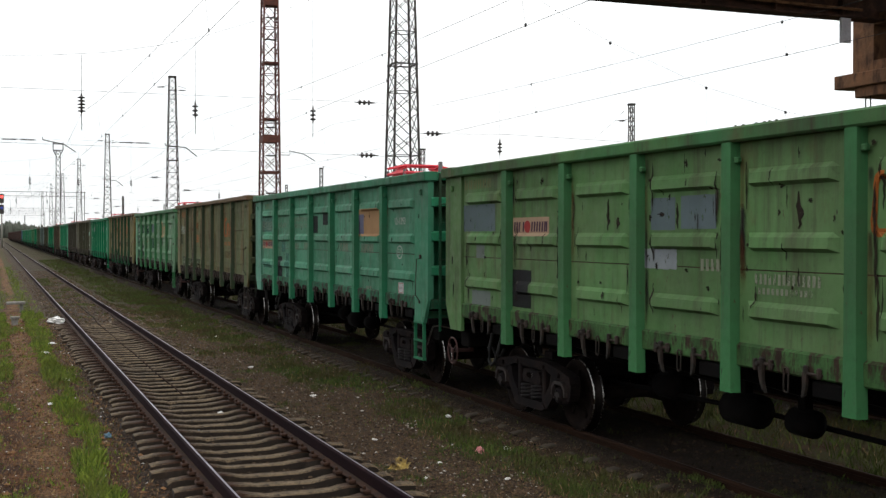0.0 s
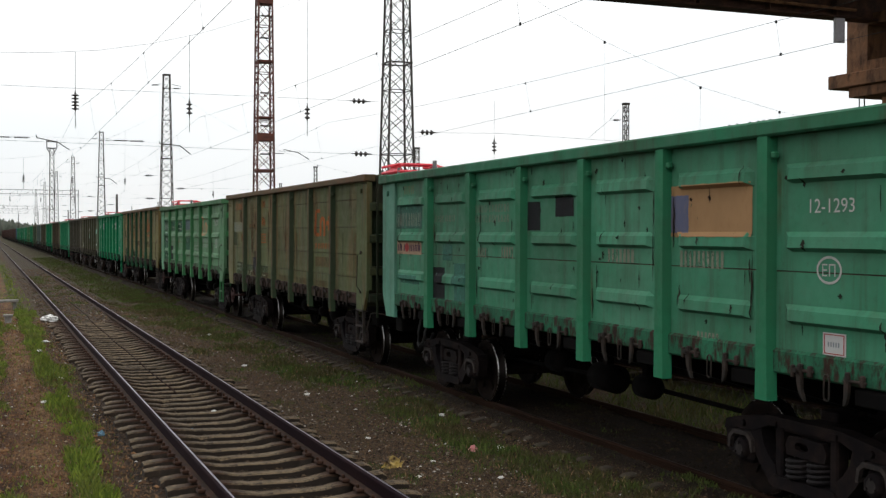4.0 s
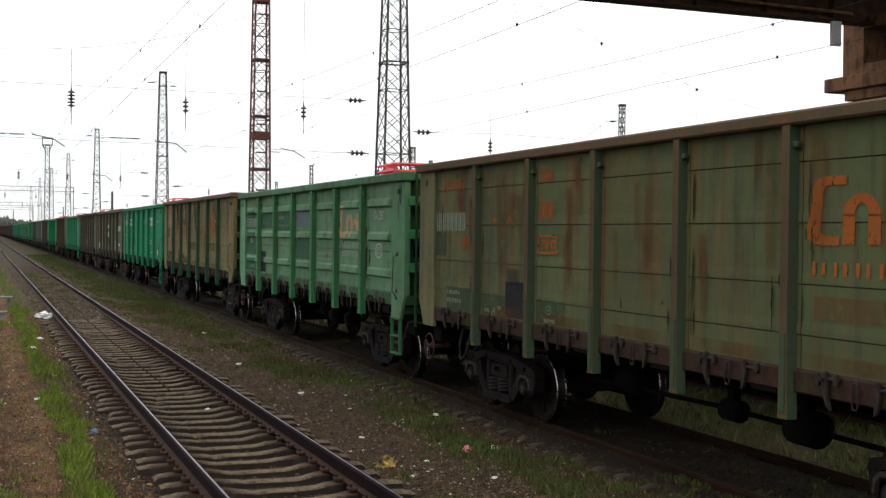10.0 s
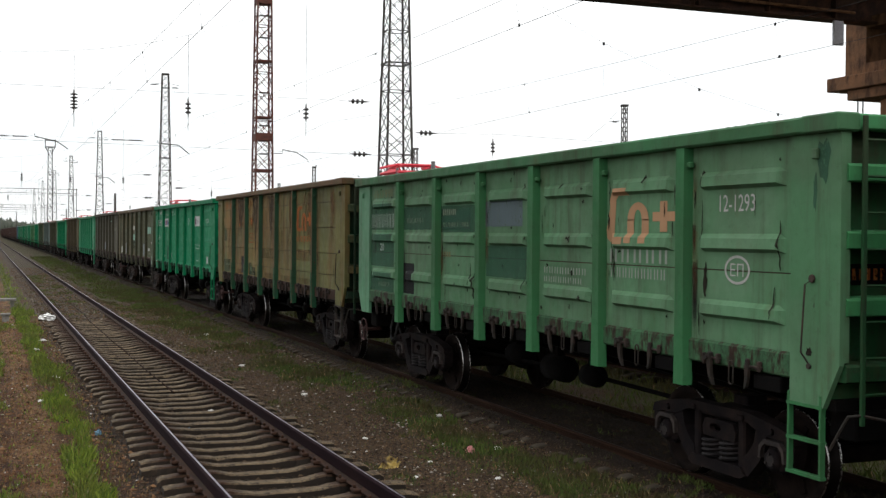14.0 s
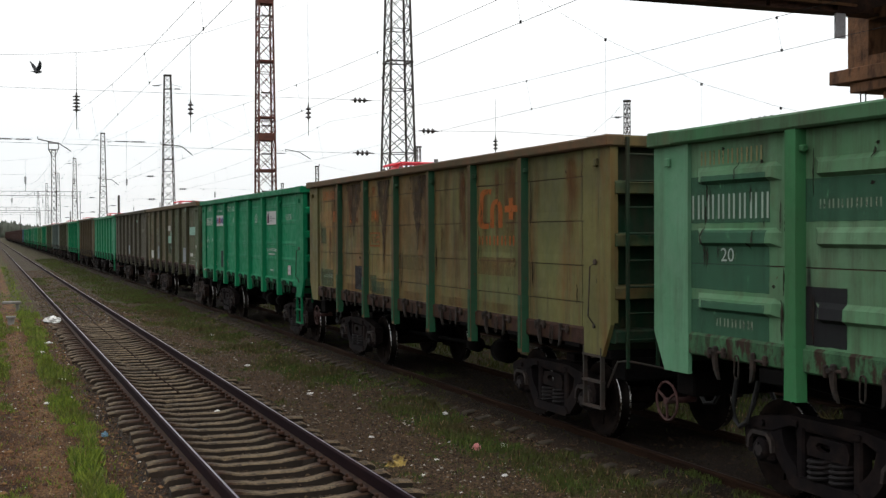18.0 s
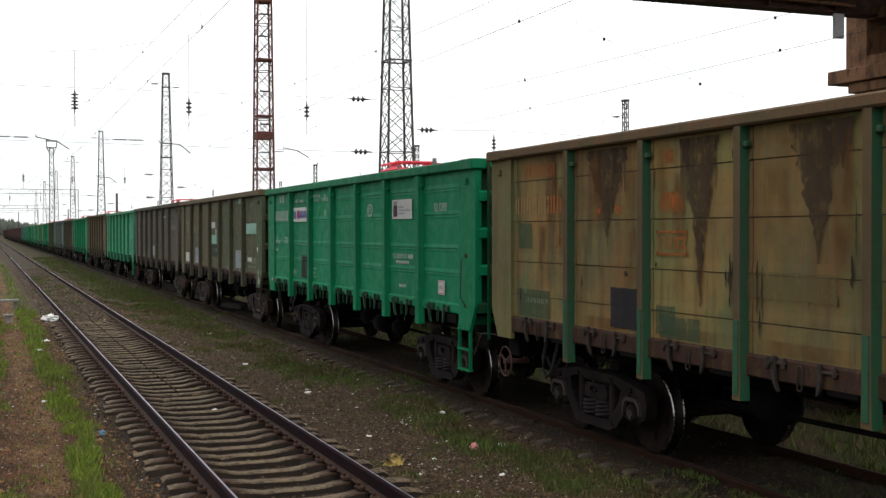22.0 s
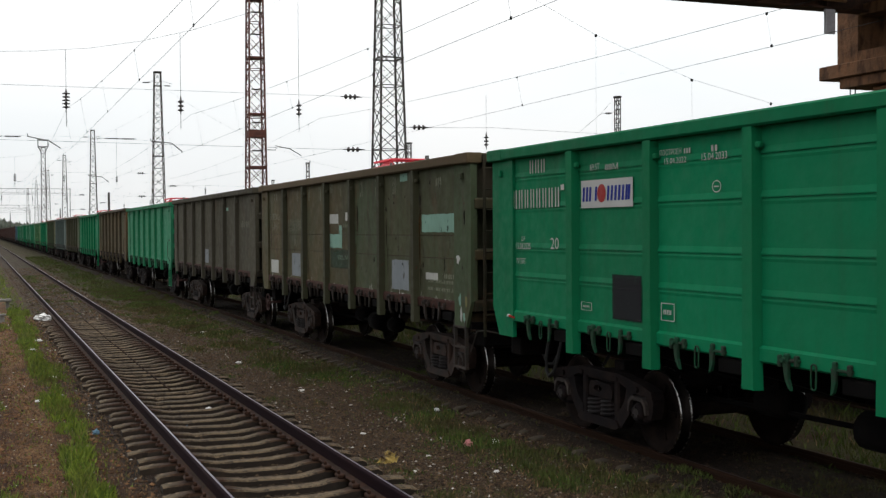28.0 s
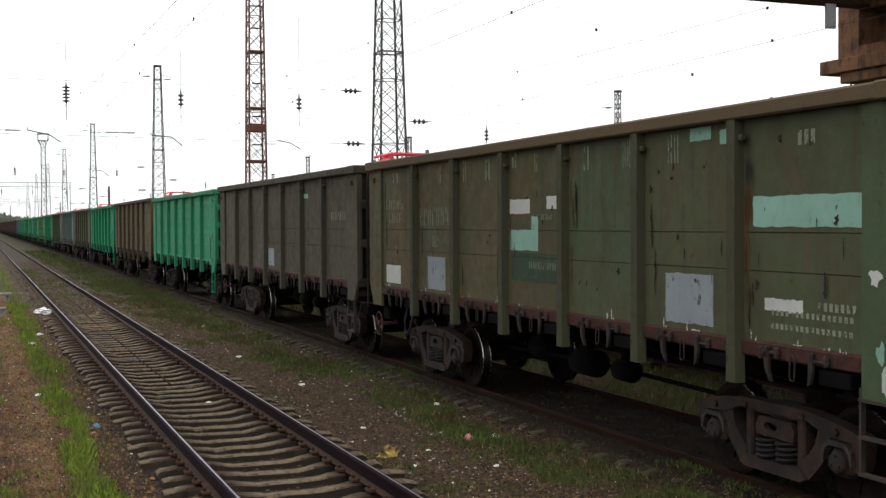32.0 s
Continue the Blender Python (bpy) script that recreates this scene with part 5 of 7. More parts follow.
def side_frame_mesh():
    """Cast truck side: arched top chord, axle jaws, slanting ties to the spring seat, tall windows beside the spring opening."""
    bm = bmesh.new()
    x0, x1 = -1.09, -0.95
    half = [(0.5, 0.865), (1.0, 0.79), (1.19, 0.74), (1.22, 0.64), (1.08, 0.67), (0.76, 0.68), (0.5, 0.77)]
    plate(bm, [(-u, v) for u, v in half[:4][::-1]] + half + [(-u, v) for u, v in half[4:][::-1]], "x", x0 - 0.02, x1)
    for s in (-1, 1):
        tie = [(0.64, 0.72), (0.8, 0.69), (0.79, 0.55), (0.68, 0.4), (0.52, 0.24), (0.38, 0.22), (0.42, 0.4), (0.52, 0.48), (0.6, 0.58)]
        tie = [(s * u, v) for u, v in tie]
        plate(bm, tie if s > 0 else tie[::-1], "x", x0 - 0.008, x1)
        box(bm, x0, x1, min(s * 0.33, s * 0.44), max(s * 0.33, s * 0.44), 0.27, 0.8, 0.02)
        leg = [(1.06, 0.67), (1.22, 0.66), (1.2, 0.5), (1.16, 0.42), (1.09, 0.42)]
        leg = [(s * u, v) for u, v in leg]
        plate(bm, leg if s > 0 else leg[::-1], "x", x0 - 0.004, x1)
        box(bm, x0 - 0.045, x0 - 0.021, s * 0.42 - 0.05, s * 0.42 + 0.05, 0.77, 0.83, 0.008)
        lathe(bm, [(x0 - 0.05, 0.03), (x0 - 0.021, 0.036)], "x", 8, (0, s * 0.9, 0.735))
    plate(bm, [(-0.5, 0.24), (-0.42, 0.2), (0.42, 0.2), (0.5, 0.24), (0.42, 0.315), (-0.42, 0.315)], "x", x0 - 0.035, x1 + 0.02)
    box(bm, x0 + 0.015, x1, -0.33, 0.33, 0.735, 0.775, 0.01)
    end = [(-0.27, 0.53), (0.0, 0.53), (0.27, 0.53), (0.29, 0.62), (0.24, 0.71), (0.0, 0.715), (-0.24, 0.71), (-0.29, 0.62)]
    holed_plate(bm, end, (0.06, 0.63), 0.1, 0.045, x0 + 0.005, x0 + 0.06)
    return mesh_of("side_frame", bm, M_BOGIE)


def spring_mesh():
    bm = bmesh.new()
    pts = [(-1.04 + 0.115 * math.cos(a), 0.115 * math.sin(a), 0.325 + 0.049 * a / math.tau) for a in np.linspace(0, 4.1 * math.tau, 58)]
    tube(bm, pts, 0.02, 5)
    return mesh_of("spring", bm, M_SPRING)


def axle_box_mesh():
    """Bearing adapter saddle, the bearing's housing and the round end cap of the axle."""
    bm = bmesh.new()
    plate(bm, [(-0.2, 0.47), (-0.185, 0.59), (-0.12, 0.655), (0.12, 0.655), (0.185, 0.59), (0.2, 0.47), (0.17, 0.47), (0.15, 0.57), (0.1, 0.615), (-0.1, 0.615), (-0.15, 0.57), (-0.17, 0.47)], "x", -1.14, -0.95)
    box(bm, -1.1, -0.95, -0.135, 0.135, 0.34, 0.61, 0.045, None, 1)
    lathe(bm, [(-1.15, 0.06), (-1.145, 0.09), (-1.125, 0.105), (-0.95, 0.12)], "x", 14, (0, 0, 0.475), [1, 1, 1])
    for k in range(3):
        a = math.pi / 2 + k * math.tau / 3
        lathe(bm, [(-1.165, 0.014), (-1.14, 0.014)], "x", 6, (0, 0.06 * math.cos(a), 0.475 + 0.06 * math.sin(a)), [1])
    return mesh_of("axle_box", bm, M_ADAPTER, M_BOGIE)


def bolster_mesh():
    bm = bmesh.new()
    box(bm, -1.0, 1.0, -0.2, 0.2, 0.6, 0.86, 0.03)
    lathe(bm, [(0.8, 0.3), (0.98, 0.24)], "z", 16)
    for s in (-1, 1):
        box(bm, s * 0.7 - 0.12, s * 0.7 + 0.12, -0.12, 0.12, 0.86, 0.96, 0.01)
        box(bm, -0.7, 0.7, s * 0.42 - 0.03, s * 0.42 + 0.03, 0.4, 0.48)
        for q in (-1, 1):
            box(bm, q * 0.785 - 0.05, q * 0.785 + 0.05, s * 0.4 - 0.04, s * 0.4 + 0.04, 0.28, 0.62, 0.02)
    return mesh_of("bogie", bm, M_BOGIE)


WHEEL_ME, SIDE_ME, SPRING_ME, BOX_ME, BOLSTER_ME = wheelset_mesh(), side_frame_mesh(), spring_mesh(), axle_box_mesh(), bolster_mesh()
BOGIE_Y, AXLE_Y, WHEEL_R = 4.41, 0.925, 0.476


def add_bogie(wagon, y, full=True):
    bg = part("bogie", BOLSTER_ME, None, wagon, "grimy cast-steel two-axle bogie", pose(0, y, 0))
    for s in (-1, 1):
        turn = HALF_TURN if s > 0 else Matrix()
        part("side_frame", SIDE_ME, None, bg, "", turn)
        for back, a in ((0, 0.13), (0.03, -0.13), (0.12, 0.0)):
            part("spring", SPRING_ME, None, bg, "", turn @ pose(back, a, 0))
        for a in (-AXLE_Y, AXLE_Y):
            part("axle_box", BOX_ME, None, bg, "", turn @ pose(0, a, 0))
    for a in (-AXLE_Y, AXLE_Y):
        part("wheelset", WHEEL_ME, None, bg, "dark wheels with polished treads", pose(0, a, WHEEL_R))


def gondola(style, top, low):
    """An open four-axle wagon, its middle at the origin on the rail level."""
    w = thing("gondola_wagon", "", "freight wagon", None, "train of gondola wagons")
    deep = 0.122 if style == "plank" else 0.145      # height of the top rail
    edge = top - deep
    bays = [-HL + 0.64] + list(POSTS) + [HL - 0.64]
    post_me = post_mesh(edge, low, 0.72 if style == "plank" else 0.85 if style == "sheet" else 1.0)
    corner_me = {s: corner_mesh(edge, s) for s in (-1, 1)}
    bm = bmesh.new()
    box(bm, -POST_X - 0.015, -WALL + 0.12, -HL - 0.02, HL + 0.02, top - deep, top, 0.02)
    for s in (-1, 1):
        box(bm, -POST_X - 0.02, -WALL + 0.12, s * (HL - 0.2) - 0.24, s * (HL - 0.2) + 0.24, top - deep - 0.005, top + 0.006, 0.015)
    rail_me = mesh_of("top_rail", bm, M_LATCH)
    panels = [panel_mesh(style, a, b, edge) for a, b in zip(bays, bays[1:])]
    for side in (0, 1):
        turn = HALF_TURN if side else Matrix()
        for me in panels:
            part("panel", me, None, w, "", turn)
        for y in POSTS:
            part("post", post_me, None, w, "", turn @ pose(0, y, 0))
        for s in (-1, 1):
            part("corner_plate", corner_me[s], None, w, "", turn)
        part("top_rail", rail_me, None, w, "", turn)
        if side == 0:
            for a, b in zip(bays, bays[1:]):
                part("hatch_hook", HOOK_ME, None, w, "", pose(0, a + (b - a) * 0.7, 0))
                part("hatch_pawl", PAWL_ME, None, w, "", pose(0, a + (b - a) * 0.3, 0))
                part("tie_loop", LOOP_ME, None, w, "", pose(0, a + (b - a) * 0.5, 0.05))
    # ends
    bm = bmesh.new()
    box(bm, -BODY_X + 0.05, BODY_X - 0.05, -HL + 0.17, -HL + 0.21, 1.22, top - 0.02)
    end_me = mesh_of("end_wall", bm, M_LATCH)
    rib_me = []
    zs = {"bulge": (3.12, 2.56, 2.0, 1.45), "rib": (3.095, 2.555, 2.015, 1.47), "plank": (3.085, 2.485, 1.88, 1.38), "sheet": (2.94, 2.2, 1.46)}[style]
    for z in zs:
        bm = bmesh.new()
        plate(bm, [(-HL + 0.17, z - 0.075), (-HL + 0.0, z - 0.075), (-HL - 0.02, z - 0.065), (-HL - 0.02, z + 0.055), (-HL + 0.0, z + 0.075), (-HL + 0.17, z + 0.09)], "x", -BODY_X + 0.06, BODY_X - 0.06)
        rib_me.append(mesh_of("end_rib", bm, M_LATCH))
    bm = bmesh.new()
    box(bm, -WALL + 0.1, WALL - 0.1, -HL - 0.0, -HL + 0.18, top - 0.13, top + 0.002, 0.015)
    cap_me = mesh_of("end_rail", bm, M_LATCH)
    bm = bmesh.new()
    for x in (-1.29, -0.9):
        box(bm, x - 0.022, x + 0.022, -HL - 0.075, -HL - 0.045, 1.02, top - 0.02, 0.005)
    for k in range(8):
        z = top - 0.22 - k * 0.302
        tube(bm, [(-1.29, -HL - 0.055, z), (-0.9, -HL - 0.055, z)], 0.012, 5)
    ladder_me = mesh_of("ladder", bm, M_LATCH)
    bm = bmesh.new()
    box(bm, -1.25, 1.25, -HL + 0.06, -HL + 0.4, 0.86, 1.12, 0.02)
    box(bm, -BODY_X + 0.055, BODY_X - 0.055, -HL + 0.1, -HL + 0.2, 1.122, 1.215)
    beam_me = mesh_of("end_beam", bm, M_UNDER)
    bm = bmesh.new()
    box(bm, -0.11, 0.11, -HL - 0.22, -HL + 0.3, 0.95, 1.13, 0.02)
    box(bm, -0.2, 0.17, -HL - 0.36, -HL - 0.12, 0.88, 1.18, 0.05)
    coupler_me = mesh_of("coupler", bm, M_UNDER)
    bm = bmesh.new()
    tube(bm, [(-0.34, -HL + 0.1, 1.0), (-0.38, -HL - 0.05, 0.78), (-0.36, -HL - 0.2, 0.6), (-0.33, -HL - 0.34, 0.62), (-0.3, -HL - 0.4, 0.74)], 0.026, 6)
    hose_me = mesh_of("brake_hose", bm, M_RUBBER)
    bm = bmesh.new()
    tube(bm, [(-1.42, -HL + 0.18, 0.79), (-1.41, -HL + 0.08, 0.95), (-1.4, -HL - 0.02, 1.1), (-1.3, -HL - 0.06, 1.11), (-0.8, -HL - 0.16, 1.0), (-0.25, -HL - 0.24, 1.1)], 0.014, 5)
    lever_me = mesh_of("uncoupling_lever", bm, M_STEP)
    for turn in (Matrix(), HALF_TURN):
        part("end_wall", end_me, None, w, "", turn)
        for me in rib_me[:-1]:
            part("end_rib", me, None, w, "", turn)
        part("end_sill", rib_me[-1], None, w, "", turn)
        part("end_rail", cap_me, None, w, "", turn)
        part("ladder", ladder_me, None, w, "", turn)
        part("end_beam", beam_me, None, w, "", turn)
        part("coupler", coupler_me, None, w, "automatic coupler", turn)
        part("brake_hose", hose_me, None, w, "", turn)
        part("uncoupling_lever", lever_me, None, w, "", turn)
    bm = bmesh.new()
    tube(bm, [(-1.08, 5.77, 1.12), (-1.14, 5.75, 0.88), (-1.17, 5.68, 0.72), (-1.18, 5.58, 0.66), (-1.17, 5.48, 0.72), (-1.14, 5.43, 0.88), (-1.08, 5.42, 1.12)], 0.026, 6)
    part("air_hose", bm, M_RUBBER, w, "slack loop of black hose")
    # corner step and grab rod at the near corner, hand-brake wheel at the far one
    bm = bmesh.new()
    for y in (-HL + 0.65, -HL + 0.23):
        bar(bm, (-BODY_X + 0.02, y, 0.53), (-BODY_X + 0.02, y, 1.24), 0.05, 0.025)
    for z in (0.54, 0.84, 1.14):
        bar(bm, (-BODY_X + 0.02, -HL + 0.67, z), (-BODY_X + 0.02, -HL + 0.21, z), 0.06, 0.028)
    part("foot_step", bm, M_STEP, w)
    if style != "sheet":
        bm = bmesh.new()
        yh = -HL + 0.34
        tube(bm, [(-BODY_X - 0.01, yh, 2.22), (-BODY_X - 0.07, yh + 0.02, 2.18), (-BODY_X - 0.075, yh + 0.06, 1.6), (-BODY_X - 0.01, yh + 0.04, 1.5)], 0.009, 5)
        lathe(bm, [(-BODY_X - 0.025, 0.035), (-BODY_X - 0.005, 0.035)], "x", 8, (0, yh, 2.23))
        lathe(bm, [(-BODY_X - 0.025, 0.024), (-BODY_X - 0.005, 0.024)], "x", 8, (0, yh + 0.03, 1.48))
        part("grab_rod", bm, M_LATCH, w)
    if style != "rib":
        bm = bmesh.new()
        yw, zw, xw = HL - (0.15 if style == "bulge" else 0.33), 0.8, -1.42
        tube(bm, [(xw, yw + 0.2 * math.cos(a), zw + 0.2 * math.sin(a)) for a in np.linspace(0, math.tau, 20, endpoint=False)], 0.014, 6, True)
        for k in range(3):
            a = 0.5 + k * math.tau / 3
            bar(bm, (xw, yw, zw), (xw, yw + 0.195 * math.cos(a), zw + 0.195 * math.sin(a)), 0.02)
        lathe(bm, [(xw - 0.025, 0.035), (xw + 0.35, 0.03)], "x", 10, (0, yw, zw))
        bar(bm, (xw + 0.3, yw, zw - 0.02), (xw + 0.3, yw, 1.1), 0.06)
        part("brake_wheel", bm, M_BRAKE, w, "small red-brown hand-brake wheel")
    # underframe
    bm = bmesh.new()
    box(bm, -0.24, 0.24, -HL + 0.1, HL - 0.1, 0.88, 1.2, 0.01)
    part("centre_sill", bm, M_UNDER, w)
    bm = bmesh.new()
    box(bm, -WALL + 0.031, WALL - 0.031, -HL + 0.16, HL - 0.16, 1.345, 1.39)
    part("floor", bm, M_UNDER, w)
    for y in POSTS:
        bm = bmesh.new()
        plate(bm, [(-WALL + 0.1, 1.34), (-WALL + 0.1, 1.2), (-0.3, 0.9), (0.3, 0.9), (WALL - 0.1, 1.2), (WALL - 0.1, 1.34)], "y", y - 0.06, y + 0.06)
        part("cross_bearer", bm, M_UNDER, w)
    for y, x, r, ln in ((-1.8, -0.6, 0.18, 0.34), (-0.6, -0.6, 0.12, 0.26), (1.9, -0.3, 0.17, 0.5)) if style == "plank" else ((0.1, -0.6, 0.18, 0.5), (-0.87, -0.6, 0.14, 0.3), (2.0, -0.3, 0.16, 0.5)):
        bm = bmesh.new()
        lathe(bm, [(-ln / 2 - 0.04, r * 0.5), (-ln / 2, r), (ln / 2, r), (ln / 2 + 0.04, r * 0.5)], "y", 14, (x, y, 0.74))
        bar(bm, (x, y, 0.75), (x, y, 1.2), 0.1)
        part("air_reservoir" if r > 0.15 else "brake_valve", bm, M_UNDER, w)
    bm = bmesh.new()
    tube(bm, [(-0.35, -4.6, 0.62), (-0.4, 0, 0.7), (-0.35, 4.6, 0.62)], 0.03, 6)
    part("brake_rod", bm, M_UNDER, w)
    for y in (-BOGIE_Y, BOGIE_Y):
        add_bogie(w, y)
    return w


# Slot 8: end wall, end sill and ladder carry the gap's shade in colour.
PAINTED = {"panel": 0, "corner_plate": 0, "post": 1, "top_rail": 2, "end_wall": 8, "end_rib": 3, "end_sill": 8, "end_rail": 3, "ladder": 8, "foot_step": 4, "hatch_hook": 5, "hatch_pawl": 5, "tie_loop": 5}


def livery(w, mats):
    """Paints a wagon's sheeting, posts, rails, ends, step and latches."""
    for ob in w.children:
        k = PAINTED.get(ob.name.split(".")[0])
        if k is not None:
            ob.material_slots[0].link = "OBJECT"
            ob.material_slots[0].material = mats[k]
            if k == 0 and len(ob.material_slots) > 1:
                ob.material_slots[1].link = "OBJECT"
                ob.material_slots[1].material = mats[6]
            if k == 1:
                ob.material_slots[1].link = "OBJECT"
                ob.material_slots[1].material = mats[7]


# name: panel colour, its fade, post colour, rust, dirt, gloss, latch colour
LOOKS = {
    "moss": ((0.105, 0.255, 0.08), (0.17, 0.295, 0.12), (0.05, 0.215, 0.075), 0.65, 0.5, 0.55),
    "sea": ((0.05, 0.28, 0.15), (0.095, 0.33, 0.2), (0.022, 0.235, 0.11), 0.45, 0.4, 0.5),
    "olive_rust": ((0.155, 0.152, 0.057), (0.095, 0.158, 0.072), (0.052, 0.084, 0.043), 0.5, 0.45, 0.65),
    "pale": ((0.105, 0.27, 0.128), (0.165, 0.32, 0.18), (0.045, 0.22, 0.08), 0.5, 0.4, 0.55),
    "ochre": ((0.3, 0.17, 0.056), (0.185, 0.205, 0.074), (0.02, 0.098, 0.047), 0.6, 0.5, 0.65),
    "emerald": ((0.001, 0.22, 0.092), (0.002, 0.24, 0.102), (0.001, 0.195, 0.078), 0.04, 0.14, 0.5),
    "drab": ((0.13, 0.096, 0.043), (0.085, 0.1, 0.052), (0.06, 0.062, 0.033), 0.8, 0.45, 0.65),
    "soot": ((0.1, 0.09, 0.06), (0.075, 0.072, 0.05), (0.07, 0.064, 0.045), 0.55, 0.5, 0.7),
    "mint": ((0.03, 0.28, 0.14), (0.05, 0.3, 0.16), (0.02, 0.24, 0.11), 0.15, 0.2, 0.5),
    "brown": ((0.13, 0.095, 0.045), (0.095, 0.078, 0.042), (0.075, 0.058, 0.033), 0.55, 0.5, 0.7),
    "grey": ((0.15, 0.2, 0.185), (0.12, 0.165, 0.155), (0.1, 0.14, 0.13), 0.3, 0.35, 0.6),
    "blue": ((0.06, 0.17, 0.24), (0.08, 0.21, 0.28), (0.06, 0.14, 0.2), 0.3, 0.3, 0.55),
    "oxide": ((0.12, 0.055, 0.045), (0.095, 0.055, 0.05), (0.085, 0.042, 0.037), 0.3, 0.4, 0.7),
}
LIVERY = {}
for key, (a, b, pc, ru, di, gl) in LOOKS.items():
    body = paint(key + "_paint", a, b, ru, di, gl, bloomy=1.5 if key in ("olive_rust", "ochre", "brown") else 1.0, near={"olive_rust": (0.11, 0.152, 0.066), "ochre": (0.155, 0.19, 0.068), "drab": (0.068, 0.11, 0.056)}.get(key))
    post = paint(key + "_post_paint", pc, shade(pc, 1.15), ru, di, gl)
    railc = paint(key + "_rail_paint", shade(a, 0.85), shade(pc, 1.0), ru * 1.25, di * 1.2, gl) if key not in ("olive_rust", "ochre", "drab") else rusty(key + "_rail_rust", (0.11, 0.078, 0.036), (0.125, 0.08, 0.042) if key == "drab" else (0.16, 0.08, 0.036), 0.85, 0.5)
    # End ribs of green wagons brightened past the posts: light put into the paint.
    endc = paint(key + "_end_paint", shade(pc, 1.45), shade(pc, 1.3), ru * 0.6, di * 0.7, gl) if key in ("emerald", "mint", "moss", "sea", "pale") else paint(key + "_end_paint", shade(pc, 0.9), shade(a, 1.0), ru, di, gl)
    stepc = post if key in ("emerald", "sea", "moss", "pale", "mint") else M_STEP
    latch = rusty(key + "_latch", (shade(pc, 0.34)), (0.03, 0.026, 0.02), 0.85, 0.42) if key in ("emerald", "mint") else rusty(key + "_latch", (0.016, 0.013, 0.01), (0.06, 0.036, 0.027), 0.85, 0.4)
    if key in ("olive_rust", "ochre", "drab", "soot", "brown", "oxide"):
        chord = sill_paint(key + "_sill", shade(a, 0.45), (0.085, 0.031, 0.022) if key in ("drab", "soot") else (0.062, 0.027, 0.018), 0.8)
    else:
        chord = body if key in ("emerald", "mint") else sill_paint(key + "_sill", shade(a, 0.85), (0.055, 0.03, 0.02), 0.5)
    front = paint(key + "_post_face", (0.15, 0.088, 0.038), (0.105, 0.085, 0.04), 0.7, 0.6, 0.7) if key in ("olive_rust", "ochre", "brown") else post
    # End sheet: post paint halved for the shade between wagons, with full dirt.
    darkened = paint(key + "_end_sheet", shade(pc, 0.5), shade(pc, 0.36), ru, 1.0, 0.75)
    LIVERY[key] = (body, post, railc, endc, stepc, latch, chord, front, darkened)

LABELS = {
    "moss": "worn moss-green gondola wagon with bulged panels and scratched paint", "sea": "sea-green gondola wagon with bulged panels and patches",
    "olive_rust": "olive-brown gondola wagon with plank seams and orange stencil marks", "pale": "pale green gondola wagon with bulged panels, faded paint",
    "ochre": "rust-streaked ochre gondola wagon with green posts", "emerald": "clean emerald-green gondola wagon with lapped side strakes",
    "drab": "dark olive gondola wagon with peeling white paint patches", "soot": "sooty grey-brown gondola wagon with plain sheeted sides",
    "mint": "bright mint-green gondola wagon with ribbed sides", "brown": "dark brown gondola wagon with rusty posts",
    "grey": "weathered pale grey gondola wagon", "blue": "faded blue gondola wagon", "oxide": "red-oxide brown gondola wagon far down the train"}

PITCH = 14.17
# middle of each wagon behind the first coupling at the start
MIDS = {0: -7.00, 1: 7.17, 2: 21.48, 3: 35.58, 4: 49.88, 5: 63.84, 6: 77.98, 7: 92.10}
STYLE_OF = {"moss": "bulge", "sea": "bulge", "pale": "bulge", "olive_rust": "plank", "ochre": "plank", "emerald": "rib", "mint": "rib", "drab": "sheet", "soot": "sheet", "brown": "plank", "grey": "sheet", "blue": "sheet", "oxide": "sheet"}
ORDER = ["moss", "sea", "olive_rust", "pale", "ochre", "emerald", "drab", "soot", "mint", "brown", "emerald", "drab", "grey", "olive_rust", "emerald", "moss", "mint", "sea", "emerald", "sea", "mint", "blue"] + ["oxide"] * 20
PROTO = {"bulge": gondola("bulge", 3.61, 1.09), "plank": gondola("plank", 3.68, 1.0), "rib": gondola("rib", 3.635, 1.09), "sheet": gondola("sheet", 3.67, 1.08)}
used = set()
TRAIN = []
for k, key in enumerate(ORDER):
    st = STYLE_OF[key]
    mid = MIDS.get(k, MIDS[7] + PITCH * (k - 7))
    if st in used:
        wg = copy_thing(PROTO[st], pose(T2, mid, 0))
    else:
        wg = PROTO[st]
        used.add(st)
    TRAIN.append((wg, mid, key))
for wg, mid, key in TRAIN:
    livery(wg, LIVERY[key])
    tagged(wg, LABELS[key])
W = [t[0] for t in TRAIN]
PALE_CORNER = {1: paint("pale_sea_corner", (0.12, 0.36, 0.25), (0.17, 0.4, 0.29), 0.3, 0.3, 0.55), 3: paint("pale_mint_corner", (0.13, 0.36, 0.19), (0.19, 0.4, 0.25), 0.3, 0.3, 0.55),
               2: paint("straw_corner", (0.21, 0.185, 0.085), (0.17, 0.18, 0.085), 0.4, 0.4, 0.65), 4: paint("straw_corner_worn", (0.21, 0.165, 0.06), (0.15, 0.165, 0.066), 0.4, 0.4, 0.65)}
for k, mat in PALE_CORNER.items():
    for ob in W[k].children:
        if ob.name.startswith("corner_plate") and ob.matrix_basis.to_3x3()[0][0] > 0 and ob.data.vertices[0].co.y > 0:
            ob.material_slots[0].material = mat
M_BOGIE_RUST = rusty("rusted_cast_steel", (0.02, 0.0135, 0.0115), (0.06, 0.03, 0.02), 0.9, 0.5)
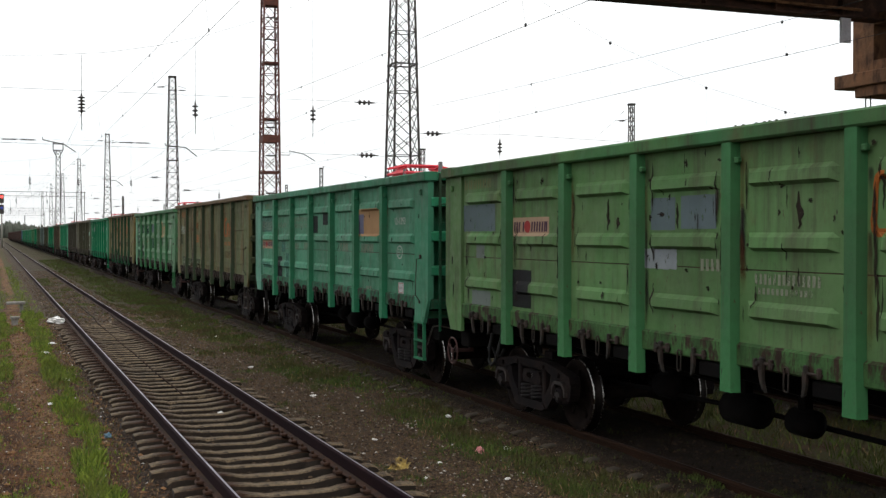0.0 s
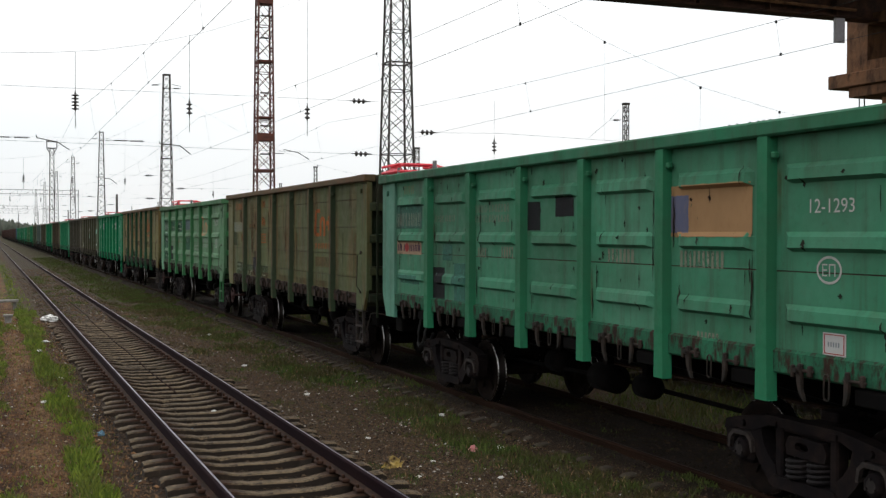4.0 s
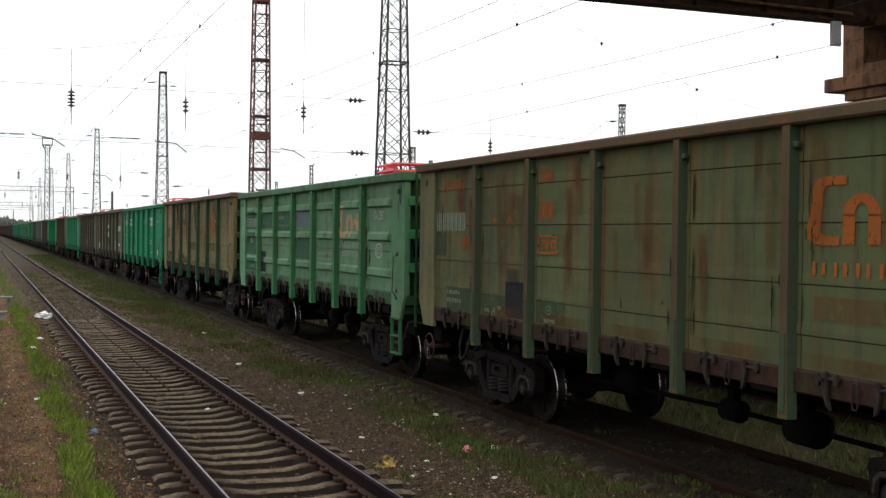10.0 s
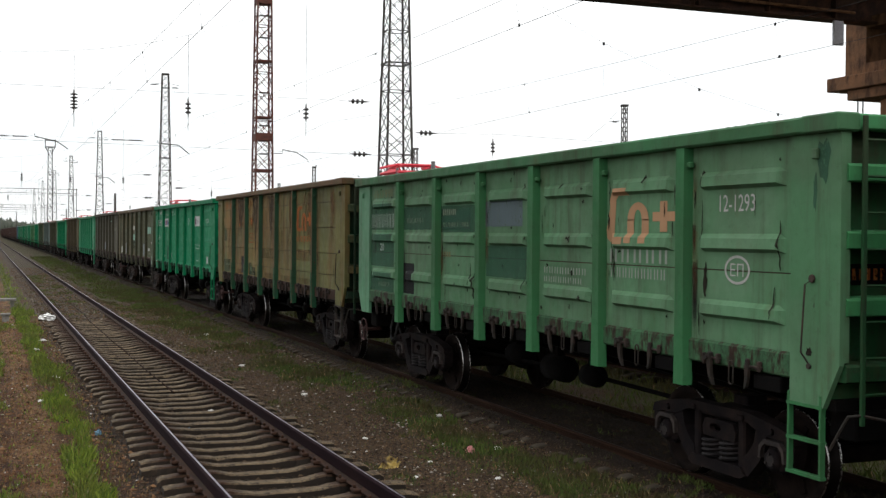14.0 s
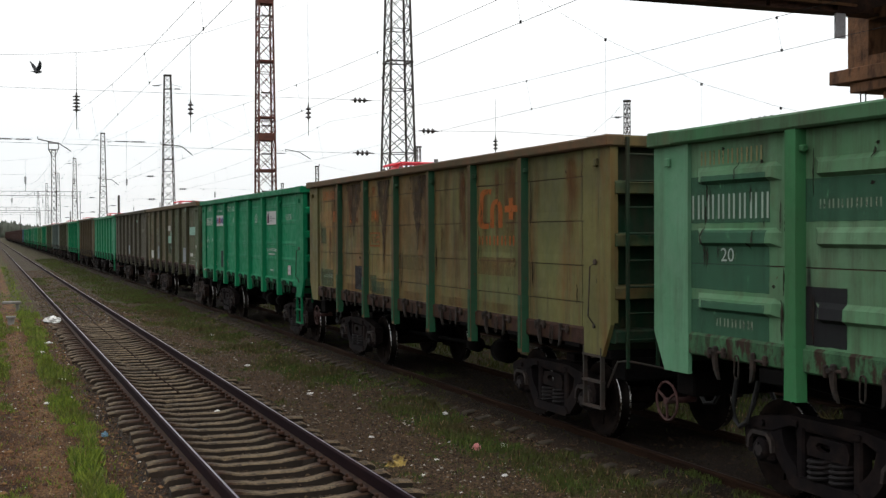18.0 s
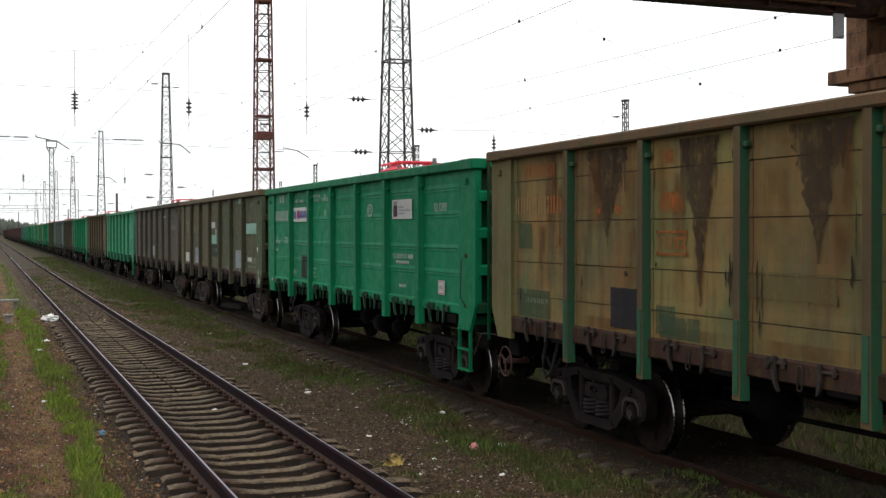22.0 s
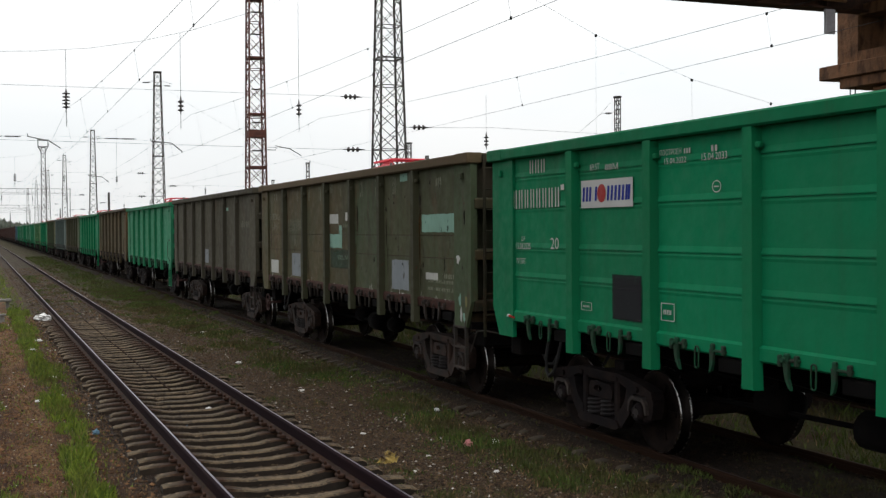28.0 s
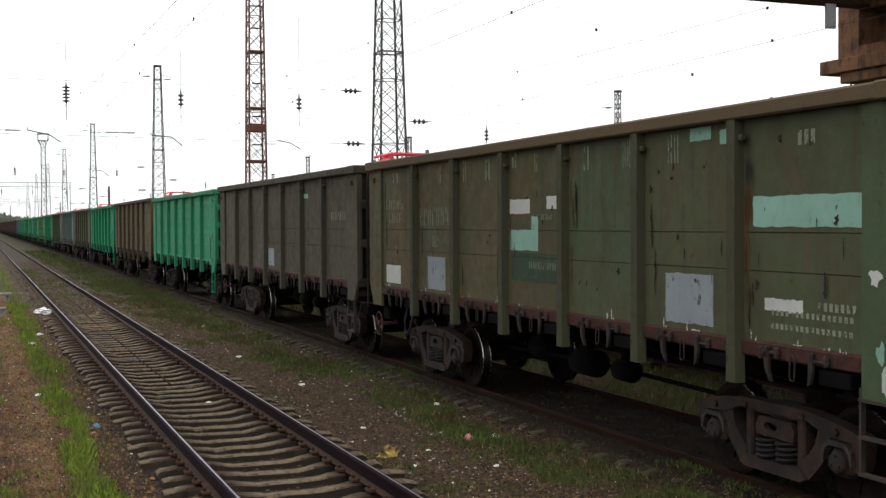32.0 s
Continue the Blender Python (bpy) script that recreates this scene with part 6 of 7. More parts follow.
for k in (6, 7):
    for ob in W[k].children_recursive:
        for slot in ob.material_slots:
            if slot.material == M_BOGIE:
                slot.link = "OBJECT"
                slot.material = M_BOGIE_RUST
for ob in list(W[1].children):
    if ob.name.startswith("brake_wheel"):
        bpy.data.objects.remove(ob)


# ---- markings on the wagon sides ----
def ink(name, c, wear, under, cover=1.0, thin=False):
    return flat_paint("marking_" + name, c, wear, under, 0.8, cover, thin)


INK = {
    "white": ink("white", (0.62, 0.62, 0.58), 0.35, (0.25, 0.3, 0.26)), "cream": ink("cream", (0.36, 0.38, 0.28), 0.75, (0.1, 0.14, 0.08), 0.7),
    "yellow": ink("yellow", (0.34, 0.31, 0.14), 0.6, (0.12, 0.14, 0.07), 0.8), "yellowfade": ink("yellowfade", (0.2, 0.15, 0.06), 0.8, (0.14, 0.12, 0.055), 0.5),
    "orange": ink("orange", (0.5, 0.135, 0.022), 0.65, (0.2, 0.11, 0.05), 0.85), "orangefade": ink("orangefade", (0.24, 0.11, 0.04), 0.85, (0.14, 0.115, 0.055), 0.4),
    "orangewhite": ink("orangewhite", (0.62, 0.36, 0.2), 0.22, (0.45, 0.14, 0.05), 0.95), "black": ink("black", (0.02, 0.018, 0.023), 0.35, (0.035, 0.035, 0.033), 0.88),
    "bluegrey": ink("bluegrey", (0.17, 0.22, 0.25), 0.5, (0.13, 0.2, 0.15), 0.75), "palegrey": ink("palegrey", (0.27, 0.31, 0.3), 0.45, (0.15, 0.2, 0.13), 0.75),
    "lilac": ink("lilac", (0.38, 0.42, 0.45), 0.55, (0.25, 0.25, 0.25), 0.8), "tealgrey": ink("tealgrey", (0.085, 0.21, 0.17), 0.6, (0.05, 0.2, 0.12), 0.65),
    "aqua": ink("aqua", (0.09, 0.28, 0.22), 0.6, (0.05, 0.2, 0.13), 0.6), "tan": ink("tan", (0.46, 0.27, 0.13), 0.35, (0.3, 0.14, 0.06)),
    "violet": ink("violet", (0.16, 0.17, 0.27), 0.4, (0.3, 0.22, 0.18)), "darkgreen": ink("darkgreen", (0.06, 0.11, 0.058), 0.65, (0.1, 0.115, 0.06), 0.55),
    "darkteal": ink("darkteal", (0.045, 0.15, 0.09), 0.5, (0.09, 0.2, 0.12), 0.65), "bluegreen": ink("bluegreen", (0.05, 0.12, 0.085), 0.75, (0.07, 0.085, 0.055), 0.5),
    "mint": ink("mint", (0.3, 0.52, 0.42), 0.45, (0.18, 0.25, 0.18)), "rust": ink("rust", (0.028, 0.017, 0.012), 0.45, (0.07, 0.034, 0.018), 0.9),
    "red": ink("red", (0.45, 0.05, 0.05), 0.25, (0.5, 0.35, 0.3)), "redpaint": ink("redpaint", (0.45, 0.03, 0.02), 0.2, (0.2, 0.05, 0.03)),
    "blue": ink("blue", (0.03, 0.05, 0.32), 0.2, (0.1, 0.1, 0.3)), "boardwhite": ink("boardwhite", (0.66, 0.66, 0.64), 0.12, (0.4, 0.38, 0.33)),
    "boardtan": ink("boardtan", (0.52, 0.36, 0.24), 0.5, (0.35, 0.2, 0.12)), "plum": ink("plum", (0.09, 0.04, 0.07), 0.2, (0.3, 0.25, 0.25))}
INK["tanmark"] = ink("tanmark", (0.46, 0.27, 0.12), 0.6, (0.2, 0.13, 0.055), 0.85)
INK["chalk"] = ink("chalk", (0.5, 0.56, 0.48), 0.45, (0.2, 0.3, 0.2), 0.8)
INK["orangedim"] = ink("orangedim", (0.36, 0.11, 0.022), 0.75, (0.18, 0.11, 0.045), 0.8)
INK["orangemist"] = ink("orangemist", (0.42, 0.125, 0.022), 0.3, (0.17, 0.12, 0.05), 0.9, True)
INK["rustwash"] = ink("rustwash", (0.19, 0.075, 0.02), 0.3, (0.11, 0.07, 0.03), 0.48, True)
INK["sootmist"] = ink("sootmist", (0.03, 0.022, 0.025), 0.3, (0.03, 0.03, 0.03), 0.9, True)
INK["grime"] = ink("grime", (0.065, 0.038, 0.02), 0.85, (0.11, 0.07, 0.035), 0.72)
LAYER = {}


def bulge_out(y, z):
    """How far the pressed ribs stand out of a bulged side at (y, z)."""
    edges = (-HL + 0.64,) + POSTS + (HL - 0.64,)
    for a, b in zip(edges, edges[1:]):
        if a <= y <= b:
            lead, tail = (0.12 if a < -HL + 1 else 0.24), (0.12 if b > HL - 1 else 0.22)
            g = min((y - a - lead) / 0.09, (b - tail - y) / 0.09, 1.0)
            if g <= 0:
                return 0.0
            for zc in RIBS:
                if zc - 0.065 <= z <= zc + 0.11:
                    return g * float(np.interp(z - zc, (-0.065, -0.03, 0.065, 0.11), (0.0, 0.058, 0.048, 0.0)))
    return 0.0


def skin(w, lift):
    key = [k for wg, _, k in TRAIN if wg == w][0]
    style = STYLE_OF[key]
    return (lambda y, z: WALL + bulge_out(y, z) + lift) if style == "bulge" else (lambda y, z: WALL + {"plank": 0.0065, "rib": 0.015, "sheet": 0.0005}[style] + lift)


def next_lift(w, base=0.003):
    LAYER[w.name] = LAYER.get(w.name, 0) + 1
    return base + 0.0001 * LAYER[w.name]


def sheet(bm, f, ys, zs):
    """A thin sheet of paint lying on the wagon's side."""
    g = [[bm.verts.new((-f(y, z), y, z)) for y in ys] for z in zs]
    for i in range(len(zs) - 1):
        for j in range(len(ys) - 1):
            bm.faces.new((g[i][j], g[i][j + 1], g[i + 1][j + 1], g[i + 1][j]))


def levels(a, b, n):
    """Even heights from a to b with the edges of the pressed ribs among them."""
    zs = set(np.linspace(a, b, n))
    for zc in RIBS:
        for e in (0.11, 0.065, -0.03, -0.0651):
            if a < zc + e < b:
                zs.add(zc + e)
    return sorted(zs)


def patch(w, c, y0, y1, z0, z1):
    """A patch of newer paint with brushed, slightly ragged edges."""
    f = skin(w, next_lift(w))
    bm = bmesh.new()
    ys, zs = np.linspace(y1, y0, 17), levels(z0, z1, 9)
    rag = 0.016 if c in ("white", "mint", "lilac") else 0.011
    rag = min(rag, (y0 - y1) * 0.16, (z1 - z0) * 0.16)
    g = []
    for i, z in enumerate(zs):
        row = []
        for k, y in enumerate(ys):
            yy, zz = y, z
            if k in (0, len(ys) - 1):
                yy += rag * (0.4 * noise.noise((y0 * 7, z * 9, k)) + 0.8 * noise.noise((y0 * 3, z * 41, k)))
            if i in (0, len(zs) - 1):
                zz += rag * (0.4 * noise.noise((y * 9, z0 * 7, i)) + 0.8 * noise.noise((y * 41, z0 * 3, i)))
            row.append(bm.verts.new((-f(yy, zz), yy, zz)))
        g.append(row)
    for a, b in zip(g, g[1:]):
        for k in range(len(ys) - 1):
            bm.faces.new((a[k], a[k + 1], b[k + 1], b[k]))
    part("paint_patch", bm, INK[c], w, c.replace("grey", " grey") + " paint patch" if c in ("black", "white", "mint", "lilac", "orange") else "")


def bars(w, c, y0, y1, z0, z1, n):
    """A line of stencilled marks as plain bars."""
    f = skin(w, next_lift(w, 0.006))
    step = (y0 - y1) / n
    bm = bmesh.new()
    for k in range(n):
        a = y0 - step * k
        for at, wd in (((0.26, 0.17), (0.7, 0.17)) if step > 0.1 else ((0.5, 0.6),)):
            sheet(bm, f, (a - step * (at + wd / 2), a - step * (at - wd / 2)), levels(z0, z1, 3))
    tagged(part("lettering", bm, INK[c], w, "worn stencilled marks"), kind="stuff")


def mist(w, c, y0, y1, z0, z1, foot=0.35):
    """A thin coat of sprayed paint or washed-down rust that fades out at its edges."""
    f = skin(w, next_lift(w))
    bm = bmesh.new()
    coat = bm.verts.layers.float.new("coat")
    nu = 8
    g = []
    for z in levels(z0, z1, 11):
        row = []
        for k in range(nu + 1):
            u, v = k / nu, (z - z0) / (z1 - z0)
            y = y1 + (y0 - y1) * u
            p = bm.verts.new((-f(y, z), y, z))
            n_ = 1.0 + 0.9 * noise.noise((y * 6, z * 5, y0))
            p[coat] = max(0.0, min(1.0, min(u, 1 - u) / 0.32 * n_)) * max(0.0, min(1.0, v / foot * n_, (1 - v) / 0.12))
            row.append(p)
        g.append(row)
    for a, b in zip(g, g[1:]):
        for k in range(nu):
            bm.faces.new((a[k], a[k + 1], b[k + 1], b[k]))
    part("paint_mist", bm, INK[c], w)


def washes(w, n, seed, y0, y1):
    """Broad soft runs of rust water down the planks."""
    r = random.Random(seed)
    for _ in range(n):
        y, wd = r.uniform(y1, y0), r.uniform(0.06, 0.18)
        if min(abs(y - p) for p in POSTS) < 0.25:
            continue
        top = r.choice((3.52, 3.52, 3.2, 2.68))
        mist(w, "rustwash", y + wd, y - wd, max(1.5, top - r.uniform(0.5, 1.8)), top, 0.6)


def edge_rust(w, n, seed):
    """Rust weeping along the welds beside the posts."""
    r = random.Random(seed)
    for _ in range(n):
        p, q = r.choice(POSTS), r.choice((-1, 1))
        a, b = p + q * 0.093, p + q * r.uniform(0.15, 0.21)
        top = r.uniform(2.2, 3.44)
        mist(w, r.choice(("rustwash", "rustwash", "sootmist")), max(a, b), min(a, b), max(1.6, top - r.uniform(0.3, 1.1)), top, 0.5)


def ribbon(w, c, y0, y1, z0, z1):
    """An outlined plate mark pinched at its ends, with plain bars inside."""
    lift = next_lift(w, 0.005)
    bm = bmesh.new()
    t = 0.12
    for a, b in (((0.0, 1.0), (1.0, 1.0)), ((0.0, 0.0), (1.0, 0.0))):
        q = -t if a[1] else t
        shape(bm, (a, b, (b[0] - 0.06, b[1] + q), (a[0] + 0.06, a[1] + q)))
    for u, q in ((0.0, 1), (1.0, -1)):
        shape(bm, ((u, 1.0), (u + q * 0.1, 0.5), (u + q * 0.15, 0.5), (u + q * 0.06, 1.0)))
        shape(bm, ((u, 0.0), (u + q * 0.06, 0.0), (u + q * 0.15, 0.5), (u + q * 0.1, 0.5)))
    for u in (0.24, 0.34, 0.44, 0.5, 0.6, 0.66):
        shape(bm, ((u, 0.24), (u + 0.045, 0.24), (u + 0.045, 0.76), (u, 0.76)))
    for v in (0.28, 0.62):
        shape(bm, ((0.74, v), (0.88, v), (0.88, v + 0.12), (0.74, v + 0.12)))
    drawn(w, bm, y0, y1, z0, z1, skin(w, lift))
    part("outlined_mark", bm, INK[c], w, "faded orange outlined mark")


def scar(w, c, y0, y1, z0, z1):
    """A ragged gouge with rusted metal showing."""
    f = skin(w, next_lift(w))
    r = random.Random(int(y0 * 100 + z0 * 10))
    bm = bmesh.new()
    n = 9
    rows = []
    for k in range(n):
        z = z0 + (z1 - z0) * k / (n - 1)
        m_ = (y0 + y1) / 2 + r.uniform(-0.15, 0.15) * (y0 - y1)
        h_ = (y0 - y1) / 2 * 0.6 * (0.15 + 0.85 * math.sin(math.pi * (k + 0.4) / (n - 0.2))) * r.uniform(0.5, 1.2)
        rows.append((bm.verts.new((-f(m_, z), m_ - h_, z)), bm.verts.new((-f(m_, z), m_ + h_, z))))
    for a, b in zip(rows, rows[1:]):
        bm.faces.new((a[0], a[1], b[1], b[0]))
    part("scratch", bm, INK[c], w)


def streak(w, c, y0, y1, z0, z1):
    """A dark run of spilt grime that narrows downwards, with ragged edges and side drips."""
    f = skin(w, next_lift(w))
    r = random.Random(int(abs(y0) * 77))
    bm = bmesh.new()
    n = 24
    rows = []
    for k in range(n + 1):
        u = k / n
        z = z1 + (z0 - z1) * u
        g = (1 - u) ** (1.1 + 0.5 * r.random()) * 0.5 + 0.012
        m_ = (y0 + y1) / 2 + 0.05 * noise.noise((y0, z * 4, 0))
        rows.append((bm.verts.new((-f(m_, z), m_ - g * (y0 - y1) * r.uniform(0.8, 1.1), z)), bm.verts.new((-f(m_, z), m_ + g * (y0 - y1) * r.uniform(0.8, 1.1), z))))
    for a, b in zip(rows, rows[1:]):
        bm.faces.new((a[0], a[1], b[1], b[0]))
    for k in range(5):
        y = r.uniform(y1, y0)
        d = r.uniform(0.02, 0.05)
        e = z1 - (z1 - z0) * r.uniform(0.15, 0.5)
        drip = bmesh.new()
        drip.faces.new([drip.verts.new((-f(y, z1) - 0.0006 * (k + 1), y + q, z)) for q, z in ((-d, z1), (d, z1), (d * 0.3, e), (-d * 0.2, e))])
        part("grime_drip", drip, INK["grime"], w)
    part("grime_streak", bm, INK["grime"], w, "dark run of grime")


def drawn(w, bm, y0, y1, z0, z1, f):
    """Maps a flat drawing in the unit square onto the side, cut where the pressed ribs bend it."""
    for zc in RIBS:
        for e in (0.11, 0.065, -0.03, -0.065):
            v = (zc + e - z0) / (z1 - z0)
            if 0 < v < 1:
                bmesh.ops.bisect_plane(bm, geom=bm.verts[:] + bm.edges[:] + bm.faces[:], plane_co=(0, v, 0), plane_no=(0, 1, 0))
    for a, b in zip((-HL + 0.64,) + POSTS, POSTS + (HL - 0.64,)):
        for y in (a + 0.24, a + 0.33, b - 0.31, b - 0.22):
            u = (y - y0) / (y1 - y0)
            if 0 < u < 1:
                bmesh.ops.bisect_plane(bm, geom=bm.verts[:] + bm.edges[:] + bm.faces[:], plane_co=(u, 0, 0), plane_no=(1, 0, 0))
    for v in bm.verts:
        y, z = y0 + (y1 - y0) * v.co.x, z0 + (z1 - z0) * v.co.y
        v.co = Vector((-f(y, z), y, z))


def shape(bm, pts):
    bm.faces.new([bm.verts.new((u, v, 0)) for u, v in pts])


def arc(bm, cx, cy, rx, ry, a0, a1, t, n=14):
    rows = []
    for k in range(n + 1):
        a = radians(a0 + (a1 - a0) * k / n)
        rows.append([bm.verts.new((cx + (rx - q) * math.cos(a), cy + (ry - q * 1.3) * math.sin(a), 0)) for q in (0, t)])
    for a, b in zip(rows, rows[1:]):
        bm.faces.new((a[0], a[1], b[1], b[0]))


def emblem(w, c, y0, y1, z0, z1):
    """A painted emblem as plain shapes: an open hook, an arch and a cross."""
    bm = bmesh.new()
    shape(bm, ((0.03, 0.1), (0.08, 0.03), (0.16, 0.0), (0.18, 0.13), (0.16, 0.16), (0.14, 0.2), (0.15, 0.42), (0.04, 0.42), (0.015, 0.25)))
    shape(bm, ((0.16, 0.0), (0.3, 0.0), (0.31, 0.13), (0.18, 0.13)))
    shape(bm, ((0.04, 0.42), (0.15, 0.42), (0.16, 0.65), (0.07, 0.65), (0.05, 0.54)))
    shape(bm, ((0.07, 0.65), (0.16, 0.65), (0.165, 0.8), (0.2, 0.87), (0.36, 0.87), (0.37, 1.0), (0.16, 1.0), (0.09, 0.93), (0.065, 0.8)))
    arc(bm, 0.49, 0.42, 0.155, 0.32, 0, 180, 0.1)
    shape(bm, ((0.335, 0.02), (0.435, 0.02), (0.435, 0.44), (0.335, 0.44)))
    shape(bm, ((0.545, 0.02), (0.645, 0.02), (0.645, 0.44), (0.545, 0.44)))
    shape(bm, ((0.7, 0.4), (0.8, 0.4), (0.8, 0.22), (0.9, 0.22), (0.9, 0.4), (1.0, 0.4), (1.0, 0.56), (0.9, 0.56), (0.9, 0.74), (0.8, 0.74), (0.8, 0.56), (0.7, 0.56)))
    drawn(w, bm, y0, y1, z0, z1, skin(w, next_lift(w, 0.004)))
    part("emblem", bm, INK[c], w, "faded orange painted emblem")


def board(w, c, y0, y1, z0, z1):
    """A maker's board: pale plate with a red disc between blocks."""
    lift = next_lift(w, 0.004)
    bm = bmesh.new()
    sheet(bm, skin(w, lift), np.linspace(y1, y0, 7), levels(z0, z1, 4))
    pl = part("maker_board", bm, INK["boardwhite" if c == "blue" else "boardtan"], w, "pale maker's board with a red disc")
    bm = bmesh.new()
    for u0, u1 in ((0.03, 0.14), (0.165, 0.32), (0.52, 0.63), (0.66, 0.77), (0.8, 0.84), (0.865, 0.95)):
        wd = min(0.04, u1 - u0)
        for u in sorted({u0, u1 - wd}):
            shape(bm, ((u, 0.24), (u + wd, 0.24), (u + wd + 0.015, 0.76), (u + 0.015, 0.76)))
    drawn(w, bm, y0, y1, z0, z1, skin(w, lift + 0.004))
    tagged(part("lettering", bm, INK["blue" if c == "blue" else "plum"], pl), kind="stuff")
    bm = bmesh.new()
    shape(bm, [(0.42 + 0.085 * math.cos(a), 0.51 + 0.33 * math.sin(a)) for a in np.linspace(0, math.tau, 20, endpoint=False)])
    drawn(w, bm, y0, y1, z0, z1, skin(w, lift + 0.005))
    part("disc", bm, INK["red"], pl)


def notice(w, c, y0, y1, z0, z1):
    """A white owner's notice with a dark window mark and grey lines."""
    lift = next_lift(w, 0.004)
    bm = bmesh.new()
    sheet(bm, skin(w, lift), np.linspace(y1, y0, 4), (z0, z1))
    pl = part("notice_board", bm, INK["boardwhite"], w, "white notice with a dark square mark")
    bm = bmesh.new()
    shape(bm, ((0.07, 0.12), (0.28, 0.12), (0.28, 0.72), (0.07, 0.72)))
    for v in (0.76, 0.82, 0.88):
        shape(bm, ((0.07, v), (0.28, v), (0.28, v + 0.035), (0.07, v + 0.035)))
    drawn(w, bm, y0, y1, z0, z1, skin(w, lift + 0.004))
    part("window_mark", bm, INK["plum"], pl)
    bm = bmesh.new()
    for v, e in ((0.56, 0.62), (0.4, 0.97), (0.24, 0.7)):
        for k in range(int((e - 0.34) / 0.045)):
            u = 0.34 + k * 0.045
            shape(bm, ((u, v), (u + 0.03, v), (u + 0.03, v + 0.09), (u, v + 0.09)))
    drawn(w, bm, y0, y1, z0, z1, skin(w, lift + 0.005))
    tagged(part("lettering", bm, INK["lilac"], pl), kind="stuff")


def stencil(w, c, y0, y1, z0, z1, words):
    """Readable stencilled characters."""
    cu = bpy.data.curves.new("stencil", "FONT")
    cu.body, cu.size, cu.resolution_u = words, 1.0, 3
    tmp = bpy.data.objects.new("stencil", cu)
    me = bpy.data.meshes.new_from_object(tmp)
    bpy.data.objects.remove(tmp)
    me.materials.clear()
    n = len(me.vertices)
    co = np.zeros(n * 3)
    me.vertices.foreach_get("co", co)
    co = co.reshape(n, 3)
    lo, hi = co.min(0), co.max(0)
    f = skin(w, next_lift(w, 0.006))
    for v, p in zip(me.vertices, co):
        u, q = (p[0] - lo[0]) / (hi[0] - lo[0]), (p[1] - lo[1]) / (hi[1] - lo[1])
        y, z = y0 + (y1 - y0) * u, z0 + (z1 - z0) * q
        v.co = Vector((-f(y, z), y, z))
    me.materials.append(INK[c])
    part("stencil", me, None, w, "stencilled characters")


def ring(w, c, y0, y1, z0, z1, words):
    bm = bmesh.new()
    arc(bm, 0.5, 0.5, 0.5, 0.5, 0, 360, 0.07, 28)
    drawn(w, bm, y0, y1, z0, z1, skin(w, next_lift(w, 0.004)))
    part("ring_mark", bm, INK[c], w)
    dy, dz = (y1 - y0), (z1 - z0)
    stencil(w, c, y0 + dy * 0.24, y0 + dy * 0.76, z0 + dz * (0.28 if words != "-" else 0.45), z0 + dz * (0.72 if words != "-" else 0.55), words)


def framed(w, c, y0, y1, z0, z1):
    """A small framed plate with lines of tiny marks."""
    lift = next_lift(w, 0.005)
    if c == "red":
        bm = bmesh.new()
        sheet(bm, skin(w, lift), np.linspace(y1, y0, 3), levels(z0, z1, 3))
        part("data_plate", bm, INK["boardwhite"], w, "white data plate with a red frame")
    bm = bmesh.new()
    for a in ((0.06, 0.06, 0.94, 0.1), (0.06, 0.9, 0.94, 0.94), (0.06, 0.1, 0.1, 0.9), (0.9, 0.1, 0.94, 0.9)):
        shape(bm, ((a[0], a[1]), (a[2], a[1]), (a[2], a[3]), (a[0], a[3])))
    drawn(w, bm, y0, y1, z0, z1, skin(w, lift + 0.004))
    part("frame", bm, INK[c], w)
    bm = bmesh.new()
    for k in range(5):
        u = 0.24 + k * 0.11
        shape(bm, ((u, 0.38), (u + 0.06, 0.38), (u + 0.06, 0.6), (u, 0.6)))
    drawn(w, bm, y0, y1, z0, z1, skin(w, lift + 0.006))
    tagged(part("lettering", bm, INK["lilac"] if c == "red" else INK[c], w), kind="stuff")

patch(W[0], "bluegrey", 6.21, 4.86, 2.64, 3.03)
patch(W[0], "palegrey", 5.54, 5.24, 2.25, 2.45)
patch(W[0], "palegrey", 5.71, 5.02, 1.54, 1.78)
board(W[0], "orange", 4.24, 3.13, 2.57, 2.82)
patch(W[0], "black", 4.26, 3.66, 1.61, 2.12)
patch(W[0], "lilac", 0.79, 0.14, 2.23, 2.44)
patch(W[0], "bluegrey", 0.65, 0.17, 2.64, 2.98)
patch(W[0], "bluegrey", 0.06, -0.58, 2.65, 2.99)
bars(W[0], "cream", -1.19, -2.15, 2.13, 2.23, 14)
bars(W[0], "cream", -1.24, -2.04, 2.04, 2.10, 12)
scar(W[0], "rust", -1.77, -1.92, 2.64, 2.97)
bars(W[0], "yellow", 6.01, 4.98, 3.26, 3.40, 6)
scar(W[0], "rust", 1.65, 1.54, 2.64, 3.00)
scar(W[0], "rust", 1.44, 1.31, 2.66, 2.79)
bars(W[0], "cream", -0.29, -0.74, 2.23, 2.35, 5)
scar(W[0], "rust", 0.17, 0.09, 2.65, 2.92)
scar(W[0], "rust", 0.53, 0.33, 2.78, 2.83)
scar(W[0], "rust", -1.53, -1.59, 2.76, 2.82)
emblem(W[0], "orange", -2.73, -3.35, 2.57, 3.10)

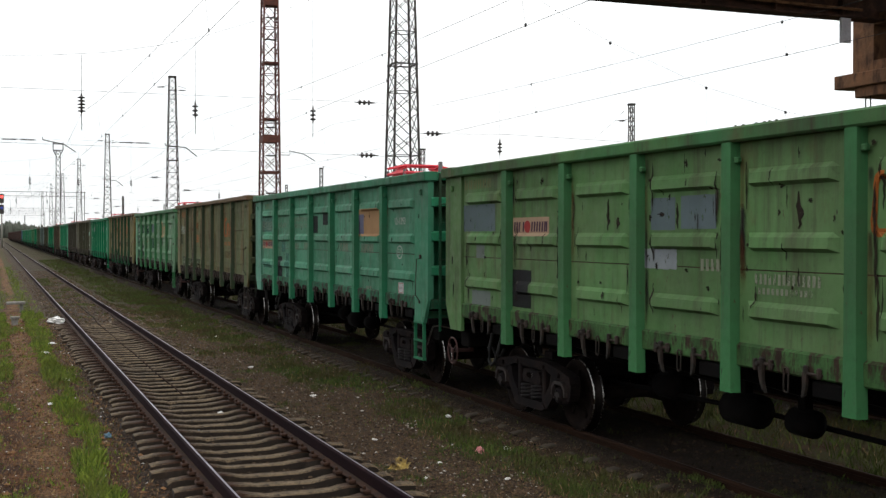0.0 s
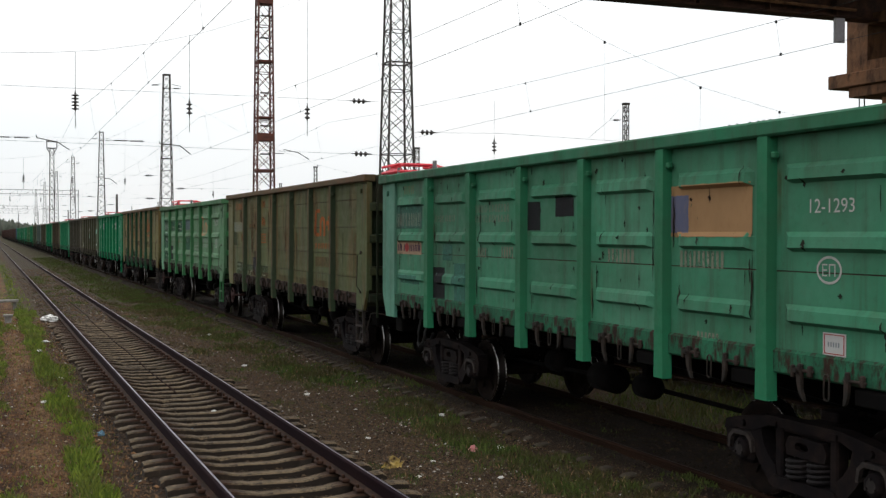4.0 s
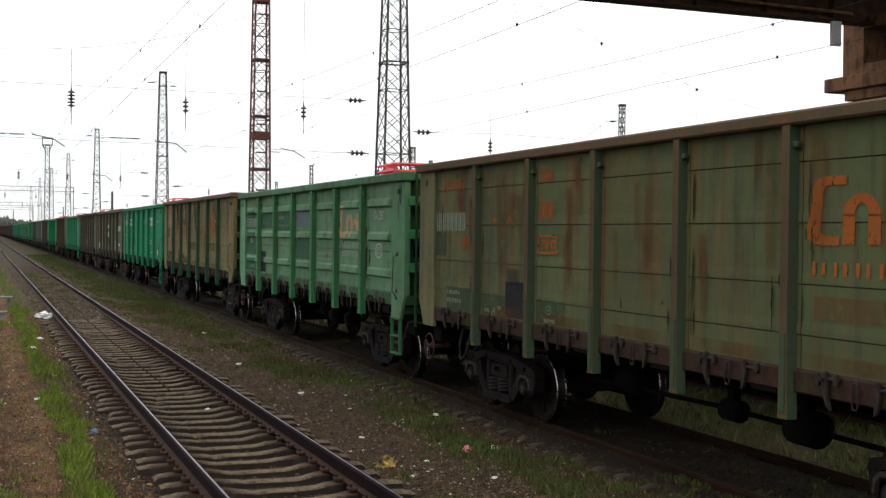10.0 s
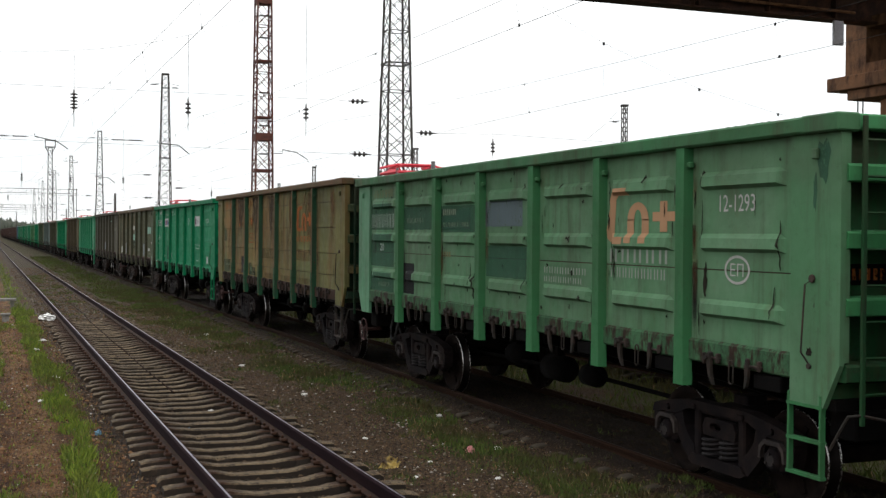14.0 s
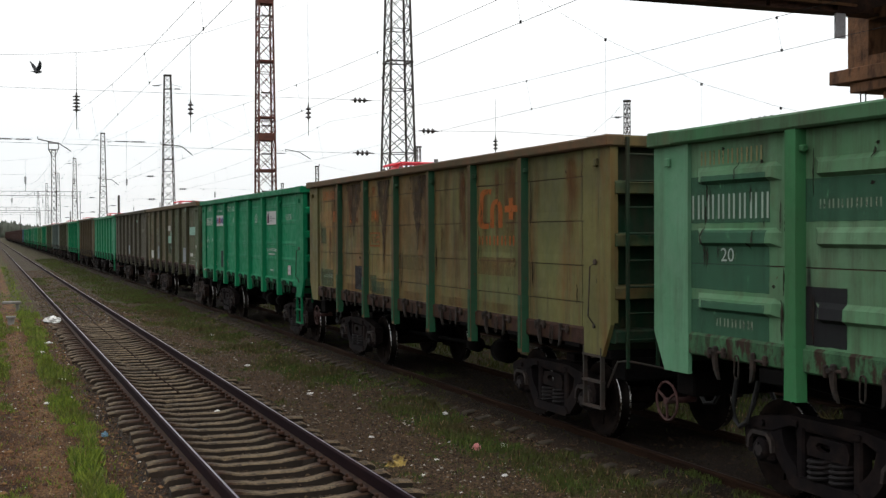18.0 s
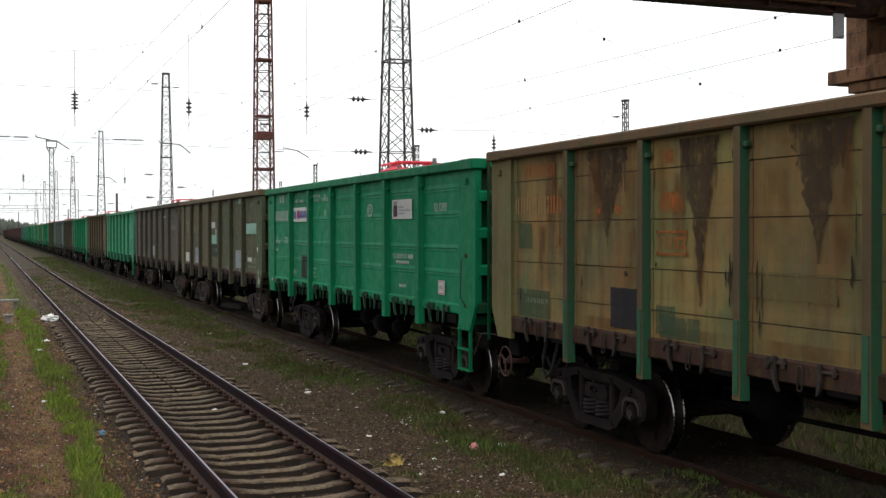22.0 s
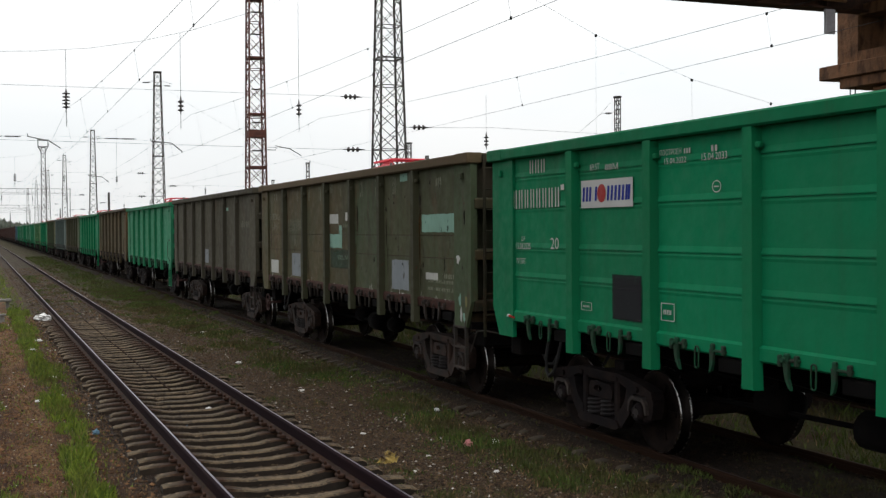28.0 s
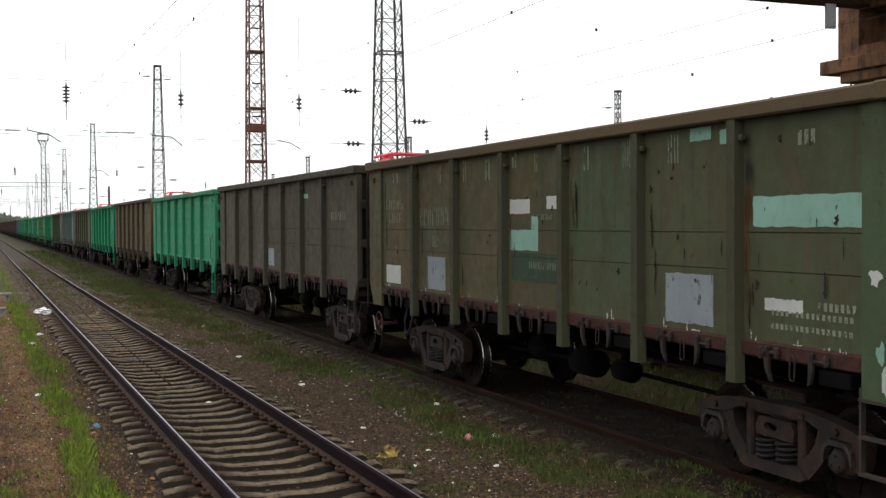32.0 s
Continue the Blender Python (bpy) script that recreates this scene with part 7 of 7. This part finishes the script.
bars(W[1], "cream", 6.14, 4.82, 2.71, 2.93, 8)
patch(W[1], "tealgrey", 6.17, 4.77, 2.67, 3.07)
bars(W[1], "yellow", 5.68, 5.14, 3.25, 3.39, 3)
board(W[1], "orange", 6.00, 4.80, 2.24, 2.46)
patch(W[1], "black", 4.33, 3.75, 1.55, 2.06)
patch(W[1], "aqua", 3.84, 3.44, 2.17, 2.43)
bars(W[1], "cream", 4.20, 3.30, 2.77, 2.87, 6)
bars(W[1], "cream", 2.54, 1.33, 2.89, 3.00, 12)
bars(W[1], "cream", 2.54, 1.33, 2.75, 2.85, 12)
patch(W[1], "black", 0.77, 0.39, 2.63, 3.00)
patch(W[1], "aqua", 5.83, 4.91, 1.75, 1.89)
patch(W[1], "aqua", 3.36, 2.85, 1.57, 2.14)
bars(W[1], "cream", 2.44, 2.11, 2.25, 2.39, 4)
bars(W[1], "cream", 1.61, 1.20, 2.25, 2.41, 5)

patch(W[1], "black", -0.04, -0.53, 2.80, 3.05)
patch(W[1], "tan", -2.63, -4.08, 2.56, 3.08)
patch(W[1], "violet", -2.66, -3.02, 2.60, 2.98)
bars(W[1], "cream", -1.36, -1.97, 2.27, 2.42, 7)
bars(W[1], "cream", -2.86, -3.65, 2.25, 2.42, 10)
stencil(W[1], "white", -4.90, -5.46, 2.77, 2.89, "12-1293")
ring(W[1], "white", -4.99, -5.31, 2.165, 2.405, "ЕП")
framed(W[1], "red", -5.08, -5.37, 1.57, 1.76)
scar(W[1], "rust", -6.03, -6.22, 2.06, 2.14)
bars(W[1], "cream", -3.18, -3.57, 1.55, 1.62, 6)

bars(W[2], "chalk", 6.09, 4.83, 2.63, 2.90, 8)
bars(W[2], "orange", 5.79, 4.89, 3.24, 3.41, 7)
stencil(W[2], "orangedim", 4.97, 4.69, 2.38, 2.54, "20")
patch(W[2], "darkgreen", 6.11, 5.61, 2.25, 2.61)
patch(W[2], "darkgreen", 5.56, 4.64, 1.45, 1.79)
bars(W[2], "cream", 5.56, 5.03, 1.68, 1.74, 6)
bars(W[2], "cream", 5.57, 4.99, 1.56, 1.62, 7)

emblem(W[2], "orange", -2.77, -4.20, 2.52, 3.10)
bars(W[2], "orange", -2.83, -4.18, 2.26, 2.38, 5)
patch(W[2], "orangefade", -2.90, -4.05, 1.89, 2.09)
washes(W[2], 26, 71, 5.9, 0.9)
washes(W[2], 16, 72, 0.8, -6.0)
mist(W[2], "orangemist", 2.47, 1.92, 2.74, 3.02)
ribbon(W[2], "orange", 2.47, 1.86, 2.34, 2.58)
mist(W[2], "orangemist", 5.02, 4.72, 2.34, 2.58)
mist(W[2], "orangemist", 3.92, 3.72, 2.72, 2.84)
mist(W[2], "orangemist", 3.4, 3.2, 2.7, 2.84)
patch(W[2], "black", 3.42, 2.86, 1.47, 1.95)
mist(W[2], "sootmist", 3.4, 2.95, 1.9, 2.14, 0.1)
patch(W[2], "darkgreen", 4.22, 3.43, 1.46, 1.74)
stencil(W[2], "cream", 3.88, 3.74, 1.47, 1.58, "24")
bars(W[2], "cream", 4.12, 3.94, 1.50, 1.55, 5)
bars(W[2], "cream", 3.71, 3.55, 1.55, 1.60, 4)
patch(W[2], "darkgreen", 2.46, 1.7, 1.46, 1.76)
ring(W[2], "cream", 2.19, 2.04, 1.58, 1.70, "-")
bars(W[2], "cream", 2.24, 1.93, 1.48, 1.53, 7)
mist(W[2], "orangemist", 2.44, 1.95, 3.24, 3.42)

patch(W[3], "darkteal", 6.20, 4.76, 2.66, 3.12)
bars(W[3], "chalk", 6.12, 4.74, 2.70, 2.94, 8)
bars(W[3], "yellow", 5.89, 4.84, 3.23, 3.37, 7)
patch(W[3], "darkteal", 6.20, 4.77, 2.01, 2.59)
stencil(W[3], "white", 5.52, 5.31, 2.29, 2.42, "20")
patch(W[3], "darkteal", 6.20, 4.77, 1.50, 1.90)
bars(W[3], "cream", 5.62, 4.99, 1.66, 1.74, 5)
patch(W[3], "darkteal", 4.32, 2.91, 2.66, 3.03)
bars(W[3], "cream", 4.09, 3.30, 2.77, 2.85, 7)
patch(W[3], "darkteal", 2.57, 1.15, 2.62, 3.02)
bars(W[3], "cream", 2.44, 1.89, 2.88, 2.97, 7)
bars(W[3], "cream", 2.44, 1.36, 2.70, 2.77, 10)
patch(W[3], "black", 4.32, 3.73, 1.59, 2.10)
bars(W[3], "yellow", 2.48, 2.09, 2.24, 2.32, 4)
scar(W[3], "rust", 1.36, 1.28, 1.82, 2.16)

patch(W[3], "bluegrey", 0.81, -0.45, 2.70, 3.05)
patch(W[3], "darkteal", 0.74, -0.58, 2.00, 2.43)
patch(W[3], "darkteal", 2.51, 1.35, 2.66, 2.97)
emblem(W[3], "orangewhite", -2.68, -4.12, 2.49, 3.11)
bars(W[3], "chalk", -2.74, -4.04, 2.29, 2.44, 5)
bars(W[3], "chalk", -1.09, -2.24, 2.11, 2.19, 8)
bars(W[3], "chalk", -1.09, -2.13, 2.00, 2.07, 8)
bars(W[3], "chalk", -2.79, -3.97, 2.12, 2.23, 9)
stencil(W[3], "white", -4.91, -5.47, 2.82, 2.98, "12-1293")
ring(W[3], "white", -5.00, -5.40, 2.13, 2.405, "ЕП")
scar(W[3], "rust", -4.61, -4.73, 1.99, 2.33)
scar(W[3], "rust", 1.28, 1.10, 1.65, 2.02)

bars(W[4], "tanmark", 5.99, 4.94, 2.81, 3.03, 6)
bars(W[4], "orange", 4.94, 4.59, 2.81, 3.03, 2)
bars(W[4], "orange", 5.73, 4.80, 3.27, 3.45, 7)
streak(W[4], "black", 3.98, 2.98, 2.41, 3.52)
stencil(W[4], "orangedim", 4.80, 4.56, 2.38, 2.52, "20")
washes(W[4], 22, 73, 5.9, 0.9)
washes(W[4], 30, 74, 0.8, -6.0)
for wg in (W[2], W[4]):
    for a, b in zip(POSTS, POSTS[1:]):
        mist(wg, "rustwash", b - 0.14, a + 0.14, 1.458, 1.6, 0.04)
mist(W[4], "orangemist", 2.31, 2.05, 3.27, 3.44)
mist(W[4], "orangemist", 2.38, 1.86, 2.76, 3.0)
mist(W[4], "orangemist", 3.75, 3.6, 2.76, 2.86)
mist(W[4], "orangemist", 3.32, 3.12, 2.76, 2.88)
patch(W[4], "black", 3.39, 2.75, 1.50, 1.95)
patch(W[4], "darkgreen", 5.85, 5.45, 2.36, 2.69)
patch(W[4], "darkgreen", 5.85, 4.92, 1.47, 1.83)
bars(W[4], "cream", 5.63, 4.97, 1.66, 1.72, 6)
patch(W[4], "darkgreen", 2.42, 2.05, 1.50, 1.80)
patch(W[4], "darkgreen", 2.34, 1.6, 1.47, 1.7)

emblem(W[4], "orange", -2.73, -4.11, 2.63, 3.19)
bars(W[4], "orange", -2.74, -4.07, 2.40, 2.53, 5)
patch(W[4], "orangefade", -2.72, -4.04, 1.98, 2.23)
streak(W[4], "black", 1.93, 1.26, 1.83, 3.52)
streak(W[4], "black", 0.24, -0.60, 2.30, 3.52)
ribbon(W[4], "orangedim", 2.42, 1.8, 2.33, 2.59)
patch(W[4], "yellowfade", 0.81, -0.42, 1.96, 2.21)

bars(W[5], "white", 6.09, 4.71, 2.84, 3.08, 8)
bars(W[5], "white", 5.59, 5.10, 3.28, 3.45, 3)
patch(W[5], "white", 4.71, 4.62, 3.04, 3.11)
stencil(W[5], "white", 5.82, 5.71, 2.41, 2.47, "ДР")
stencil(W[5], "white", 5.97, 5.55, 2.31, 2.39, "15.04.2025")
stencil(W[5], "white", 4.98, 4.76, 2.32, 2.46, "20")
stencil(W[5], "white", 5.97, 5.69, 2.12, 2.19, "ПРОБЕГ")
framed(W[5], "white", 4.20, 3.91, 1.61, 1.72)

board(W[5], "blue", 4.18, 3.01, 2.81, 3.13)
stencil(W[5], "white", 3.96, 3.74, 3.24, 3.32, "69.5Т")
stencil(W[5], "white", 3.61, 3.32, 3.23, 3.30, "88М")
stencil(W[5], "white", 2.46, 2.06, 3.32, 3.38, "ПОСТРОЕН")
bars(W[5], "white", 2.02, 1.89, 3.32, 3.37, 3)
stencil(W[5], "white", 2.37, 1.97, 3.23, 3.29, "15.04.2022")
bars(W[5], "white", 1.55, 1.43, 3.31, 3.37, 2)
stencil(W[5], "white", 1.70, 1.28, 3.23, 3.30, "15.04.2033")
ring(W[5], "white", 1.53, 1.38, 2.91, 3.03, "-")
patch(W[5], "black", 3.46, 2.84, 1.56, 2.06)
framed(W[5], "white", 2.46, 2.17, 1.60, 1.81)

ring(W[5], "white", -1.45, -1.77, 2.86, 3.09, "ЕП")
notice(W[5], "white", -2.89, -3.91, 2.80, 3.13)
stencil(W[5], "white", -4.97, -5.49, 2.90, 3.03, "12-1293")
stencil(W[5], "white", -2.91, -3.66, 2.13, 2.205, "СОБСТВЕННИК ООО")
bars(W[5], "white", -3.7, -3.95, 2.13, 2.20, 5)
bars(W[5], "white", -3.10, -3.76, 2.04, 2.09, 11)
bars(W[5], "white", -3.25, -3.61, 1.64, 1.69, 6)
framed(W[5], "red", -5.12, -5.41, 1.60, 1.82)
patch(W[5], "redpaint", -5.75, -6.01, 1.38, 1.44)

bars(W[6], "cream", 5.60, 5.13, 3.27, 3.44, 1)
bars(W[6], "cream", 3.37, 3.21, 3.20, 3.47, 1)
bars(W[6], "cream", 2.39, 2.22, 3.19, 3.50, 1)
bars(W[6], "cream", 1.56, 1.37, 3.18, 3.47, 2)
bars(W[6], "cream", 0.68, 0.51, 3.31, 3.51, 2)
bars(W[6], "cream", 0.00, -0.12, 3.23, 3.46, 1)
bars(W[6], "cream", -1.29, -1.50, 3.19, 3.47, 1)
bars(W[6], "cream", -2.21, -2.41, 3.18, 3.49, 2)
bars(W[6], "cream", -3.12, -3.36, 3.18, 3.47, 2)
patch(W[6], "mint", -3.54, -3.90, 3.38, 3.51)
patch(W[6], "mint", -4.05, -4.20, 3.32, 3.46)
bars(W[6], "cream", 4.21, 2.92, 2.55, 2.82, 7)
patch(W[6], "white", 0.74, 0.13, 2.70, 2.89)
patch(W[6], "white", -0.35, -0.63, 2.75, 2.91)
patch(W[6], "mint", 0.74, -0.11, 2.22, 2.49)
patch(W[6], "mint", 0.08, -0.11, 2.49, 2.66)
patch(W[6], "white", 5.87, 5.13, 1.56, 1.87)
patch(W[6], "lilac", 3.84, 3.09, 1.55, 2.06)
patch(W[6], "mint", -4.57, -6.02, 2.53, 2.81)
patch(W[6], "lilac", -3.09, -3.94, 1.56, 2.06)
patch(W[6], "white", -4.74, -5.27, 1.78, 1.89)
bars(W[6], "cream", -5.46, -5.95, 1.82, 1.89, 7)
bars(W[6], "cream", -4.82, -5.92, 1.74, 1.79, 16)
bars(W[6], "cream", -4.82, -5.91, 1.62, 1.67, 16)
patch(W[6], "white", -6.17, -6.28, 2.07, 2.21)
bars(W[6], "cream", 5.91, 4.94, 2.82, 2.98, 5)
bars(W[6], "cream", 5.73, 5.03, 2.59, 2.76, 4)
bars(W[6], "cream", -0.08, -0.52, 2.62, 2.69, 4)
bars(W[6], "cream", 3.63, 3.37, 2.21, 2.39, 2)
bars(W[6], "cream", 0.17, -0.63, 1.99, 2.08, 6)
bars(W[6], "cream", -5.19, -5.45, 3.24, 3.37, 3)
patch(W[6], "bluegreen", 0.69, -0.63, 1.82, 2.19)
patch(W[6], "white", -3.56, -3.71, 1.41, 1.51)
patch(W[6], "white", -4.16, -4.28, 1.37, 1.52)
patch(W[6], "white", -5.14, -5.26, 1.41, 1.50)
patch(W[6], "white", -5.51, -5.59, 1.36, 1.50)
patch(W[6], "white", -5.64, -5.78, 1.40, 1.48)
patch(W[6], "white", -2.38, -2.49, 1.38, 1.49)

bars(W[7], "cream", -4.77, -5.83, 2.66, 2.82, 4)
patch(W[7], "mint", -2.31, -3.03, 3.14, 3.23)
patch(W[7], "lilac", 0.73, 0.15, 1.58, 2.00)


def wear_marks(w, n, seed, c="rust", zr=(1.6, 3.4), size=0.16):
    """Gouges and flaked spots strewn over a side, most of them tall and narrow, clustered by the posts and edges."""
    r = random.Random(seed)
    edges = (-HL + 0.64,) + POSTS + (HL - 0.64,)
    for _ in range(n):
        k = r.randrange(7)
        a, b = edges[k] + 0.17, edges[k + 1] - 0.17
        u = r.random()
        y = a + (b - a) * (u * u * 0.5 if r.random() < 0.5 else 1 - u * u * 0.5)
        z = r.uniform(*zr)
        wd, ht = r.uniform(0.02, 0.06), size * r.uniform(0.3, 1.4)
        if r.random() < 0.2:
            wd, ht = ht * 0.6, wd
        scar(w, c, y + wd / 2, y - wd / 2, z, min(z + ht, 3.44))


def drips(w, n, seed, c="rust"):
    """Long thin runs of rust and soot beside the posts and under the top rail."""
    r = random.Random(seed)
    edges = (-HL + 0.64,) + POSTS + (HL - 0.64,)
    for _ in range(n):
        k = r.randrange(7)
        y = edges[k] + r.uniform(0.14, 0.3) if r.random() < 0.5 else edges[k + 1] - r.uniform(0.14, 0.3)
        z, ht, wd = r.uniform(1.65, 3.1), r.uniform(0.15, 0.55), r.uniform(0.012, 0.035)
        scar(w, c, y + wd, y - wd, max(1.6, z - ht * 0.5), min(z + ht * 0.5, 3.44))


def chips(w, n, seed):
    """Small dark blotches where the paint has flaked."""
    r = random.Random(seed)
    edges = (-HL + 0.64,) + POSTS + (HL - 0.64,)
    for _ in range(n):
        k = r.randrange(7)
        y, z = r.uniform(edges[k] + 0.18, edges[k + 1] - 0.18), r.uniform(1.65, 3.4)
        wd, ht = r.uniform(0.02, 0.06), r.uniform(0.03, 0.1)
        scar(w, "rust", y + wd, y - wd, z, min(z + ht, 3.44))


edge_rust(W[0], 34, 81)
edge_rust(W[1], 14, 82)
edge_rust(W[3], 22, 83)
edge_rust(W[6], 14, 84)
chips(W[0], 40, 61)
chips(W[1], 40, 62)
chips(W[3], 34, 63)
chips(W[6], 24, 64)
drips(W[0], 46, 51)
drips(W[1], 30, 52)
drips(W[3], 36, 53)
drips(W[2], 22, 54)
drips(W[4], 22, 55)
drips(W[6], 24, 56)
wear_marks(W[0], 70, 5)
wear_marks(W[1], 40, 6)
wear_marks(W[3], 40, 7)
wear_marks(W[2], 12, 8)
wear_marks(W[4], 12, 9)
wear_marks(W[6], 46, 10, "white", (1.36, 1.5), 0.1)
wear_marks(W[6], 14, 11, "rust", (1.4, 3.3))
wear_marks(W[7], 12, 12, "rust", (1.4, 3.3))


def corner_flake(w, c, y, z, ry, rz, seed):
    """A ragged flake of old paint on a corner plate."""
    r = random.Random(seed)
    bm = bmesh.new()
    pts = []
    for k in range(14):
        a, q = k * math.tau / 14, r.uniform(0.55, 1.15)
        pts.append(bm.verts.new((-BODY_X - 0.004, y + ry * q * math.cos(a), z + rz * q * math.sin(a))))
    bm.faces.new(pts)
    part("paint_patch", bm, INK[c], w)


corner_flake(W[6], "white", -6.2, 2.13, 0.085, 0.075, 1)
corner_flake(W[6], "mint", -6.26, 1.53, 0.05, 0.11, 2)
corner_flake(W[6], "white", -6.31, 1.33, 0.05, 0.12, 3)
corner_flake(W[6], "yellow", -6.49, 1.52, 0.05, 0.12, 4)
corner_flake(W[6], "mint", -6.42, 1.28, 0.05, 0.07, 5)
corner_flake(W[6], "rust", -6.45, 2.75, 0.03, 0.14, 6)
corner_flake(W[3], "rust", -6.3, 1.6, 0.05, 0.05, 7)
corner_flake(W[3], "darkteal", -6.47, 3.22, 0.1, 0.2, 17)
corner_flake(W[3], "darkteal", -6.36, 2.98, 0.03, 0.2, 18)
corner_flake(W[1], "rust", -6.25, 2.9, 0.03, 0.05, 8)
corner_flake(W[0], "rust", 6.4, 2.2, 0.025, 0.09, 9)
corner_flake(W[0], "rust", 6.35, 1.75, 0.03, 0.12, 10)

bm = bmesh.new()
box(bm, -1.26, -0.86, -HL + 0.155, -HL + 0.168, 2.18, 2.36, 0.004)
end_plate = part("end_plate", bm, M_UNDER, W[3], "dark plate with orange stencil marks")
bm = bmesh.new()
for k in range(5):
    box(bm, -1.23 + k * 0.075, -1.19 + k * 0.075, -HL + 0.15, -HL + 0.154, 2.22, 2.32)
tagged(part("lettering", bm, INK["orangedim"], end_plate), kind="stuff")

bm = bmesh.new()
bar(bm, (-BODY_X - 0.02, 6.12, 1.42), (-BODY_X - 0.02, 5.97, 1.405), 0.022, 0.02)
lever = part("sill_lever", bm, INK["redpaint"], W[5], "short red lever on the sill")
bm = bmesh.new()
lathe(bm, [(6.12, 0.012), (6.13, 0.022), (6.16, 0.02), (6.165, 0.008)], "y", 10, (-BODY_X - 0.02, 0, 1.42))
part("knob", bm, INK["boardwhite"], lever, "white knob")


# ---- a bird that crosses the yard above the wires ----
M_BIRD = rusty("dark_feathers", (0.025, 0.025, 0.03), (0.06, 0.06, 0.07), 0.7, 0.4)
bird = thing("bird", "dark grey pigeon flying over the yard, wings beating", "bird")
bm = bmesh.new()
lathe(bm, [(-0.13, 0.012), (-0.09, 0.032), (-0.02, 0.052), (0.05, 0.048), (0.095, 0.03), (0.115, 0.03), (0.14, 0.028), (0.158, 0.014), (0.185, 0.004)], "y", 12)
part("body", bm, M_BIRD, bird)
bm = bmesh.new()
plate(bm, [(-0.02, -0.11), (-0.045, -0.2), (0.045, -0.2), (0.02, -0.11)], "z", -0.004, 0.004)
part("tail", bm, M_BIRD, bird)
WINGS = []
for s in (-1, 1):
    bm = bmesh.new()
    poly = [(0.0, -0.05), (0.0, 0.07), (s * 0.11, 0.085), (s * 0.22, 0.04), (s * 0.31, -0.05), (s * 0.2, -0.055), (s * 0.1, -0.065)]
    plate(bm, poly if s > 0 else poly[::-1], "z", -0.005, 0.005)
    WINGS.append((part("wing", bm, M_BIRD, bird, "", pose(s * 0.03, 0, 0.02)), s))
BIRD_PATH = (
    (0.0, -151.79, -126.15, -3.94),
    (17.5, -3.04, 28.29, 6.56),
    (18.0, 1.21, 32.70, 6.86),
    (18.2, 2.78, 34.11, 6.93),
    (18.4, 4.61, 36.23, 7.10),
    (18.6, 6.51, 38.65, 7.47),
    (18.8, 8.57, 41.39, 7.91),
    (19.0, 10.66, 44.38, 8.36),
    (19.2, 12.82, 47.50, 8.87),
    (20.0, 21.32, 59.72, 10.79),
    (32.0, 148.82, 243.02, 39.59),
)


# ---- the train rolls towards the camera and slows ----
def rolled(t):
    """Place of the first coupling along the track."""
    return 17.3564 + t * (-2.88466 + t * (0.0132037 + t * (-0.00034684 + t * 0.0000079756)))


def motions():
    for wg, mid, key in TRAIN:
        walk(wg, [(t, pose(T2, rolled(t) + mid, 0)) for t in range(33)])
    for wg, mid, key in TRAIN[:13]:
        for bg in wg.children:
            if not bg.name.startswith("bogie"):
                continue
            for ax in bg.children:
                if ax.name.startswith("wheelset"):
                    y = ax.matrix_basis.translation.y
                    rows = []
                    for k in range(161):
                        t = k * 0.2
                        rows.append((t, pose(0, y, WHEEL_R) @ Matrix.Rotation((rolled(0) - rolled(t)) / WHEEL_R, 4, "X")))
                    walk(ax, rows)
    rows = []
    for (t, x, y, z), (_, xb, yb, zb) in zip(BIRD_PATH, BIRD_PATH[1:]):
        rows.append((t, pose(x, y, z, 4, 0, math.degrees(math.atan2(-(xb - x), yb - y)))))
    t, x, y, z = BIRD_PATH[-1]
    rows.append((t, Matrix.Translation((x, y, z)) @ rows[-1][1].to_quaternion().to_matrix().to_4x4()))
    walk(bird, rows)
    for wing, s in WINGS:
        beat = [0.0] + [17.4 + 0.05 * k for k in range(60)] + [32.0]
        walk(wing, [(t, pose(s * 0.03, 0, 0.02, 0, -s * (12 + 48 * math.cos((t - 18.0) * math.tau / 0.29)), 0)) for t in beat])


motions()
